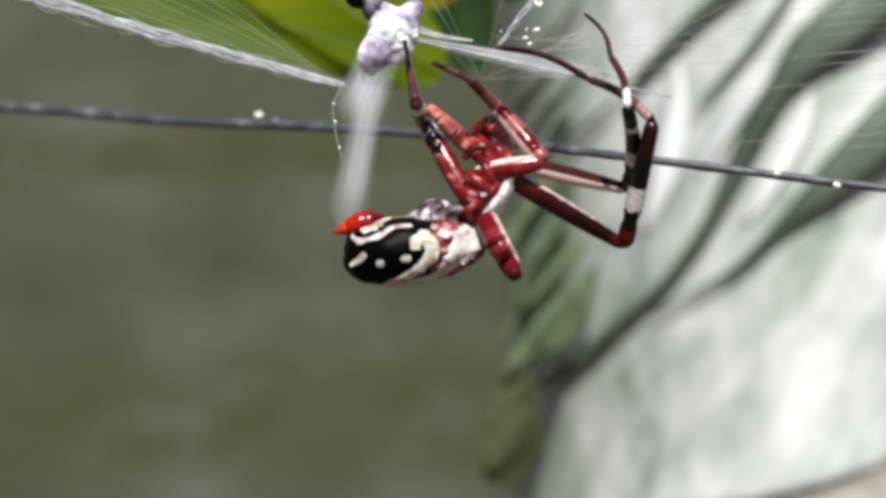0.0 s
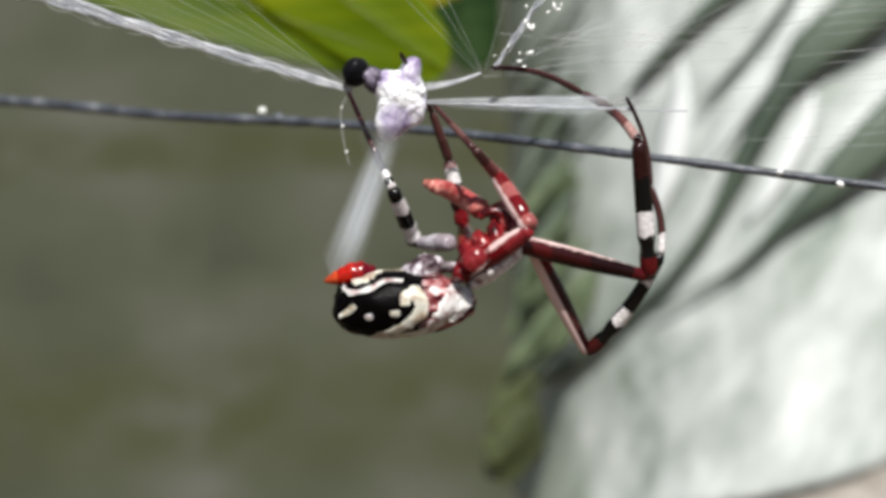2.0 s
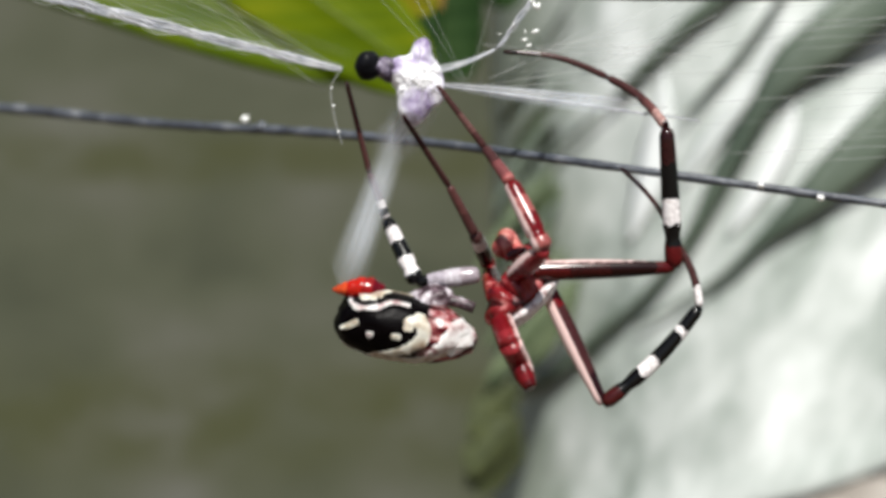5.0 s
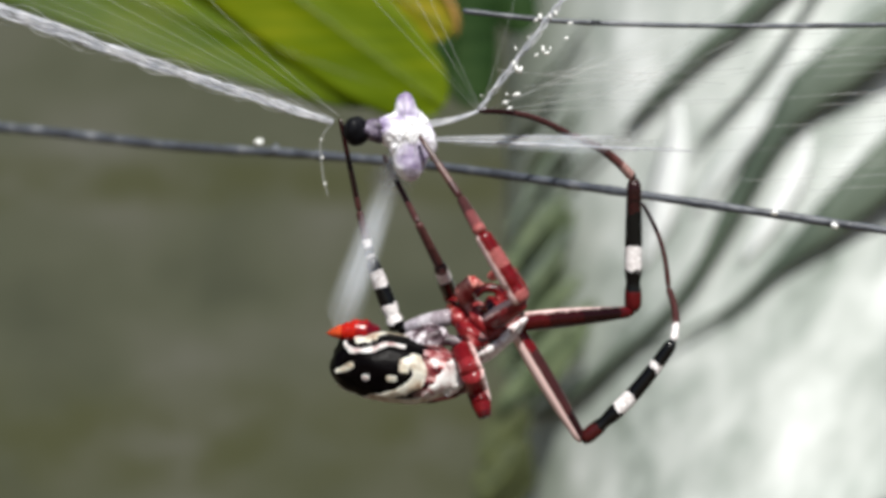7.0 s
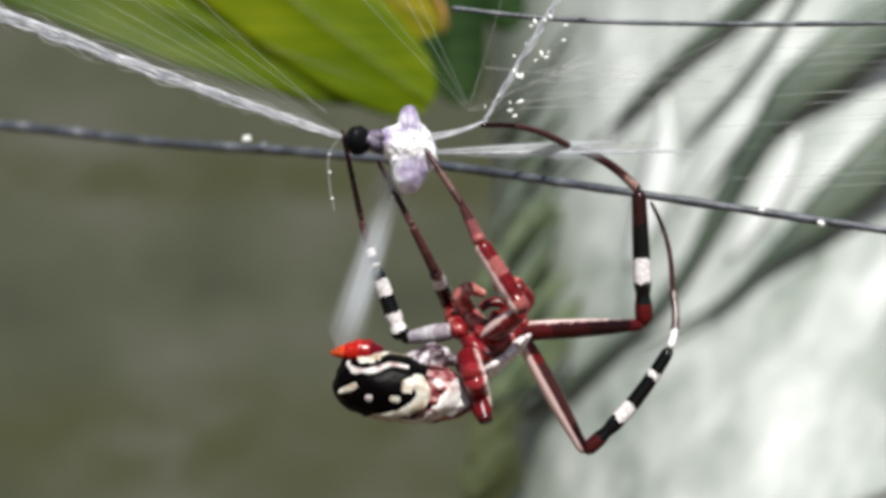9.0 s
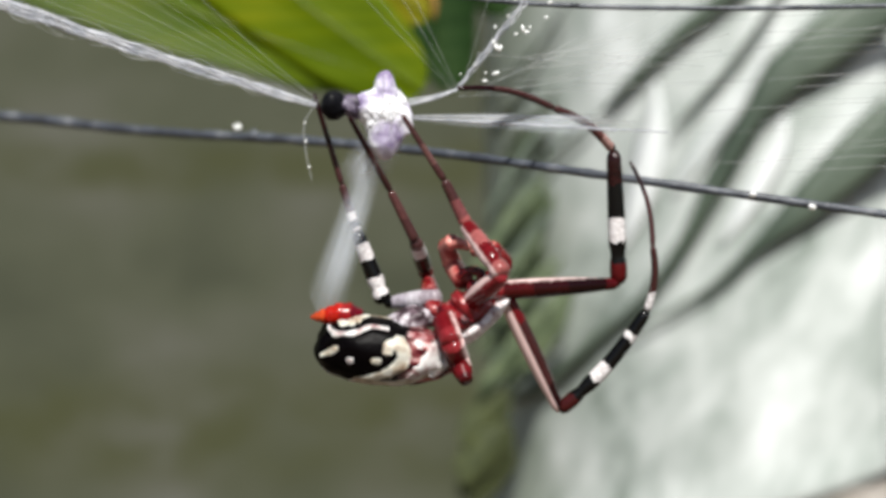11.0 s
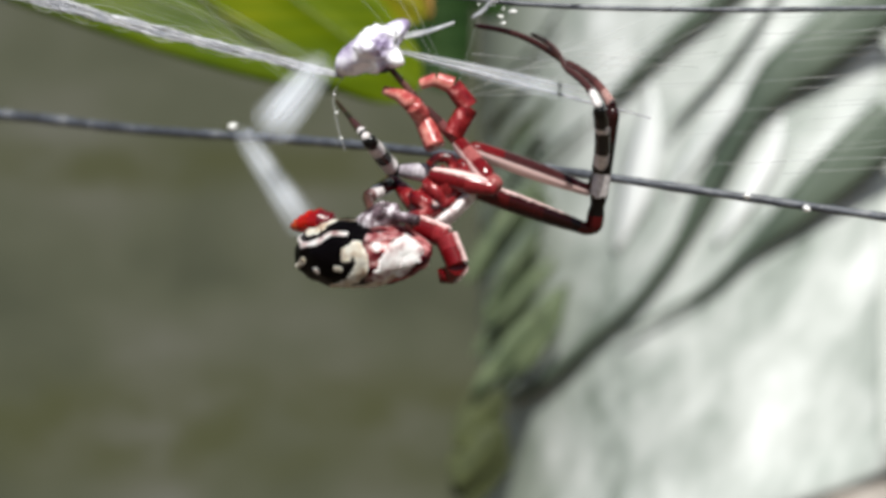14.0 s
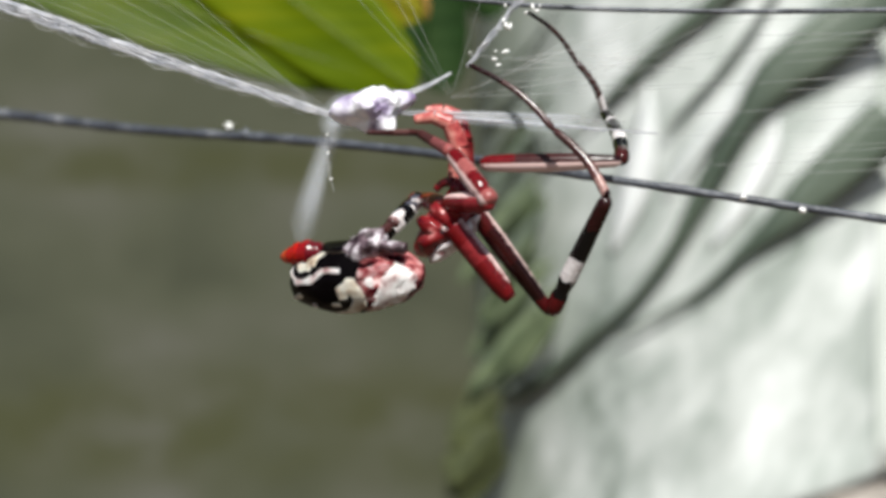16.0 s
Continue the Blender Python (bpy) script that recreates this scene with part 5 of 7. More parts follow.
    gait("C", 6.4, (2.56, -0.90, -4.62), (4.63, -4.42, -3.07), (2.16, -4.41, 1.05), (0.96, -2.70, 3.23), (-0.77, -1.85, 5.88))
    gait("C", 6.5, (2.32, -0.90, -4.88), (4.39, -4.42, -3.33), (1.92, -4.41, 0.79), (0.72, -2.70, 2.97), (-0.87, -1.85, 5.73))
    gait("C", 7, (2.68, -0.90, -4.72), (4.74, -4.42, -3.16), (2.27, -4.41, 0.96), (1.07, -2.68, 3.13), (-0.66, -1.83, 5.78))
    gait("C", 7.5, (3.42, -0.90, -4.21), (5.40, -4.38, -2.48), (2.93, -3.51, 1.44), (1.83, -1.94, 3.76), (-0.01, -1.00, 6.34))
    gait("C", 8, (2.73, -0.90, -4.69), (4.63, -4.35, -2.80), (2.16, -2.61, 0.93), (1.16, -1.19, 3.40), (-0.36, -0.17, 6.12))
    gait("C", 8.5, (2.77, -0.90, -4.77), (4.74, -4.29, -2.86), (2.25, -3.13, 1.03), (1.26, -1.54, 3.40), (-0.23, -0.64, 6.05))
    gait("C", 9, (3.45, -0.90, -5.78), (5.49, -4.24, -3.84), (2.98, -3.65, 0.21), (2.00, -1.89, 2.47), (0.26, -1.11, 5.13))
    gait("C", 9.5, (2.31, -0.90, -5.15), (4.28, -4.29, -3.25), (1.99, -2.47, 0.31), (0.83, -1.65, 2.79), (-0.70, -1.39, 5.33))
    gait("C", 10, (2.66, -0.90, -4.52), (4.57, -4.35, -2.65), (2.50, -1.29, 0.41), (1.16, -1.42, 3.12), (-0.59, -1.67, 5.88))
    gait("C", 11.6, (2.96, -0.90, -4.33), (4.86, -4.37, -2.46), (2.80, -1.31, 0.60), (1.46, -1.44, 3.31), (-0.29, -1.68, 6.06))
    gait("C", 12.3, (1.00, -0.90, -1.06), (4.37, -3.59, -0.36), (2.06, -1.87, 3.47), (0.70, 0.07, 5.35), (-1.39, -2.12, 6.59))
    gait("C", 12.5, (-0.02, -0.90, -1.38), (3.58, -3.15, -0.34), (1.79, -0.06, 2.87), (0.19, -2.27, 4.18), (-2.10, -0.49, 5.70))
    gait("C", 12.8, (0.33, -0.90, -0.51), (4.09, -3.10, -0.19), (1.78, -0.84, 3.35), (0.03, -3.12, 4.30), (-2.06, -1.13, 5.84))
    gait("C", 13, (1.05, -0.90, 1.00), (5.30, -0.82, 2.01), (2.75, -3.89, 4.66), (1.80, -2.50, 7.18), (0.09, 0.04, 8.34))
    gait("C", 13.2, (0.34, -0.90, 1.20), (4.66, -1.18, 0.65), (2.56, 1.38, 4.11), (0.44, 1.22, 6.27), (-1.70, -1.00, 7.37))
    gait("C", 13.5, (0.68, -0.90, 1.30), (4.42, -3.13, 1.58), (2.10, -1.56, 5.47), (0.02, -1.10, 7.62), (-1.78, 1.29, 8.95))
    gait("C", 13.7, (0.71, -0.90, 1.94), (4.46, -2.85, 0.84), (2.14, -0.65, 4.42), (0.38, -2.07, 6.42), (-1.74, -0.15, 8.01))
    gait("C", 14, (0.75, -0.90, 3.62), (4.92, -1.84, 2.69), (2.58, 0.90, 5.86), (0.44, 0.69, 7.99), (-1.69, 0.31, 10.44))
    gait("C", 14.2, (2.15, -0.90, 2.85), (6.49, -1.32, 3.14), (4.36, 0.82, 6.87), (2.50, -1.22, 8.09), (0.05, 0.54, 9.35))
    gait("C", 14.5, (2.47, -0.90, 1.70), (6.50, 0.80, 1.74), (4.53, -1.93, 5.15), (3.22, 0.01, 7.06), (1.39, -2.70, 7.16))
    gait("C", 14.7, (2.86, -0.90, 1.34), (5.07, -4.67, 1.27), (3.90, -1.31, 4.48), (2.94, 1.08, 6.07), (1.09, -1.61, 5.85))
    gait("C", 15, (2.21, -0.90, 2.72), (4.80, -4.39, 2.26), (3.27, -0.91, 5.19), (1.80, -3.41, 6.03), (0.81, -0.66, 7.49))
    gait("C", 15.2, (2.59, -0.90, 2.43), (5.16, -4.40, 1.98), (4.02, -0.53, 4.56), (2.86, -2.84, 6.14), (1.55, -0.13, 7.42))
    gait("C", 15.5, (2.63, -0.90, 2.51), (5.56, -4.14, 2.75), (4.08, -0.18, 5.03), (2.92, -2.20, 6.97), (1.23, 0.43, 7.92))
    gait("C", 16, (2.05, -0.90, 1.88), (4.64, -4.41, 1.80), (2.37, -1.66, 5.00), (0.29, 0.06, 6.36), (-1.79, -2.46, 6.15))
    gait("D", 0, (2.62, -0.80, 3.32), (11.42, 1.10, -2.05), (12.66, -3.10, 5.53), (9.16, -0.03, 8.52), (3.36, -3.50, 10.12))
    gait("D", 0.3, (2.90, -0.80, 0.26), (12.13, -2.60, -4.37), (13.12, -0.11, 3.96), (8.67, -0.75, 7.18), (3.24, -4.83, 8.62))
    gait("D", 0.5, (2.90, -0.80, 0.10), (12.14, -2.61, -4.51), (13.11, -0.10, 3.82), (8.65, -0.73, 7.03), (3.22, -4.82, 8.47))
    gait("D", 1, (2.42, -0.80, 0.53), (11.48, 1.28, -4.32), (11.51, 0.77, 4.42), (7.64, -2.26, 6.98), (2.26, 1.40, 9.40))
    gait("D", 1.3, (2.66, -0.80, 0.62), (11.72, 1.25, -4.23), (11.76, 0.73, 4.51), (7.88, -2.28, 7.07), (2.52, 1.39, 9.50))
    gait("D", 1.5, (4.21, -0.80, -0.39), (14.13, -0.38, -3.77), (13.44, -1.88, 4.83), (8.94, -0.66, 7.80), (3.78, -5.26, 8.50))
    gait("D", 1.7, (2.96, -0.80, -1.44), (13.01, 0.42, -4.16), (12.10, -1.47, 4.34), (9.02, 1.70, 7.67), (3.10, -1.67, 9.00))
    gait("D", 2, (2.69, -0.80, -1.46), (12.73, 0.46, -4.18), (11.83, -1.43, 4.32), (8.74, 1.73, 7.65), (2.83, -1.66, 8.98))
    gait("D", 2.5, (3.04, -0.80, -2.65), (12.99, 0.94, -5.43), (12.53, 0.64, 3.31), (8.37, -1.65, 6.15), (2.98, 2.17, 8.29))
    gait("D", 2.8, (3.94, -0.80, -2.48), (14.09, 0.73, -4.62), (13.45, -1.07, 3.93), (8.83, -1.79, 6.88), (3.47, 2.27, 8.59))
    gait("D", 3, (4.07, -0.80, -2.35), (14.23, 0.72, -4.43), (13.55, -1.10, 4.10), (8.91, -1.81, 7.03), (3.54, 2.26, 8.72))
    gait("D", 5.3, (4.86, -0.80, -2.99), (15.33, -0.63, -2.75), (14.77, -1.27, 5.96), (11.69, 1.76, 9.43), (4.98, 1.88, 11.18))
    gait("D", 5.5, (6.33, -0.80, -3.64), (16.66, 0.24, -2.19), (15.93, -0.46, 6.51), (11.57, -1.96, 9.56), (4.72, -1.72, 10.72))
    gait("D", 6, (3.68, -0.80, -4.40), (13.73, 2.13, -3.88), (12.97, 1.69, 4.83), (9.26, -1.70, 7.14), (2.69, -0.29, 8.89))
    gait("D", 6.4, (2.91, -0.80, -4.63), (12.42, 3.59, -4.05), (12.41, 3.06, 4.68), (8.05, 0.94, 7.35), (2.11, -2.46, 8.52))
    gait("D", 6.5, (2.67, -0.80, -4.89), (12.18, 3.59, -4.31), (12.17, 3.06, 4.42), (7.81, 0.94, 7.09), (1.87, -2.46, 8.26))
    gait("D", 7, (3.03, -0.80, -4.73), (12.54, 3.58, -4.14), (12.53, 3.06, 4.59), (8.16, 0.96, 7.26), (2.21, -2.43, 8.42))
    gait("D", 7.5, (3.77, -0.80, -4.13), (13.42, 3.25, -3.58), (13.29, 2.75, 5.15), (9.03, 0.43, 7.81), (2.98, -2.73, 9.06))
    gait("D", 8, (3.09, -0.80, -4.52), (12.88, 2.93, -4.02), (12.63, 2.43, 4.71), (8.48, -0.10, 7.36), (2.33, -3.03, 8.70))
    gait("D", 8.5, (3.13, -0.80, -4.51), (13.05, 2.53, -4.09), (12.71, 2.10, 4.64), (8.34, 0.04, 7.29), (2.33, -3.21, 8.46))
    gait("D", 9, (3.81, -0.80, -5.43), (13.87, 2.12, -5.09), (13.44, 1.76, 3.65), (8.85, 0.17, 6.30), (2.98, -3.40, 7.30))
    gait("D", 9.5, (2.67, -0.80, -4.63), (12.53, 2.68, -4.32), (12.12, 2.23, 4.42), (7.74, 0.11, 7.00), (1.74, -3.23, 7.96))
    gait("D", 10, (3.02, -0.80, -3.83), (12.69, 3.24, -3.55), (12.29, 2.69, 5.18), (8.13, 0.05, 7.69), (1.99, -3.06, 8.61))
    gait("D", 11.6, (3.33, -0.80, -3.63), (13.01, 3.20, -3.34), (12.61, 2.63, 5.39), (8.43, 0.00, 7.89), (2.28, -3.08, 8.80))
    gait("D", 12.3, (1.71, -0.80, -0.71), (12.00, -0.62, -2.73), (11.93, -1.33, 5.99), (9.66, 3.16, 8.31), (2.85, 3.08, 9.63))
    gait("D", 12.5, (1.05, -0.80, -0.33), (10.19, 1.72, -4.79), (11.17, 1.08, 3.89), (6.78, -0.39, 6.91), (0.72, -3.67, 7.76))
    gait("D", 12.8, (1.40, -0.80, 0.19), (10.98, 2.17, -2.85), (11.63, -2.42, 4.57), (9.18, 1.65, 7.40), (2.42, 1.57, 8.99))
    gait("D", 13, (2.83, -0.80, 2.04), (12.52, 1.39, -1.31), (12.52, -2.50, 6.53), (8.70, 0.18, 9.50), (2.21, -2.02, 10.62))
    gait("D", 13.2, (1.40, -0.80, 1.19), (10.84, 1.25, -2.88), (12.65, -0.46, 5.51), (8.89, -3.78, 7.85), (2.49, -2.89, 10.40))
    gait("D", 13.5, (1.76, -0.80, 4.82), (10.00, -2.04, -1.54), (11.93, 0.87, 6.49), (9.29, -3.01, 9.43), (4.01, 0.75, 11.91))
    gait("D", 13.7, (1.77, -0.80, 3.00), (9.89, 2.08, -2.98), (11.64, -3.28, 3.71), (9.68, 0.08, 7.64), (3.85, -2.35, 10.52))
    gait("D", 14, (2.16, -0.80, 3.27), (11.51, 2.71, 0.07), (12.16, -1.39, 7.77), (9.62, 2.25, 11.08), (3.61, -0.68, 12.96))
    gait("D", 14.2, (3.91, -0.80, 3.55), (13.63, 2.14, 0.93), (14.35, -3.60, 7.50), (11.45, -0.14, 10.70), (5.24, -2.24, 12.98))
    gait("D", 14.5, (3.89, -0.80, 2.41), (12.58, 1.48, -2.99), (14.25, -2.16, 4.80), (10.71, -0.06, 8.49), (4.55, -1.65, 11.26))
    gait("D", 14.7, (3.57, -0.80, 2.04), (11.10, 2.39, -4.51), (13.65, -1.84, 2.71), (9.90, -1.76, 6.77), (5.17, 2.04, 10.16))
    gait("D", 15, (3.62, -0.80, 3.08), (9.18, 4.47, -4.08), (12.30, 1.51, 3.54), (9.30, -0.58, 7.69), (4.46, -4.45, 10.81))
    gait("D", 15.2, (3.30, -0.80, 2.08), (10.76, 1.85, -4.80), (12.33, -2.91, 2.38), (9.57, -1.52, 6.96), (5.65, 2.55, 11.00))
    gait("D", 15.5, (4.05, -0.80, 2.87), (11.40, 3.42, -3.29), (13.66, -1.50, 3.58), (9.82, -1.42, 7.56), (5.26, 1.76, 11.71))
    gait("D", 16, (2.40, -0.80, 3.30), (8.68, -0.04, -5.06), (11.62, -4.04, 2.15), (8.61, -2.10, 6.37), (3.49, -0.12, 10.61))
    gait("E", 0, (3.40, 0.80, 3.73), (11.88, 2.47, 1.59), (10.89, -4.75, 6.28), (10.32, -2.11, 9.63), (9.37, 2.59, 13.02))
    gait("E", 0.3, (5.51, 0.80, 1.65), (12.28, 5.55, -1.63), (12.10, 0.05, 5.05), (11.35, 3.22, 7.87), (6.38, 0.82, 9.88))
    gait("E", 0.5, (5.50, 0.80, 1.50), (12.28, 5.55, -1.78), (12.09, 0.06, 4.91), (11.33, 3.23, 7.72), (6.36, 0.84, 9.73))
    gait("E", 1, (4.99, 0.80, 0.50), (11.13, 6.62, -2.27), (11.31, 1.84, 4.95), (8.36, 1.13, 8.01), (3.83, 3.66, 10.75))
    gait("E", 1.3, (5.24, 0.80, 0.59), (11.39, 6.60, -2.17), (11.56, 1.82, 5.04), (8.62, 1.12, 8.11), (4.10, 3.65, 10.86))
    gait("E", 1.5, (6.81, 0.80, -1.17), (12.48, 5.35, -6.30), (14.21, -1.94, -1.96), (13.49, -2.15, 2.28), (11.01, -2.59, 7.58))
    gait("E", 1.7, (5.53, 0.80, -1.88), (9.38, 3.78, -9.33), (13.71, 0.23, -2.73), (13.07, 0.11, 1.53), (11.57, -0.28, 7.19))
    gait("E", 2, (5.26, 0.80, -1.90), (9.09, 3.79, -9.35), (13.43, 0.26, -2.75), (12.80, 0.14, 1.51), (11.29, -0.26, 7.17))
    gait("E", 2.5, (5.26, 0.80, -3.11), (8.70, 3.70, -10.79), (11.91, -2.39, -5.53), (12.62, -2.45, -1.28), (11.69, 2.43, 1.85))
    gait("E", 2.8, (6.18, 0.80, -2.55), (12.89, 2.35, -8.20), (13.95, -2.03, -0.81), (13.21, 1.72, 1.17), (7.63, 0.43, 2.46))
    gait("E", 3, (6.32, 0.80, -2.41), (13.05, 2.34, -8.02), (14.07, -2.05, -0.63), (13.32, 1.70, 1.35), (7.73, 0.42, 2.61))
    gait("E", 5.3, (7.12, 0.80, -3.43), (10.58, -0.95, -11.45), (16.96, -0.41, -5.62), (15.69, -0.08, -1.52), (12.40, 0.16, 3.34))
    gait("E", 5.5, (9.36, 0.80, -3.39), (15.75, -0.44, -9.46), (17.48, 4.92, -2.89), (15.03, 1.97, -0.93), (9.23, 2.62, -0.25))
    gait("E", 6, (5.92, 0.80, -4.86), (12.45, 1.16, -10.90), (16.42, 2.72, -3.36), (12.61, 1.99, -1.49), (7.23, 2.43, 0.81))
    gait("E", 6.4, (4.24, 0.80, -4.55), (8.78, 1.22, -12.19), (14.53, 0.60, -5.75), (14.73, 3.39, -2.48), (13.01, 3.44, 3.13))
    gait("E", 6.5, (4.00, 0.80, -4.81), (8.54, 1.22, -12.45), (14.29, 0.60, -6.01), (14.49, 3.39, -2.74), (12.77, 3.44, 2.87))
    gait("E", 7, (4.36, 0.80, -4.65), (8.91, 1.24, -12.28), (14.66, 0.62, -5.84), (14.86, 3.42, -2.57), (13.13, 3.47, 3.04))
    gait("E", 7.5, (5.37, 0.80, -4.23), (9.67, 1.43, -11.99), (15.47, 0.78, -5.59), (15.84, 2.94, -1.96), (14.00, 2.65, 3.60))
    gait("E", 8, (4.96, 0.80, -4.80), (9.01, 1.62, -12.69), (14.86, 0.95, -6.34), (15.39, 2.46, -2.34), (13.44, 1.83, 3.16))
    gait("E", 8.5, (5.00, 0.80, -4.71), (9.17, 1.70, -12.53), (14.80, 1.06, -5.98), (15.32, 2.79, -2.07), (13.63, 2.49, 3.52))
    gait("E", 9, (5.69, 0.80, -5.55), (9.98, 1.77, -13.29), (15.38, 1.18, -6.55), (15.90, 3.11, -2.73), (14.47, 3.14, 2.96))
    gait("E", 9.5, (4.54, 0.80, -4.73), (8.56, 2.15, -12.54), (14.08, 1.50, -5.91), (14.44, 1.92, -1.92), (13.15, 2.77, 3.69))
    gait("E", 10, (4.89, 0.80, -3.92), (8.64, 2.53, -11.80), (14.27, 1.82, -5.27), (14.47, 0.73, -1.11), (13.33, 2.40, 4.41))
    gait("E", 11.6, (5.20, 0.80, -3.72), (8.97, 2.53, -11.60), (14.59, 1.79, -5.06), (14.79, 0.69, -0.90), (13.65, 2.34, 4.62))
    gait("E", 12.3, (3.91, 0.80, -0.38), (9.11, -0.52, -7.48), (13.22, 4.74, -1.98), (12.72, 4.49, 2.29), (11.53, 3.84, 8.00))
    gait("E", 12.5, (2.15, 0.80, 0.02), (9.93, -0.48, -4.12), (11.69, 2.87, 3.67), (10.03, -0.01, 6.39), (8.29, 3.84, 10.47))
    gait("E", 12.8, (2.15, 0.80, 0.90), (10.40, 0.62, -2.43), (12.31, 5.70, 4.31), (10.46, 3.06, 7.15), (6.42, -0.95, 8.59))
    gait("E", 13, (3.24, 0.80, 1.36), (11.27, 1.67, -2.39), (13.70, 5.88, 4.77), (11.85, 2.36, 6.42), (6.28, 2.59, 8.27))
    gait("E", 13.2, (3.25, 0.80, 3.36), (10.29, 2.54, -1.81), (12.02, -3.17, 4.46), (10.72, -0.40, 7.49), (5.94, 1.95, 9.96))
    gait("E", 13.5, (2.87, 0.80, 4.19), (10.07, 3.68, -0.19), (11.00, -2.94, 5.31), (10.33, -0.36, 8.70), (8.32, 4.16, 11.85))
    gait("E", 13.7, (3.62, 0.80, 4.49), (10.90, 1.36, -0.60), (12.52, 7.18, 5.60), (11.83, 5.01, 9.26), (9.58, 0.56, 12.35))
    gait("E", 14, (3.30, 0.80, 5.49), (11.51, 2.71, 2.66), (10.82, -4.46, 7.46), (9.15, -1.58, 10.20), (7.51, 3.26, 13.08))
    gait("E", 14.2, (5.08, 0.80, 6.15), (12.77, -0.39, 1.82), (14.50, 4.99, 8.38), (11.62, 4.93, 11.58), (6.67, 2.39, 13.43))
    gait("E", 14.5, (5.05, 0.80, 3.90), (12.72, 3.54, 0.30), (14.08, -3.04, 5.77), (13.04, -1.04, 9.44), (7.58, -0.89, 11.57))
    gait("E", 14.7, (5.81, 0.80, 3.53), (14.36, 2.04, 1.38), (14.86, 6.97, 8.48), (13.07, 5.63, 12.17), (9.49, 1.40, 14.07))
    gait("E", 15, (5.14, 0.80, 4.95), (13.92, 1.32, 3.53), (14.75, 8.29, 8.59), (12.90, 7.98, 12.47), (8.40, 4.47, 13.84))
    gait("E", 15.2, (6.25, 0.80, 4.29), (15.09, -0.29, 4.24), (14.01, 6.09, 9.99), (11.68, 3.44, 12.45), (7.54, -0.67, 11.80))
    gait("E", 15.5, (5.93, 0.80, 5.28), (14.12, 4.13, 4.22), (13.15, -3.26, 8.62), (12.26, -0.15, 11.47), (10.34, 4.44, 14.59))
    gait("E", 16, (4.25, 0.80, 4.45), (13.03, -0.71, 4.55), (13.19, 7.08, 8.33), (10.99, 5.30, 11.58), (7.22, 1.75, 14.34))
    gait("F", 0, (2.52, -1.40, -0.20), (3.13, -2.70, -1.59), (3.70, -1.12, -2.52), (4.00, -1.84, -3.20), (4.19, -2.55, -3.62))
    gait("F", 0.3, (1.80, -1.40, -1.12), (2.57, -1.54, -2.96), (3.27, -1.72, -4.74), (3.65, -1.83, -5.70), (3.96, -1.92, -6.48))
    gait("F", 0.5, (1.80, -1.40, -1.28), (2.58, -1.54, -3.11), (3.28, -1.72, -4.89), (3.66, -1.83, -5.85), (3.98, -1.93, -6.63))
    gait("F", 1, (1.32, -1.40, -1.56), (1.84, -1.52, -3.49), (2.58, -1.67, -5.25), (3.08, -1.77, -6.15), (3.48, -2.16, -6.79))
    gait("F", 1.3, (1.56, -1.40, -1.46), (2.07, -1.52, -3.39), (2.81, -1.67, -5.15), (3.31, -1.77, -6.06), (3.71, -2.16, -6.69))
    gait("F", 1.5, (2.41, -1.40, -1.76), (3.00, -1.55, -3.66), (3.71, -1.74, -5.43), (4.20, -1.85, -6.34), (4.63, -1.95, -7.07))
    gait("F", 1.7, (2.22, -1.40, -2.47), (1.81, -3.34, -2.74), (1.50, -1.49, -3.16), (1.13, -2.41, -3.46), (0.79, -1.73, -3.83))
    gait("F", 2, (1.95, -1.40, -2.49), (1.55, -3.34, -2.76), (1.23, -1.49, -3.18), (0.87, -2.41, -3.48), (0.52, -1.74, -3.85))
    gait("F", 2.5, (1.58, -1.40, -4.36), (2.44, -1.60, -6.15), (3.17, -1.85, -7.91), (3.59, -2.00, -8.85), (3.89, -2.13, -9.63))
    gait("F", 2.8, (2.84, -1.40, -4.55), (3.61, -1.62, -6.38), (4.41, -1.88, -8.10), (4.89, -2.04, -9.01), (5.29, -2.17, -9.74))
    gait("F", 3, (2.98, -1.40, -4.43), (3.76, -1.62, -6.25), (4.57, -1.88, -7.97), (5.05, -2.03, -8.88), (5.46, -2.17, -9.61))
    gait("F", 5.3, (4.44, -1.40, -6.12), (4.85, -2.89, -7.38), (5.46, -1.52, -8.58), (5.76, -2.10, -9.38), (6.06, -2.57, -10.02))
    gait("F", 5.5, (5.91, -1.40, -6.42), (6.12, -2.94, -7.67), (6.75, -1.58, -8.87), (7.23, -1.98, -9.70), (7.69, -2.53, -10.15))
    gait("F", 6, (2.24, -1.40, -6.81), (2.53, -2.94, -8.04), (2.92, -1.50, -9.25), (3.17, -2.13, -10.05), (3.39, -2.66, -10.67))
    gait("F", 6.4, (1.14, -1.40, -6.17), (1.63, -2.87, -7.42), (2.01, -1.42, -8.62), (2.24, -2.05, -9.41), (2.43, -2.39, -10.17))
    gait("F", 6.5, (0.90, -1.40, -6.43), (1.39, -2.87, -7.68), (1.77, -1.42, -8.88), (2.00, -2.05, -9.67), (2.19, -2.39, -10.43))
    gait("F", 7, (1.26, -1.40, -6.27), (1.75, -2.88, -7.52), (2.13, -1.43, -8.71), (2.36, -2.06, -9.51), (2.56, -2.40, -10.26))
    gait("F", 7.5, (2.00, -1.40, -5.67), (2.49, -2.88, -6.92), (2.87, -1.42, -8.11), (3.09, -2.15, -8.81), (3.29, -2.63, -9.46))
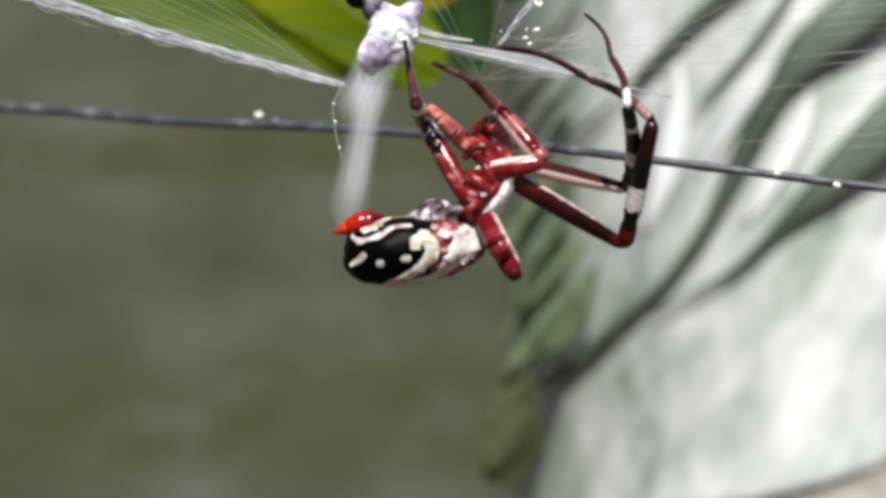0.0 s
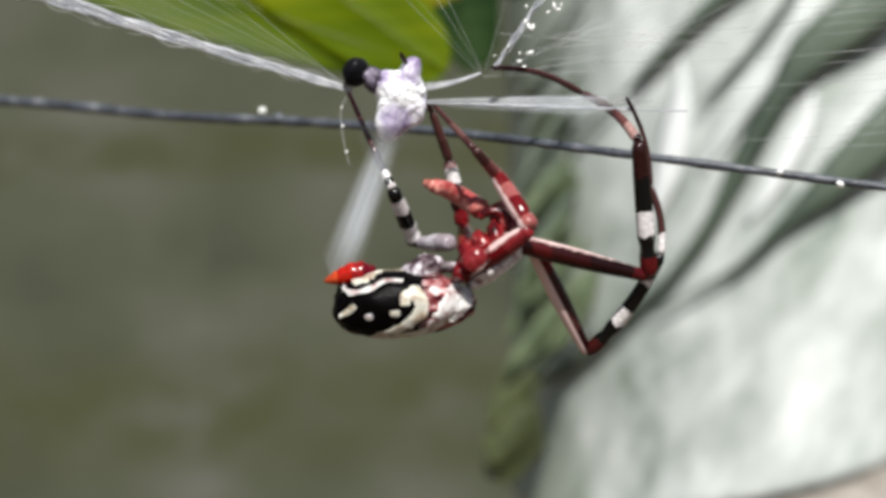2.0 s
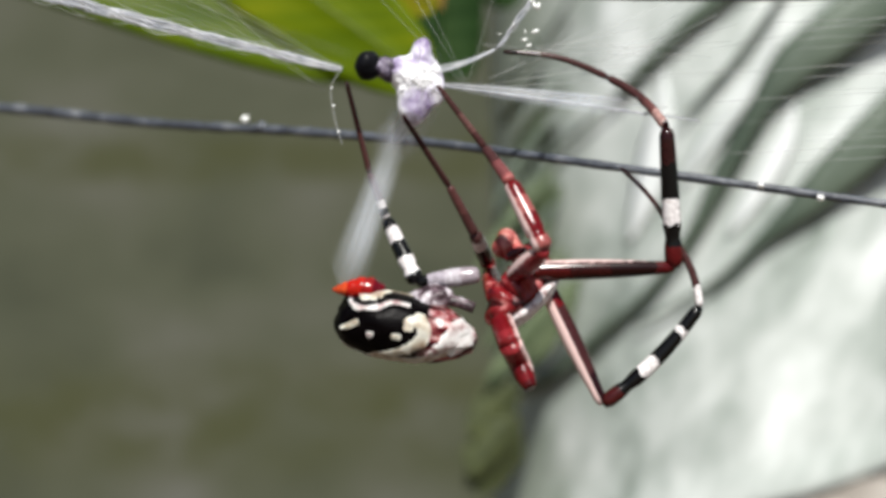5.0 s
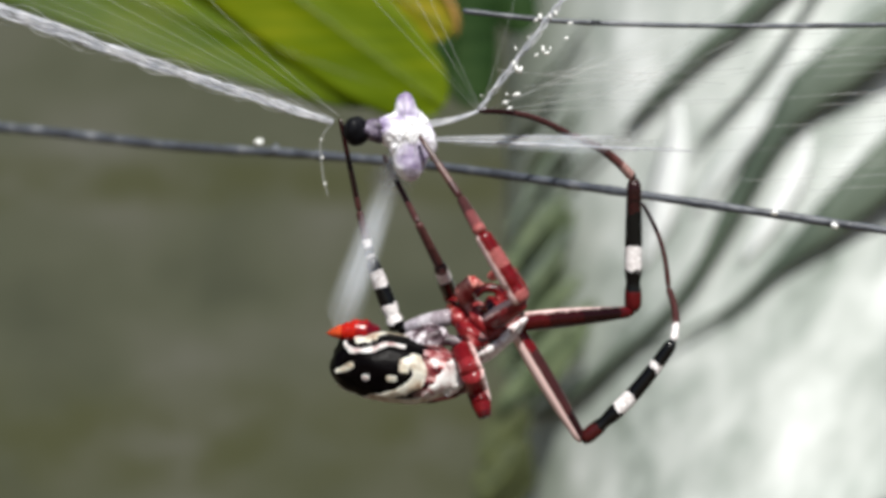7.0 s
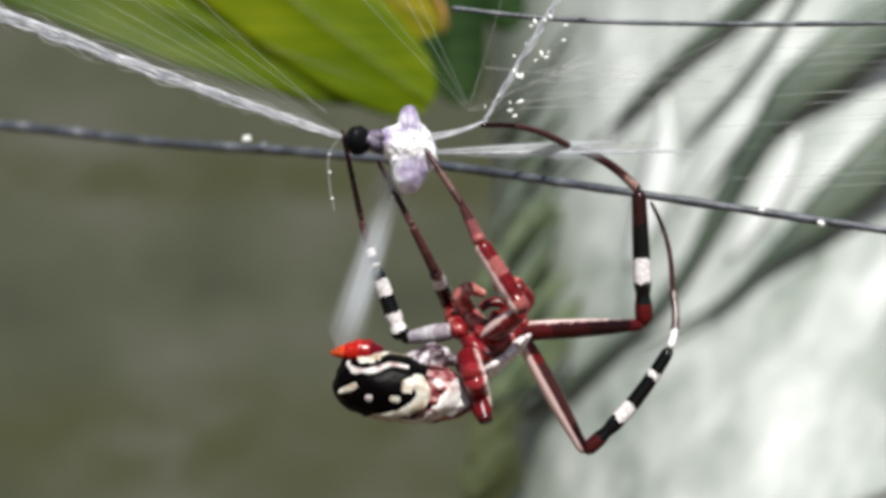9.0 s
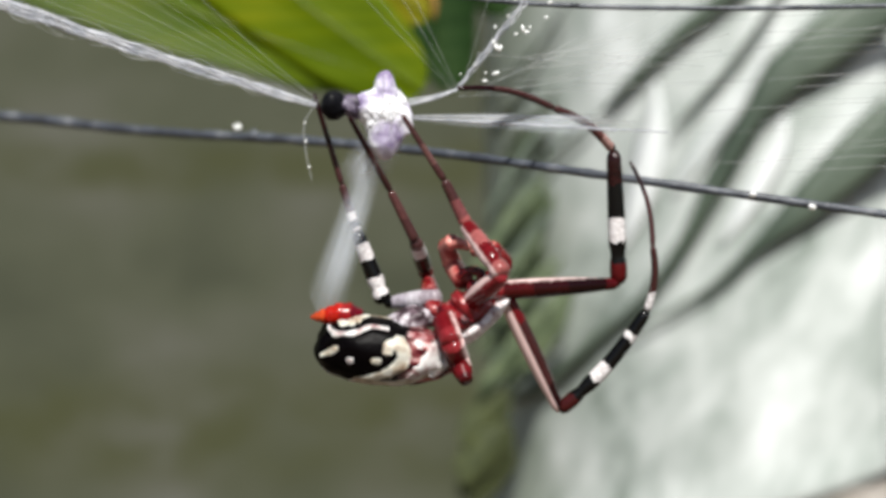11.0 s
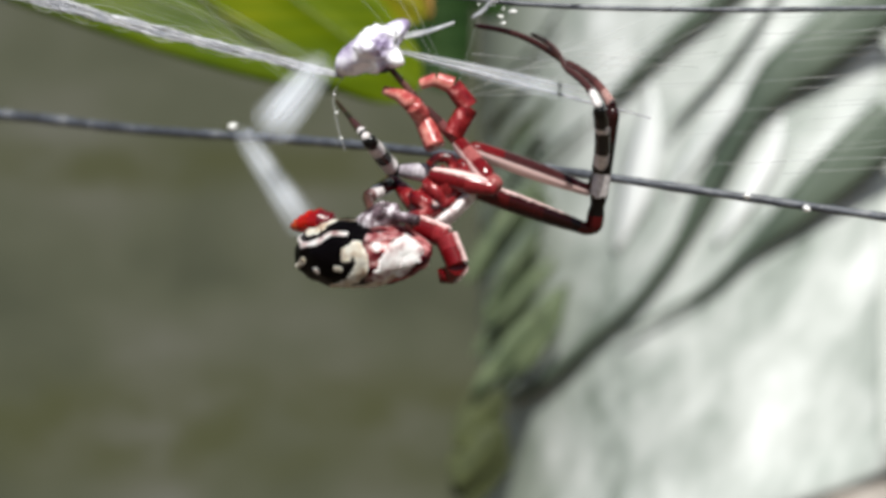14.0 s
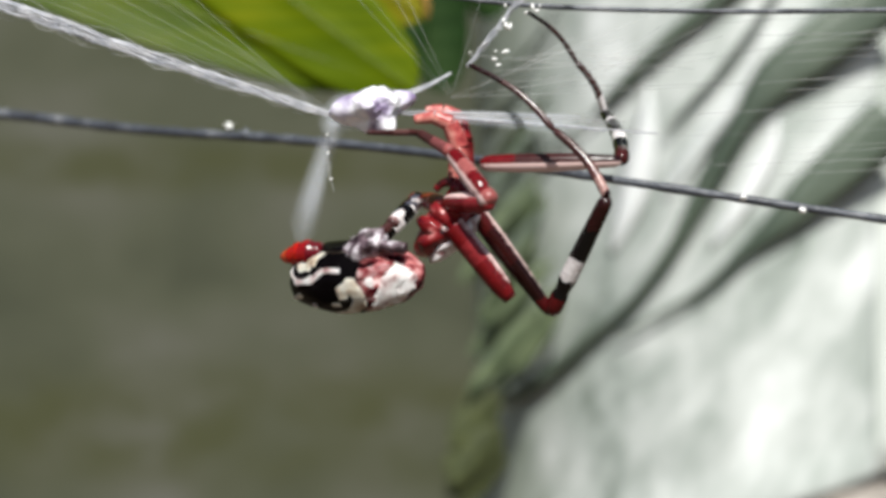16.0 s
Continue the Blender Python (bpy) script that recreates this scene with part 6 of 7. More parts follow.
    gait("F", 8, (1.31, -1.40, -6.06), (1.80, -2.87, -7.31), (2.19, -1.42, -8.51), (2.40, -2.24, -9.11), (2.59, -2.87, -9.65))
    gait("F", 8.5, (1.49, -1.40, -5.96), (1.92, -2.90, -7.21), (2.28, -1.44, -8.41), (2.46, -2.19, -9.10), (2.66, -2.77, -9.68))
    gait("F", 9, (2.31, -1.40, -6.79), (2.68, -2.92, -8.03), (3.01, -1.47, -9.24), (3.16, -2.13, -10.02), (3.38, -2.67, -10.64))
    gait("F", 9.5, (0.93, -1.40, -6.16), (1.36, -2.89, -7.42), (1.71, -1.44, -8.62), (1.92, -2.17, -9.31), (2.13, -2.73, -9.90))
    gait("F", 10, (1.05, -1.40, -5.53), (1.54, -2.86, -6.81), (1.91, -1.40, -8.00), (2.17, -2.20, -8.61), (2.38, -2.80, -9.16))
    gait("F", 11.6, (1.36, -1.40, -5.34), (1.84, -2.86, -6.62), (2.22, -1.40, -7.81), (2.47, -2.20, -8.42), (2.69, -2.80, -8.97))
    gait("F", 12.3, (-0.06, -1.40, -2.09), (-0.75, -3.25, -2.38), (-1.46, -1.52, -2.78), (-1.79, -2.50, -2.91), (-2.16, -1.76, -3.12))
    gait("F", 12.5, (-0.04, -1.40, -4.87), (-0.22, -3.31, -5.43), (-0.05, -1.51, -6.09), (0.12, -2.53, -6.18), (0.30, -1.74, -6.42))
    gait("F", 12.8, (0.65, -1.40, -2.61), (1.66, -2.46, -3.97), (2.71, -1.75, -5.41), (3.38, -2.17, -6.08), (3.88, -2.26, -6.76))
    gait("F", 13, (2.07, -1.40, -0.42), (2.71, -2.70, -1.80), (3.11, -0.98, -2.55), (3.35, -1.73, -3.22), (3.45, -2.51, -3.54))
    gait("F", 13.2, (1.38, -1.40, 0.48), (1.90, -1.46, -1.44), (2.85, -1.60, -3.11), (3.31, -1.68, -4.04), (3.64, -1.76, -4.82))
    gait("F", 13.5, (0.96, -1.40, 2.26), (2.07, -1.40, 0.72), (3.04, -1.40, -0.76), (3.52, -1.40, -1.47), (4.01, -1.40, -2.17))
    gait("F", 13.7, (1.05, -1.40, 0.88), (2.05, -2.77, -0.17), (3.11, -2.86, -1.77), (3.51, -2.93, -2.73), (3.87, -2.99, -3.50))
    gait("F", 14, (0.04, -1.40, 0.45), (1.77, -2.10, -0.26), (2.44, -2.62, -1.98), (2.12, -1.79, -2.52), (1.28, -1.78, -2.66))
    gait("F", 14.2, (3.53, -1.40, 2.13), (4.48, -3.13, 2.42), (5.59, -1.94, 1.41), (6.26, -2.32, 0.71), (6.73, -2.79, 0.19))
    gait("F", 14.5, (3.86, -1.40, 0.29), (5.16, -2.87, -0.06), (6.25, -2.13, -1.45), (6.75, -2.44, -2.31), (7.25, -2.52, -2.99))
    gait("F", 14.7, (3.54, -1.40, 0.28), (4.85, -2.87, -0.07), (5.99, -3.03, -1.61), (6.61, -3.14, -2.44), (7.03, -3.22, -3.17))
    gait("F", 15, (3.24, -1.40, 1.31), (4.58, -2.44, 0.25), (5.69, -2.58, -1.31), (6.27, -2.67, -2.17), (6.84, -2.76, -2.79))
    gait("F", 15.2, (3.28, -1.40, 0.66), (4.96, -2.41, 0.31), (6.20, -2.57, -1.15), (6.83, -2.67, -1.97), (7.37, -2.76, -2.62))
    gait("F", 15.5, (3.84, -1.40, 2.08), (5.25, -1.40, 0.68), (6.62, -1.40, -0.78), (7.36, -1.40, -1.62), (8.07, -1.40, -2.40))
    gait("F", 16, (2.38, -1.40, 0.47), (3.71, -1.40, -1.07), (4.90, -1.40, -2.61), (5.53, -1.40, -3.45), (6.17, -1.40, -4.26))
    gait("G", 0, (2.32, 0.40, 4.09), (1.29, 2.00, 4.93), (0.56, 0.67, 5.58), (-0.14, 0.20, 6.28), (-0.84, 0.89, 7.07))
    gait("G", 0.3, (2.27, 0.40, 2.07), (1.42, 1.91, 3.22), (0.28, 1.84, 4.40), (-0.55, 1.56, 5.06), (-1.25, 0.57, 5.44))
    gait("G", 0.5, (2.26, 0.40, 1.90), (1.41, 1.91, 3.05), (0.27, 1.85, 4.23), (-0.56, 1.56, 4.89), (-1.26, 0.58, 5.27))
    gait("G", 1, (1.41, 0.40, 2.34), (0.36, 1.78, 3.49), (-0.87, 1.70, 4.57), (-1.60, 0.96, 4.92), (-2.47, 0.10, 5.24))
    gait("G", 1.3, (1.66, 0.40, 2.44), (0.61, 1.78, 3.59), (-0.62, 1.70, 4.68), (-1.35, 0.97, 5.03), (-2.22, 0.11, 5.34))
    gait("G", 1.5, (3.23, 0.40, 1.05), (2.21, 1.44, 2.54), (0.91, 1.41, 3.54), (0.13, 1.36, 4.31), (-0.83, 0.64, 4.71))
    gait("G", 1.7, (2.32, 0.40, 0.34), (1.28, 2.04, 1.09), (0.19, 0.93, 1.64), (-0.52, 0.12, 1.81), (-1.07, 1.24, 2.03))
    gait("G", 2, (2.04, 0.40, 0.32), (1.00, 2.03, 1.07), (-0.08, 0.93, 1.62), (-0.79, 0.11, 1.79), (-1.35, 1.23, 2.01))
    gait("G", 2.5, (2.76, 0.40, -0.89), (1.73, 2.12, -0.34), (0.28, 1.99, 0.41), (-0.44, 1.25, 0.79), (-1.14, 0.26, 1.15))
    gait("G", 2.8, (3.66, 0.40, -0.72), (2.65, 2.13, -0.17), (1.53, 1.06, 0.38), (0.63, 0.57, 0.75), (-0.09, 1.59, 0.95))
    gait("G", 3, (3.78, 0.40, -0.59), (2.77, 2.13, -0.05), (1.65, 1.06, 0.50), (0.74, 0.57, 0.86), (0.03, 1.59, 1.05))
    gait("G", 5.3, (4.59, 0.40, -1.60), (5.07, 2.30, -0.91), (5.72, 1.25, -1.99), (6.37, 0.39, -2.15), (6.84, 1.55, -2.01))
    gait("G", 5.5, (6.45, 0.40, -2.26), (5.87, 2.28, -1.58), (5.59, 0.76, -1.00), (5.87, -0.28, -0.82), (6.83, 0.53, -0.66))
    gait("G", 6, (3.38, 0.40, -3.03), (2.73, 2.26, -2.36), (2.32, 0.72, -1.96), (2.65, -0.30, -1.76), (3.05, 0.90, -1.78))
    gait("G", 6.4, (2.24, 0.40, -4.16), (1.56, 2.18, -3.34), (1.18, 0.79, -2.56), (1.70, 0.01, -2.00), (2.44, 0.96, -2.39))
    gait("G", 6.5, (2.00, 0.40, -4.42), (1.32, 2.18, -3.60), (0.94, 0.79, -2.82), (1.46, 0.01, -2.26), (2.20, 0.96, -2.65))
    gait("G", 7, (2.37, 0.40, -4.26), (1.69, 2.19, -3.45), (1.30, 0.79, -2.67), (1.82, 0.02, -2.10), (2.56, 0.96, -2.49))
    gait("G", 7.5, (2.93, 0.40, -3.66), (2.25, 2.13, -2.75), (1.86, 0.87, -1.80), (2.38, 0.04, -1.32), (3.13, 0.99, -1.71))
    gait("G", 8, (2.07, 0.40, -4.05), (1.38, 2.08, -3.04), (1.00, 0.95, -1.92), (1.52, 0.07, -1.54), (2.27, 1.02, -1.92))
    gait("G", 8.5, (2.29, 0.40, -4.14), (1.61, 2.14, -3.24), (1.13, 1.06, -2.11), (1.65, 0.24, -1.63), (2.49, 1.09, -2.02))
    gait("G", 9, (3.15, 0.40, -5.16), (2.49, 2.20, -4.37), (1.91, 1.17, -3.22), (2.43, 0.40, -2.65), (3.36, 1.16, -3.04))
    gait("G", 9.5, (2.00, 0.40, -4.16), (1.34, 2.13, -3.25), (0.86, 1.05, -2.12), (1.29, 0.18, -1.65), (2.30, 0.82, -2.02))
    gait("G", 10, (2.35, 0.40, -3.16), (1.68, 2.07, -2.13), (1.30, 0.93, -1.01), (1.64, -0.05, -0.64), (2.73, 0.49, -1.01))
    gait("G", 11.6, (2.66, 0.40, -2.97), (2.00, 2.07, -1.93), (1.61, 0.92, -0.81), (1.95, -0.05, -0.45), (3.04, 0.48, -0.82))
    gait("G", 12.3, (2.11, 0.40, 0.71), (1.79, 2.13, 1.83), (1.05, 0.95, 2.71), (0.51, 0.06, 3.03), (-0.03, 1.14, 3.44))
    gait("G", 12.5, (0.71, 0.40, 0.74), (-0.00, 2.20, 1.50), (-0.72, 1.99, 2.96), (-1.44, 1.58, 3.67), (-2.41, 1.51, 4.49))
    gait("G", 12.8, (0.71, 0.40, 0.91), (1.55, 0.30, 2.81), (1.74, 0.18, 4.44), (1.18, 0.11, 5.38), (0.15, 0.05, 6.11))
    gait("G", 13, (1.82, 0.40, 3.88), (2.78, 0.22, 5.72), (2.07, 0.09, 7.19), (1.14, 0.04, 7.77), (-0.12, 0.02, 7.96))
    gait("G", 13.2, (1.08, 0.40, 3.36), (0.17, 0.27, 5.23), (-0.67, 0.53, 6.61), (-1.40, 1.22, 7.04), (-2.09, 0.20, 7.31))
    gait("G", 13.5, (1.07, 0.40, 4.54), (1.81, 0.19, 6.47), (1.36, 0.02, 8.04), (0.62, -0.08, 8.84), (-0.58, -0.15, 9.23))
    gait("G", 13.7, (1.09, 0.40, 4.12), (0.03, 0.26, 5.91), (-0.69, 1.18, 7.06), (-1.39, 0.40, 7.35), (-2.13, 1.22, 7.98))
    gait("G", 14, (1.13, 0.40, 5.47), (0.42, 1.04, 7.31), (-0.29, -0.23, 8.08), (-1.00, 0.34, 8.68), (-2.09, 0.85, 9.10))
    gait("G", 14.2, (3.26, 0.40, 5.76), (2.19, 0.26, 7.53), (1.50, 1.49, 8.38), (0.77, 0.72, 8.66), (0.05, -0.32, 8.72))
    gait("G", 14.5, (3.95, 0.40, 3.88), (3.29, 1.66, 5.40), (2.88, 0.41, 6.38), (1.84, 0.40, 6.73), (0.59, 0.42, 6.57))
    gait("G", 14.7, (3.99, 0.40, 4.58), (4.80, 1.90, 5.77), (4.01, 0.87, 6.77), (2.93, 0.89, 6.95), (1.75, 0.95, 6.51))
    gait("G", 15, (4.04, 0.40, 4.92), (4.62, 1.14, 6.77), (4.04, 0.44, 8.14), (2.96, 0.46, 8.28), (1.72, 0.50, 8.02))
    gait("G", 15.2, (4.07, 0.40, 5.34), (4.85, 1.56, 6.87), (4.07, 0.50, 7.85), (2.98, 0.54, 7.85), (1.74, 0.58, 7.60))
    gait("G", 15.5, (3.75, 0.40, 5.42), (4.39, 0.17, 7.39), (3.42, 0.06, 8.71), (2.33, 0.11, 8.61), (1.27, 0.19, 7.92))
    gait("G", 16, (2.80, 0.40, 3.35), (2.91, 0.22, 5.42), (2.32, 0.08, 6.95), (1.30, 0.05, 7.34), (0.05, 0.06, 7.18))
    gait("H", 0, (2.69, 0.90, 4.11), (2.41, 2.28, 5.66), (3.09, 0.71, 5.88), (3.81, 1.13, 5.18), (4.19, 1.89, 4.49))
    gait("H", 0.3, (4.80, 0.90, 1.67), (4.53, 0.80, 3.74), (3.64, 0.74, 5.21), (2.57, 0.75, 5.47), (2.18, 1.66, 5.01))
    gait("H", 0.5, (4.79, 0.90, 1.51), (4.52, 0.81, 3.58), (3.62, 0.74, 5.05), (2.56, 0.76, 5.31), (2.17, 1.67, 4.84))
    gait("H", 1, (3.57, 0.90, 1.60), (3.77, 0.79, 3.68), (2.92, 1.39, 5.06), (2.00, 0.83, 4.86), (1.65, 1.75, 4.37))
    gait("H", 1.3, (3.82, 0.90, 1.70), (4.02, 0.79, 3.78), (3.17, 1.38, 5.16), (2.25, 0.83, 4.96), (1.90, 1.75, 4.48))
    gait("H", 1.5, (5.42, 0.90, 1.38), (5.57, 2.95, 1.79), (4.74, 1.47, 2.13), (3.98, 0.78, 1.76), (3.65, 1.69, 1.25))
    gait("H", 1.7, (3.41, 0.90, -0.04), (4.59, 2.62, 0.12), (4.14, 0.99, 0.49), (3.45, 1.82, 0.32), (2.87, 0.92, 0.15))
    gait("H", 2, (3.13, 0.90, -0.06), (4.31, 2.62, 0.10), (3.86, 0.99, 0.47), (3.17, 1.82, 0.30), (2.59, 0.91, 0.13))
    gait("H", 2.5, (4.57, 0.90, -1.65), (4.51, 2.87, -0.95), (3.88, 1.28, -0.74), (3.12, 0.51, -0.90), (2.79, 1.48, -1.27))
    gait("H", 2.8, (6.20, 0.90, -2.19), (7.21, 2.05, -0.77), (6.62, 1.35, 0.69), (6.35, 0.30, 0.86), (6.26, 1.37, 1.06))
    gait("H", 3, (6.33, 0.90, -2.05), (7.34, 2.04, -0.62), (6.73, 1.34, 0.83), (6.46, 0.30, 1.00), (6.37, 1.37, 1.20))
    gait("H", 5.3, (5.69, 0.90, -2.34), (6.92, 2.45, -1.66), (7.14, 0.79, -1.27), (6.87, 1.78, -0.92), (6.42, 0.80, -0.72))
    gait("H", 5.5, (7.21, 0.90, -2.65), (7.36, 2.43, -1.23), (6.51, 1.04, -0.66), (6.23, 2.07, -0.84), (5.80, 1.22, -1.38))
    gait("H", 6, (5.57, 0.90, -4.14), (6.77, 2.27, -3.12), (6.31, 1.05, -1.98), (6.21, 2.13, -1.83), (5.95, 1.11, -1.55))
    gait("H", 6.4, (4.06, 0.90, -3.83), (4.89, 2.53, -2.81), (4.11, 1.71, -1.50), (3.52, 0.81, -1.31), (3.01, 1.70, -1.68))
    gait("H", 6.5, (3.82, 0.90, -4.09), (4.65, 2.53, -3.07), (3.87, 1.71, -1.76), (3.28, 0.81, -1.57), (2.77, 1.70, -1.94))
    gait("H", 7, (4.18, 0.90, -3.93), (5.01, 2.53, -2.91), (4.23, 1.71, -1.60), (3.64, 0.81, -1.41), (3.13, 1.70, -1.79))
    gait("H", 7.5, (4.92, 0.90, -3.33), (5.92, 2.22, -2.11), (5.15, 1.57, -0.72), (4.56, 0.67, -0.53), (4.15, 1.63, -0.82))
    gait("H", 8, (4.24, 0.90, -3.72), (5.40, 1.92, -2.31), (4.64, 1.43, -0.84), (4.05, 0.53, -0.65), (3.74, 1.56, -0.84))
    gait("H", 8.5, (4.38, 0.90, -3.72), (5.46, 2.10, -2.42), (4.67, 1.27, -1.20), (4.13, 1.30, -1.03), (3.68, 1.36, -1.21))
    gait("H", 9, (5.16, 0.90, -4.65), (6.17, 2.28, -3.45), (5.35, 1.10, -2.49), (4.86, 2.07, -2.34), (4.27, 1.17, -2.50))
    gait("H", 9.5, (3.92, 0.90, -4.11), (4.83, 2.25, -2.81), (4.02, 1.06, -1.85), (3.44, 1.96, -1.69), (2.94, 1.03, -1.94))
    gait("H", 10, (4.17, 0.90, -3.56), (4.99, 2.22, -2.16), (4.19, 1.01, -1.21), (3.51, 1.84, -1.04), (3.10, 0.89, -1.38))
    gait("H", 11.6, (4.49, 0.90, -3.36), (5.31, 2.21, -1.95), (4.51, 1.00, -1.01), (3.83, 1.84, -0.84), (3.42, 0.89, -1.19))
    gait("H", 12.3, (2.84, 0.90, 0.35), (3.28, 2.80, 1.09), (2.14, 1.52, 1.26), (1.40, 0.93, 0.72), (0.86, 1.82, 0.37))
    gait("H", 12.5, (1.08, 0.90, 0.74), (1.65, 2.26, 2.22), (1.17, 2.18, 3.88), (0.38, 1.63, 4.39), (0.02, 0.60, 4.34))
    gait("H", 12.8, (1.08, 0.90, 1.64), (1.92, 0.77, 3.55), (1.85, 0.65, 5.27), (1.06, 0.60, 6.02), (0.03, 0.56, 6.37))
    gait("H", 13, (2.20, 0.90, 4.26), (2.62, 1.75, 6.12), (2.23, 0.54, 7.29), (1.90, 1.47, 7.75), (1.17, 0.67, 7.85))
    gait("H", 13.2, (1.82, 0.90, 4.46), (2.61, 2.44, 5.64), (2.23, 1.48, 7.03), (1.15, 1.48, 7.22), (0.06, 1.48, 7.23))
    gait("H", 13.5, (1.44, 0.90, 4.93), (1.80, 0.70, 6.98), (0.82, 0.56, 8.39), (0.03, 1.11, 8.92), (-0.70, 1.91, 9.02))
    gait("H", 13.7, (1.82, 0.90, 4.87), (3.29, 1.21, 6.33), (2.40, 1.08, 7.80), (1.44, 1.04, 8.32), (0.35, 1.06, 8.17))
    gait("H", 14, (2.22, 0.90, 6.22), (3.30, 0.76, 8.00), (2.26, 0.63, 9.37), (1.23, 0.59, 9.75), (0.18, 0.63, 9.46))
    gait("H", 14.2, (4.01, 0.90, 6.52), (4.44, 2.21, 8.09), (3.40, 2.08, 9.46), (2.38, 2.06, 9.85), (1.50, 1.42, 9.82))
    gait("H", 14.5, (5.06, 0.90, 4.27), (4.41, 2.16, 5.80), (3.62, 0.86, 6.60), (2.92, 1.59, 7.03), (2.17, 0.80, 7.13))
    gait("H", 14.7, (4.37, 0.90, 4.25), (5.17, 2.08, 5.78), (4.39, 1.11, 6.97), (3.31, 1.14, 7.15), (2.33, 1.21, 6.67))
    gait("H", 15, (4.43, 0.90, 4.59), (5.19, 1.50, 6.44), (4.42, 0.81, 7.82), (3.34, 0.83, 8.00), (2.31, 0.90, 7.66))
    gait("H", 15.2, (4.82, 0.90, 4.65), (6.28, 1.18, 6.12), (5.22, 1.57, 7.42), (4.16, 1.60, 7.68), (3.08, 1.65, 7.53))
    gait("H", 15.5, (4.13, 0.90, 5.10), (4.89, 1.50, 6.96), (4.17, 1.36, 8.52), (3.14, 1.36, 8.90), (2.20, 1.44, 8.35))
    gait("H", 16, (3.18, 0.90, 3.73), (3.17, 0.74, 5.82), (2.83, 1.39, 7.38), (1.85, 1.37, 7.86), (0.76, 1.37, 7.90))
    gait("abdomen", 0, (-7.02, -0.60, -0.75), (2.01, -0.60, -0.37))
    gait("abdomen", 0.3, (-7.36, -0.60, -3.25), (1.77, -0.60, -3.68))
    gait("abdomen", 0.5, (-7.35, -0.60, -3.43), (1.78, -0.60, -3.84))
    gait("abdomen", 1, (-8.07, -0.60, -2.78), (0.96, -0.60, -3.06))
    gait("abdomen", 1.3, (-7.83, -0.60, -2.66), (1.19, -0.60, -2.96))
    gait("abdomen", 1.5, (-5.31, -0.60, -3.05), (2.39, -0.60, -4.33))
    gait("abdomen", 1.7, (-7.53, -0.60, -4.02), (1.86, -0.60, -4.16))
    gait("abdomen", 2, (-7.80, -0.60, -4.05), (1.59, -0.60, -4.18))
    gait("abdomen", 2.5, (-7.81, -0.60, -5.12), (1.22, -0.60, -5.64))
    gait("abdomen", 2.8, (-6.71, -0.60, -5.38), (2.68, -0.60, -5.91))
    gait("abdomen", 3, (-6.56, -0.60, -5.31), (2.83, -0.60, -5.79))
    gait("abdomen", 5.3, (-6.11, -0.60, -3.95), (3.60, -0.60, -6.18))
    gait("abdomen", 5.5, (-4.18, -0.60, -4.78), (5.08, -0.60, -6.48))
    gait("abdomen", 6, (-6.58, -0.60, -5.14), (1.37, -0.60, -7.23))
    gait("abdomen", 6.4, (-7.34, -0.60, -5.16), (0.80, -0.60, -6.59))
    gait("abdomen", 6.5, (-7.62, -0.60, -5.24), (0.52, -0.60, -6.67))
    gait("abdomen", 7, (-7.22, -0.60, -5.27), (0.92, -0.60, -6.69))
    gait("abdomen", 7.5, (-6.46, -0.60, -5.10), (1.55, -0.60, -6.53))
    gait("abdomen", 8, (-6.91, -0.60, -5.58), (0.97, -0.60, -7.01))
    gait("abdomen", 8.5, (-6.76, -0.60, -5.60), (1.24, -0.60, -7.02))
    gait("abdomen", 9, (-6.26, -0.60, -6.69), (1.87, -0.60, -8.10))
    gait("abdomen", 9.5, (-7.07, -0.60, -5.66), (1.14, -0.60, -7.02))
    gait("abdomen", 10, (-7.24, -0.60, -5.35), (1.06, -0.60, -6.66))
    gait("abdomen", 11.6, (-6.93, -0.60, -5.16), (1.37, -0.60, -6.46))
    gait("abdomen", 12.3, (-8.56, -0.60, -5.41), (0.98, -0.60, -4.96))
    gait("abdomen", 12.5, (-8.61, -0.60, -3.62), (0.84, -0.60, -4.82))
    gait("abdomen", 12.8, (-7.30, -0.60, -3.78), (1.69, -0.60, -5.13))
    gait("abdomen", 13, (-7.29, -0.60, -1.77), (2.26, -0.60, -1.49))
    gait("abdomen", 13.2, (-8.24, -0.60, -1.88), (1.35, -0.60, -2.70))
    gait("abdomen", 13.5, (-9.14, -0.60, -0.39), (0.32, -0.60, 0.25))
    gait("abdomen", 13.7, (-8.83, -0.60, -0.82), (0.69, -0.60, -0.88))
    gait("abdomen", 14, (-7.90, -0.60, 0.40), (0.74, -0.60, 0.02))
    gait("abdomen", 14.2, (-5.28, -0.60, -1.72), (3.92, -0.60, -1.04))
    gait("abdomen", 14.5, (-6.28, -0.60, -2.42), (3.01, -0.60, -1.65))
    gait("abdomen", 14.7, (-6.60, -0.60, -1.66), (2.69, -0.60, -1.49))
    gait("abdomen", 15, (-7.49, -0.60, 0.44), (1.68, -0.60, -0.80))
    gait("abdomen", 15.2, (-6.65, -0.60, -0.75), (2.60, -0.60, -0.57))
    gait("abdomen", 15.5, (-6.00, -0.60, -0.68), (3.54, -0.60, -0.02))
    gait("abdomen", 16, (-8.29, -0.60, -1.46), (1.52, -0.60, -1.47))
    gait("ceph", 0, (2.03, 0.00, -0.01), (4.06, 0.00, 2.96))
    gait("ceph", 0.3, (2.15, 0.00, -3.29), (4.88, 0.00, -0.14))
    gait("ceph", 0.5, (2.16, 0.00, -3.45), (4.88, 0.00, -0.29))
    gait("ceph", 1, (1.33, 0.00, -2.84), (3.68, 0.00, -0.20))
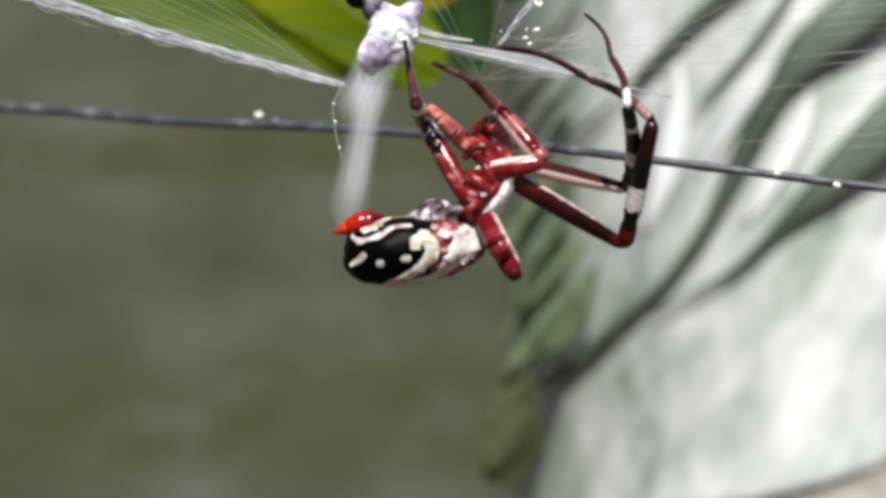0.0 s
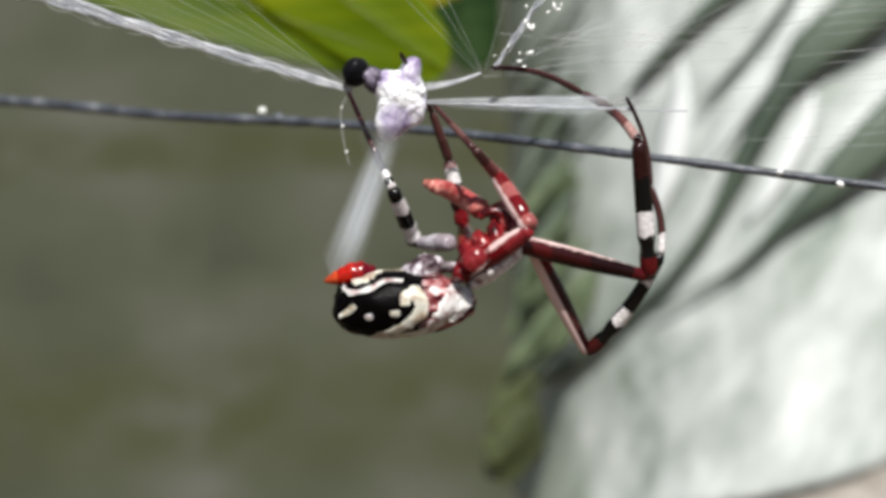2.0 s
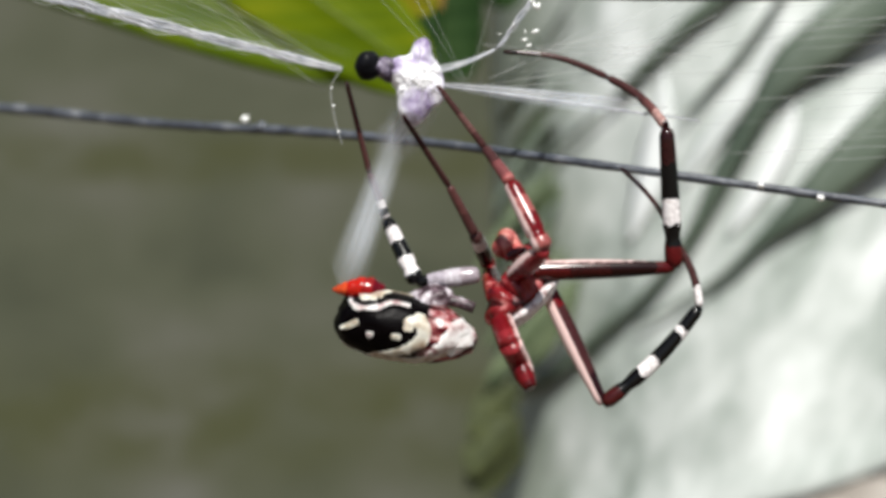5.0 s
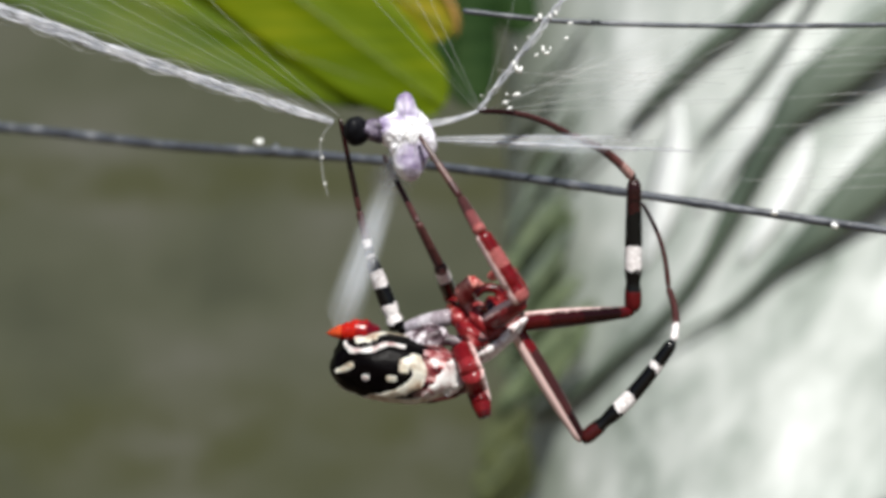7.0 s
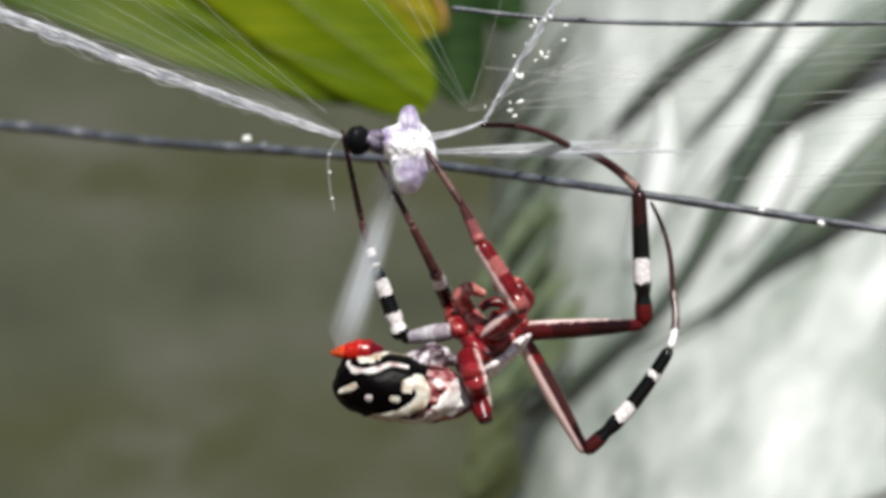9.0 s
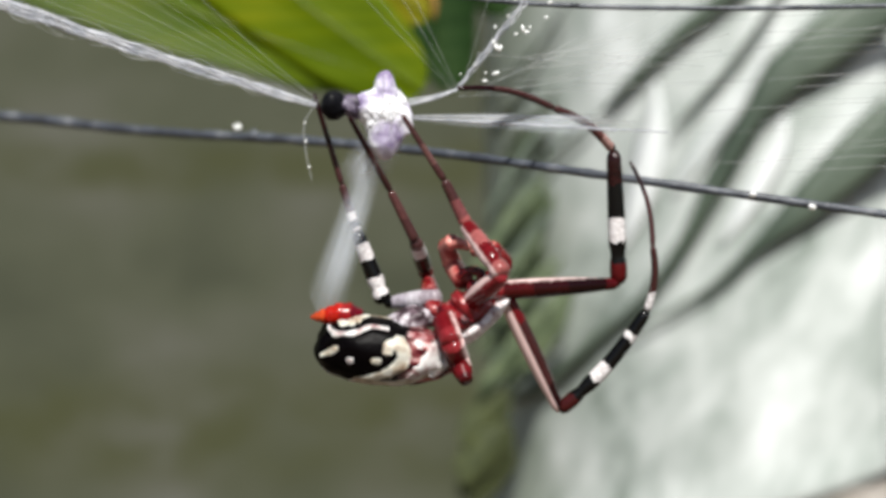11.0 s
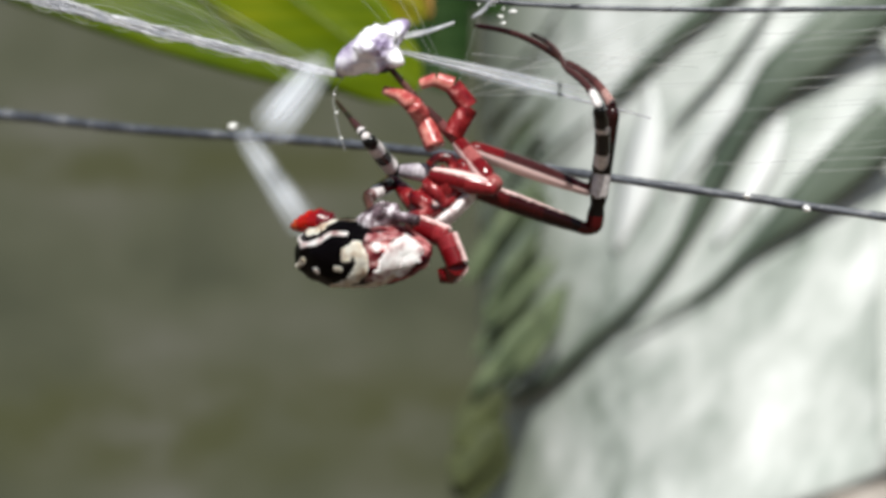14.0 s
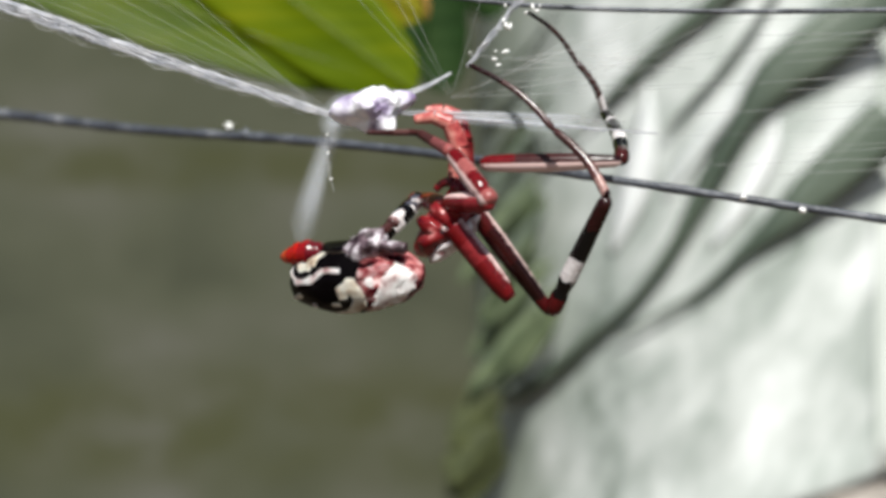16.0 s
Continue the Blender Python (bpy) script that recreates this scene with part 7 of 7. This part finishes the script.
    gait("ceph", 1.3, (1.56, 0.00, -2.74), (3.92, 0.00, -0.10))
    gait("ceph", 1.5, (2.60, 0.00, -3.58), (5.86, 0.00, -0.60))
    gait("ceph", 1.7, (1.70, 0.00, -3.94), (4.59, 0.00, -1.84))
    gait("ceph", 2, (1.42, 0.00, -3.96), (4.31, 0.00, -1.86))
    gait("ceph", 2.5, (1.59, 0.00, -5.69), (5.03, 0.00, -2.54))
    gait("ceph", 2.8, (3.06, 0.00, -5.71), (6.12, 0.00, -2.52))
    gait("ceph", 3, (3.21, 0.00, -5.59), (6.25, 0.00, -2.39))
    gait("ceph", 5.3, (4.16, 0.00, -6.59), (7.94, 0.00, -3.05))
    gait("ceph", 5.5, (5.83, 0.00, -6.89), (9.62, 0.00, -3.36))
    gait("ceph", 6, (2.27, 0.00, -8.01), (5.86, 0.00, -4.45))
    gait("ceph", 6.4, (1.16, 0.00, -7.00), (4.91, 0.00, -3.79))
    gait("ceph", 6.5, (0.92, 0.00, -7.26), (4.67, 0.00, -4.05))
    gait("ceph", 7, (1.28, 0.00, -7.10), (5.03, 0.00, -3.89))
    gait("ceph", 7.5, (2.02, 0.00, -6.85), (5.86, 0.00, -3.65))
    gait("ceph", 8, (1.34, 0.00, -7.60), (5.26, 0.00, -4.40))
    gait("ceph", 8.5, (1.52, 0.00, -7.42), (5.39, 0.00, -4.21))
    gait("ceph", 9, (2.35, 0.00, -8.17), (6.17, 0.00, -4.95))
    gait("ceph", 9.5, (0.96, 0.00, -7.71), (4.84, 0.00, -4.42))
    gait("ceph", 10, (1.06, 0.00, -7.24), (5.01, 0.00, -3.88))
    gait("ceph", 11.6, (1.38, 0.00, -7.05), (5.33, 0.00, -3.69))
    gait("ceph", 12.3, (0.28, 0.00, -3.56), (3.51, 0.00, -0.73))
    gait("ceph", 12.5, (0.14, 0.00, -3.54), (2.66, 0.00, -0.34))
    gait("ceph", 12.8, (0.31, 0.00, -2.65), (2.83, 0.00, -0.54))
    gait("ceph", 13, (1.40, 0.00, -0.41), (3.92, 0.00, 1.51))
    gait("ceph", 13.2, (0.32, 0.00, -0.92), (3.20, 0.00, 1.54))
    gait("ceph", 13.5, (-0.21, 0.00, 0.25), (2.12, 0.00, 2.55))
    gait("ceph", 13.7, (0.71, 0.00, 0.19), (3.22, 0.00, 2.67))
    gait("ceph", 14, (0.40, 0.00, 0.45), (3.26, 0.00, 2.94))
    gait("ceph", 14.2, (2.17, 0.00, 0.39), (5.03, 0.00, 3.23))
    gait("ceph", 14.5, (2.68, 0.00, -0.77), (5.72, 0.00, 1.36))
    gait("ceph", 14.7, (2.54, 0.00, -0.43), (5.39, 0.00, 1.71))
    gait("ceph", 15, (1.16, 0.00, 0.26), (4.38, 0.00, 2.04))
    gait("ceph", 15.2, (2.27, 0.00, -0.40), (5.12, 0.00, 2.10))
    gait("ceph", 15.5, (2.85, 0.00, 0.05), (5.52, 0.00, 2.37))
    gait("ceph", 16, (1.36, 0.00, -0.95), (3.85, 0.00, 1.37))
    gait("prey", 0, (-2.85, 0.00, 11.64), (-4.75, 0.00, 13.81))
    gait("prey", 0.3, (-2.07, 0.00, 8.18), (-4.54, 0.00, 8.76))
    gait("prey", 0.5, (-2.09, 0.00, 8.01), (-4.56, 0.00, 8.58))
    gait("prey", 1, (-3.12, 0.00, 8.43), (-5.53, 0.00, 8.65))
    gait("prey", 1.3, (-2.87, 0.00, 8.54), (-5.28, 0.00, 8.76))
    gait("prey", 1.5, (-1.46, 0.00, 8.41), (-4.18, 0.00, 9.34))
    gait("prey", 1.7, (-2.37, 0.00, 7.52), (-4.83, 0.00, 8.81))
    gait("prey", 2, (-2.65, 0.00, 7.51), (-5.11, 0.00, 8.79))
    gait("prey", 2.5, (-2.45, 0.00, 7.03), (-4.56, 0.00, 8.13))
    gait("prey", 2.8, (-1.62, 0.00, 6.98), (-4.27, 0.00, 8.43))
    gait("prey", 3, (-1.54, 0.00, 7.08), (-4.20, 0.00, 8.51))
    gait("prey", 5.3, (-0.50, 0.00, 9.31), (-4.23, 0.00, 10.23))
    gait("prey", 5.5, (0.10, 0.00, 8.85), (-3.52, 0.00, 10.01))
    gait("prey", 6, (-1.76, 0.00, 7.52), (-5.07, 0.00, 8.42))
    gait("prey", 6.4, (-2.21, 0.00, 7.45), (-5.67, 0.00, 7.56))
    gait("prey", 6.5, (-2.31, 0.00, 7.30), (-5.77, 0.00, 7.41))
    gait("prey", 7, (-2.10, 0.00, 7.34), (-5.56, 0.00, 7.45))
    gait("prey", 7.5, (-1.57, 0.00, 7.84), (-4.95, 0.00, 8.13))
    gait("prey", 8, (-2.03, 0.00, 7.56), (-5.34, 0.00, 8.03))
    gait("prey", 8.5, (-1.81, 0.00, 7.38), (-5.21, 0.00, 7.79))
    gait("prey", 9, (-1.23, 0.00, 6.34), (-4.72, 0.00, 6.69))
    gait("prey", 9.5, (-2.34, 0.00, 6.78), (-5.68, 0.00, 7.14))
    gait("prey", 10, (-2.39, 0.00, 7.57), (-5.58, 0.00, 7.94))
    gait("prey", 11.6, (-2.09, 0.00, 7.76), (-5.28, 0.00, 8.13))
    gait("prey", 12.3, (-4.62, 0.00, 8.57), (-6.03, 0.00, 9.46))
    gait("prey", 12.5, (-4.94, 0.00, 7.17), (-6.53, 0.00, 8.07))
    gait("prey", 12.8, (-4.21, 0.00, 7.19), (-5.80, 0.00, 7.56))
    gait("prey", 13, (-2.74, 0.00, 9.43), (-4.68, 0.00, 9.99))
    gait("prey", 13.2, (-3.12, 0.00, 9.26), (-5.25, 0.00, 9.81))
    gait("prey", 13.5, (-2.80, 0.00, 10.94), (-4.93, 0.00, 11.30))
    gait("prey", 13.7, (-2.79, 0.00, 10.16), (-4.92, 0.00, 10.35))
    gait("prey", 14, (-2.48, 0.00, 11.84), (-4.54, 0.00, 11.66))
    gait("prey", 14.2, (-0.30, 0.00, 11.77), (-2.43, 0.00, 11.95))
    gait("prey", 14.5, (0.19, 0.00, 9.72), (-2.12, 0.00, 9.90))
    gait("prey", 14.7, (-0.13, 0.00, 8.82), (-2.44, 0.00, 9.17))
    gait("prey", 15, (-0.79, 0.00, 9.33), (-3.10, 0.00, 9.15))
    gait("prey", 15.2, (-0.23, 0.00, 8.50), (-1.65, 0.00, 8.49))
    gait("prey", 15.5, (-1.09, 0.00, 8.22), (-3.40, 0.00, 8.56))
    gait("prey", 16, (-2.27, 0.00, 8.02), (-4.33, 0.00, 7.94))
    gait("swath", 0, (-6.39, -0.40, -0.51), (-4.09, -1.49, 9.28))
    gait("swath", 0.3, (-6.73, -0.40, -3.01), (-2.58, 0.39, 6.07))
    gait("swath", 0.5, (-6.72, -0.40, -3.19), (-2.60, 0.41, 5.90))
    gait("swath", 1, (-7.44, -0.40, -2.53), (-3.18, 0.40, 6.48))
    gait("swath", 1.3, (-7.20, -0.40, -2.42), (-2.93, 0.40, 6.59))
    gait("swath", 1.5, (-4.67, -0.40, -2.81), (-4.39, 0.31, 7.39))
    gait("swath", 1.7, (-6.90, -0.40, -3.78), (-3.14, -0.99, 5.50))
    gait("swath", 2, (-7.17, -0.40, -3.81), (-3.41, -0.97, 5.48))
    gait("swath", 2.5, (-7.18, -0.40, -4.88), (-3.38, -0.82, 4.39))
    gait("swath", 2.8, (-6.08, -0.40, -5.15), (-2.91, 0.40, 4.37))
    gait("swath", 3, (-5.93, -0.40, -5.08), (-2.81, 0.40, 4.46))
    gait("swath", 5.3, (-5.48, -0.40, -3.71), (-1.98, -1.09, 5.68))
    gait("swath", 5.5, (-3.54, -0.40, -4.54), (-1.14, -1.30, 5.23))
    gait("swath", 6, (-5.94, -0.40, -4.90), (-2.62, -0.91, 4.57))
    gait("swath", 6.4, (-6.71, -0.40, -4.92), (-3.41, -0.93, 4.56))
    gait("swath", 6.5, (-6.99, -0.40, -5.00), (-3.51, -0.93, 4.41))
    gait("swath", 7, (-6.59, -0.40, -5.03), (-3.30, -0.93, 4.46))
    gait("swath", 7.5, (-5.83, -0.40, -4.86), (-2.58, -0.91, 4.67))
    gait("swath", 8, (-6.28, -0.40, -5.34), (-2.85, -0.88, 4.09))
    gait("swath", 8.5, (-6.13, -0.40, -5.37), (-2.91, -0.86, 4.04))
    gait("swath", 9, (-5.63, -0.40, -6.46), (-2.61, -0.84, 3.14))
    gait("swath", 9.5, (-6.44, -0.40, -5.43), (-3.52, -0.83, 3.59))
    gait("swath", 10, (-6.61, -0.40, -5.11), (-3.37, -0.83, 4.40))
    gait("swath", 11.6, (-6.30, -0.40, -4.92), (-3.07, -0.87, 4.59))
    gait("swath", 12.3, (-7.93, -0.40, -5.18), (-5.73, -1.05, 4.68))
    gait("swath", 12.5, (-8.10, -0.40, -3.17), (-9.07, 1.90, 7.19))
    gait("swath", 12.8, (-7.32, -0.40, -3.79), (-12.63, 3.47, 4.42))
    gait("swath", 13, (-5.77, -0.40, -0.60), (-3.99, 3.59, 9.33))
    gait("swath", 13.2, (-8.26, -0.40, -1.88), (-12.95, 6.50, 4.52))
    gait("swath", 13.5, (-8.17, -0.40, 0.66), (-5.67, 5.28, 9.61))
    gait("swath", 13.7, (-8.86, -0.40, -0.82), (-11.22, 4.63, 8.11))
    gait("swath", 14, (-6.61, -0.40, -0.23), (-12.47, 4.25, 8.01))
    gait("swath", 14.2, (-5.29, -0.40, -1.72), (-2.93, 0.28, 8.50))
    gait("swath", 14.5, (-6.30, -0.40, -2.43), (-2.54, 0.37, 7.37))
    gait("swath", 14.7, (-6.61, -0.40, -1.66), (-4.02, 3.03, 7.94))
    gait("swath", 15, (-7.51, -0.40, 0.44), (-2.19, 1.53, 9.30))
    gait("swath", 15.2, (-6.67, -0.40, -0.75), (-4.83, 1.86, 9.36))
    gait("swath", 15.5, (-5.49, -0.40, 0.21), (-4.29, 1.95, 10.60))
    gait("swath", 16, (-7.22, -0.40, -0.58), (-4.44, 3.12, 9.19))
    gait("puff", 0, (-3.14, -1.20, 12.16), (-5.15, 0.31, 7.45))
    gait("puff", 0.3, (-1.52, -1.20, 7.69), (-3.40, 3.02, 5.00))
    gait("puff", 0.5, (-1.54, -1.20, 7.52), (-3.41, 3.02, 4.82))
    gait("puff", 1, (-2.38, -1.20, 7.94), (-4.21, 2.75, 4.83))
    gait("puff", 1.3, (-2.13, -1.20, 8.04), (-3.95, 2.76, 4.94))
    gait("puff", 1.5, (-1.29, -1.20, 6.71), (-6.21, -1.53, 4.63))
    gait("puff", 1.7, (-1.46, -1.20, 7.39), (-4.29, 2.56, 4.85))
    gait("puff", 2, (-1.73, -1.20, 7.37), (-4.57, 2.55, 4.83))
    gait("puff", 2.5, (-1.72, -1.20, 6.56), (-4.15, 2.89, 4.11))
    gait("puff", 2.8, (-0.90, -1.20, 6.34), (-3.95, 2.52, 3.99))
    gait("puff", 3, (-0.82, -1.20, 6.44), (-3.85, 2.52, 4.08))
    gait("puff", 5.3, (0.37, -1.20, 8.64), (-2.22, 2.23, 5.45))
    gait("puff", 5.5, (0.79, -1.20, 8.35), (-1.39, 2.79, 5.53))
    gait("puff", 6, (-0.85, -1.20, 7.58), (-3.02, 2.40, 4.26))
    gait("puff", 6.4, (-1.30, -1.20, 7.16), (-3.79, 2.55, 4.28))
    gait("puff", 6.5, (-1.40, -1.20, 7.01), (-3.89, 2.55, 4.13))
    gait("puff", 7, (-1.19, -1.20, 7.05), (-3.68, 2.55, 4.17))
    gait("puff", 7.5, (-0.66, -1.20, 7.55), (-2.98, 2.46, 4.44))
    gait("puff", 8, (-1.12, -1.20, 7.27), (-3.28, 2.37, 3.92))
    gait("puff", 8.5, (-0.96, -1.20, 7.15), (-3.26, 2.46, 4.01))
    gait("puff", 9, (-0.44, -1.20, 6.17), (-2.88, 2.54, 3.24))
    gait("puff", 9.5, (-1.49, -1.20, 6.63), (-4.00, 2.12, 3.33))
    gait("puff", 10, (-1.48, -1.20, 7.45), (-4.05, 1.70, 3.77))
    gait("puff", 11.6, (-1.18, -1.20, 7.64), (-3.74, 1.72, 3.96))
    gait("puff", 12.3, (-4.20, -1.20, 8.08), (-6.61, 2.62, 5.23))
    gait("puff", 12.5, (-8.13, -1.20, 0.08), (-8.85, -1.20, 7.78))
    gait("puff", 12.8, (-5.20, -1.20, 6.56), (-9.22, -1.66, 3.07))
    gait("puff", 13, (-2.70, -1.20, 8.76), (-5.96, 2.10, 6.09))
    gait("puff", 13.2, (-4.84, -1.20, 7.91), (-8.50, -1.57, 4.02))
    gait("puff", 13.5, (-4.16, -1.20, 10.08), (-6.09, 2.92, 7.27))
    gait("puff", 13.7, (-3.46, -1.20, 8.26), (-8.16, -1.67, 5.75))
    gait("puff", 14, (-5.34, -1.20, 11.24), (-10.71, -1.20, 4.68))
    gait("puff", 14.2, (-0.65, -1.20, 10.89), (-3.10, 1.39, 6.91))
    gait("puff", 14.5, (0.02, -1.20, 9.05), (-3.53, -0.06, 5.20))
    gait("puff", 14.7, (-2.05, -1.20, 8.33), (-4.71, 2.13, 5.10))
    gait("puff", 15, (-1.12, -1.20, 9.70), (-6.20, -1.20, 2.70))
    gait("puff", 15.2, (-2.33, -1.20, 7.66), (-7.61, -0.52, 8.12))
    gait("puff", 15.5, (-3.97, -1.20, 4.76), (-3.99, 0.38, 11.81))
    gait("puff", 16, (-0.60, -1.20, 8.01), (-6.37, 3.25, 7.72))
    gait("web", 0, (-6.16, 0.40, 8.51), (3.54, 0.40, 10.77))
    gait("web", 0.3, (-5.13, 0.40, 7.50), (3.48, 0.40, 9.35))
    gait("web", 0.5, (-5.15, 0.40, 7.32), (3.46, 0.40, 9.19))
    gait("web", 1, (-6.19, 0.40, 7.88), (2.59, 0.40, 9.52))
    gait("web", 1.3, (-5.93, 0.40, 7.99), (2.85, 0.40, 9.62))
    gait("web", 1.5, (-4.87, 0.40, 8.34), (4.08, 0.40, 9.32))
    gait("web", 1.7, (-5.59, 0.40, 7.98), (3.18, 0.40, 9.07))
    gait("web", 2, (-5.87, 0.40, 7.96), (2.90, 0.40, 9.04))
    gait("web", 2.5, (-5.49, 0.40, 7.66), (3.10, 0.40, 8.10))
    gait("web", 2.8, (-5.19, 0.40, 7.95), (3.57, 0.40, 8.57))
    gait("web", 3, (-5.12, 0.40, 8.03), (3.64, 0.40, 8.69))
    gait("web", 5.3, (-5.50, 0.40, 9.94), (4.34, 0.40, 11.21))
    gait("web", 5.5, (-4.90, 0.40, 9.47), (4.60, 0.40, 11.28))
    gait("web", 6, (-6.06, 0.40, 8.22), (2.72, 0.40, 9.33))
    gait("web", 6.4, (-7.06, 0.40, 8.14), (2.08, 0.40, 8.91))
    gait("web", 6.5, (-7.16, 0.40, 7.99), (1.98, 0.40, 8.76))
    gait("web", 7, (-6.95, 0.40, 8.03), (2.19, 0.40, 8.82))
    gait("web", 7.5, (-6.15, 0.40, 8.39), (2.85, 0.40, 9.37))
    gait("web", 8, (-6.34, 0.40, 7.96), (2.51, 0.40, 9.14))
    gait("web", 8.5, (-6.17, 0.40, 7.86), (2.73, 0.40, 8.96))
    gait("web", 9, (-5.64, 0.40, 6.90), (3.31, 0.40, 7.92))
    gait("web", 9.5, (-6.78, 0.40, 7.27), (2.13, 0.40, 8.29))
    gait("web", 10, (-6.86, 0.40, 7.99), (2.01, 0.40, 9.01))
    gait("web", 11.6, (-6.56, 0.40, 8.18), (2.31, 0.40, 9.21))
    gait("web", 12.3, (-6.96, 0.40, 8.45), (0.91, 0.40, 9.66))
    gait("web", 12.5, (-8.53, 0.40, 7.76), (0.94, 0.40, 8.26))
    gait("web", 12.8, (-6.92, 0.40, 6.36), (1.51, 0.40, 8.96))
    gait("web", 13, (-5.27, 0.40, 7.98), (2.28, 0.40, 10.96))
    gait("web", 13.2, (-6.74, 0.40, 7.02), (2.78, 0.40, 11.04))
    gait("web", 13.5, (-6.05, 0.40, 8.34), (2.20, 0.40, 11.76))
    gait("web", 13.7, (-7.45, 0.40, 8.80), (2.21, 0.40, 11.09))
    gait("web", 14, (-4.57, 0.40, 9.94), (3.48, 0.40, 13.61))
    gait("web", 14.2, (-4.24, 0.40, 8.80), (5.07, 0.40, 13.34))
    gait("web", 14.5, (-3.56, 0.40, 6.91), (5.03, 0.40, 11.46))
    gait("web", 14.7, (-4.95, 0.40, 8.14), (3.99, 0.40, 10.30))
    gait("web", 15, (-5.25, 0.40, 8.48), (4.58, 0.40, 11.53))
    gait("web", 15.2, (-7.01, 0.40, 8.70), (4.42, 0.40, 11.24))
    gait("web", 15.5, (-5.55, 0.40, 8.06), (5.16, 0.40, 11.51))
    gait("web", 16, (-4.71, 0.40, 7.34), (3.33, 0.40, 10.58))
    times = [i / 10 for i in range(161)]
    root = {t: middle_pose(*joints("ceph", t)) for t in times}
    walk(SPIDER["root"], [(t, root[t]) for t in times])
    walk(SPIDER["abdomen"], [(t, root[t].inverted() @ tip_pose(*joints("abdomen", t), float(np.interp(t, (13.7, 14.4), (0, 34))), float(np.interp(t, (13.6, 14.0), (0, 26))))) for t in times])
    for leg in "ABCDEFGH":
        rows = [[], [], [], []]
        for t in times:
            js = joints(leg, t)
            at = js[0]
            for i in range(4):
                d = js[i + 1] - at
                rows[i].append((t, root[t].inverted() @ frame_along(at, at + d)))
                at = at + d.normalized() * LENGTHS[leg][i] * 1e-3
        for i in range(4):
            walk(SPIDER[leg, i], rows[i])
    fly, swath, puff, left, right, sheaf, tie = [], [], [], [], [], [], []
    for t in times:
        c, e = joints("prey", t)
        d = c - e
        turn = -math.degrees(math.atan2(d.z, d.x))
        rolled = -100 * max(0, min(1, (t - 12.4) / 0.7))  # the spider turns its prey as it winds
        tilt = float(np.interp(t, (13.3, 14.0, 14.3, 14.6, 15.0, 15.4, 16.0), (0, 60, 10, 0, 25, 75, 80)))
        m = Matrix.Translation(c) @ pose(0, 0, 0, 0, turn + tilt, 0) @ pose(0, 0, 0, 0, 0, rolled)
        fly.append((t, m))
        for name, rows in (("swath", swath), ("puff", puff)):
            a, b = joints(name, t)
            lean = float(np.interp(t, (14.0, 14.3), (0, 46 if name == "swath" else 28)))
            rows.append((t, frame_along(a, b) @ pose(0, 0, 0, lean, 0, 0)))
        end, knot = joints("web", t)
        left.append((t, frame_along(end, spot(-260, -80))))
        right.append((t, frame_along(knot, spot(1060, -90))))
        tie.append((t, frame_along(c + Vector((22, 0, 14)) * U, knot)))
        end = c + Vector((40, 0, -12)) * U
        sheaf.append((t, frame_along(end, spot(1330, 262))))
    walk(PREY["fly"], fly)
    walk(PREY["swath"], swath)
    walk(PREY["puff"], puff)
    walk(SILK_ARMS["left"], left)
    walk(SILK_ARMS["right"], right)
    walk(SILK_ARMS["sheaf"], sheaf)
    walk(SILK_ARMS["tie"], tie)


build_setting()
build_palm()
build_leaves()
build_lines()
build_web()
build_prey()
build_swath()
build_spider()
motions()
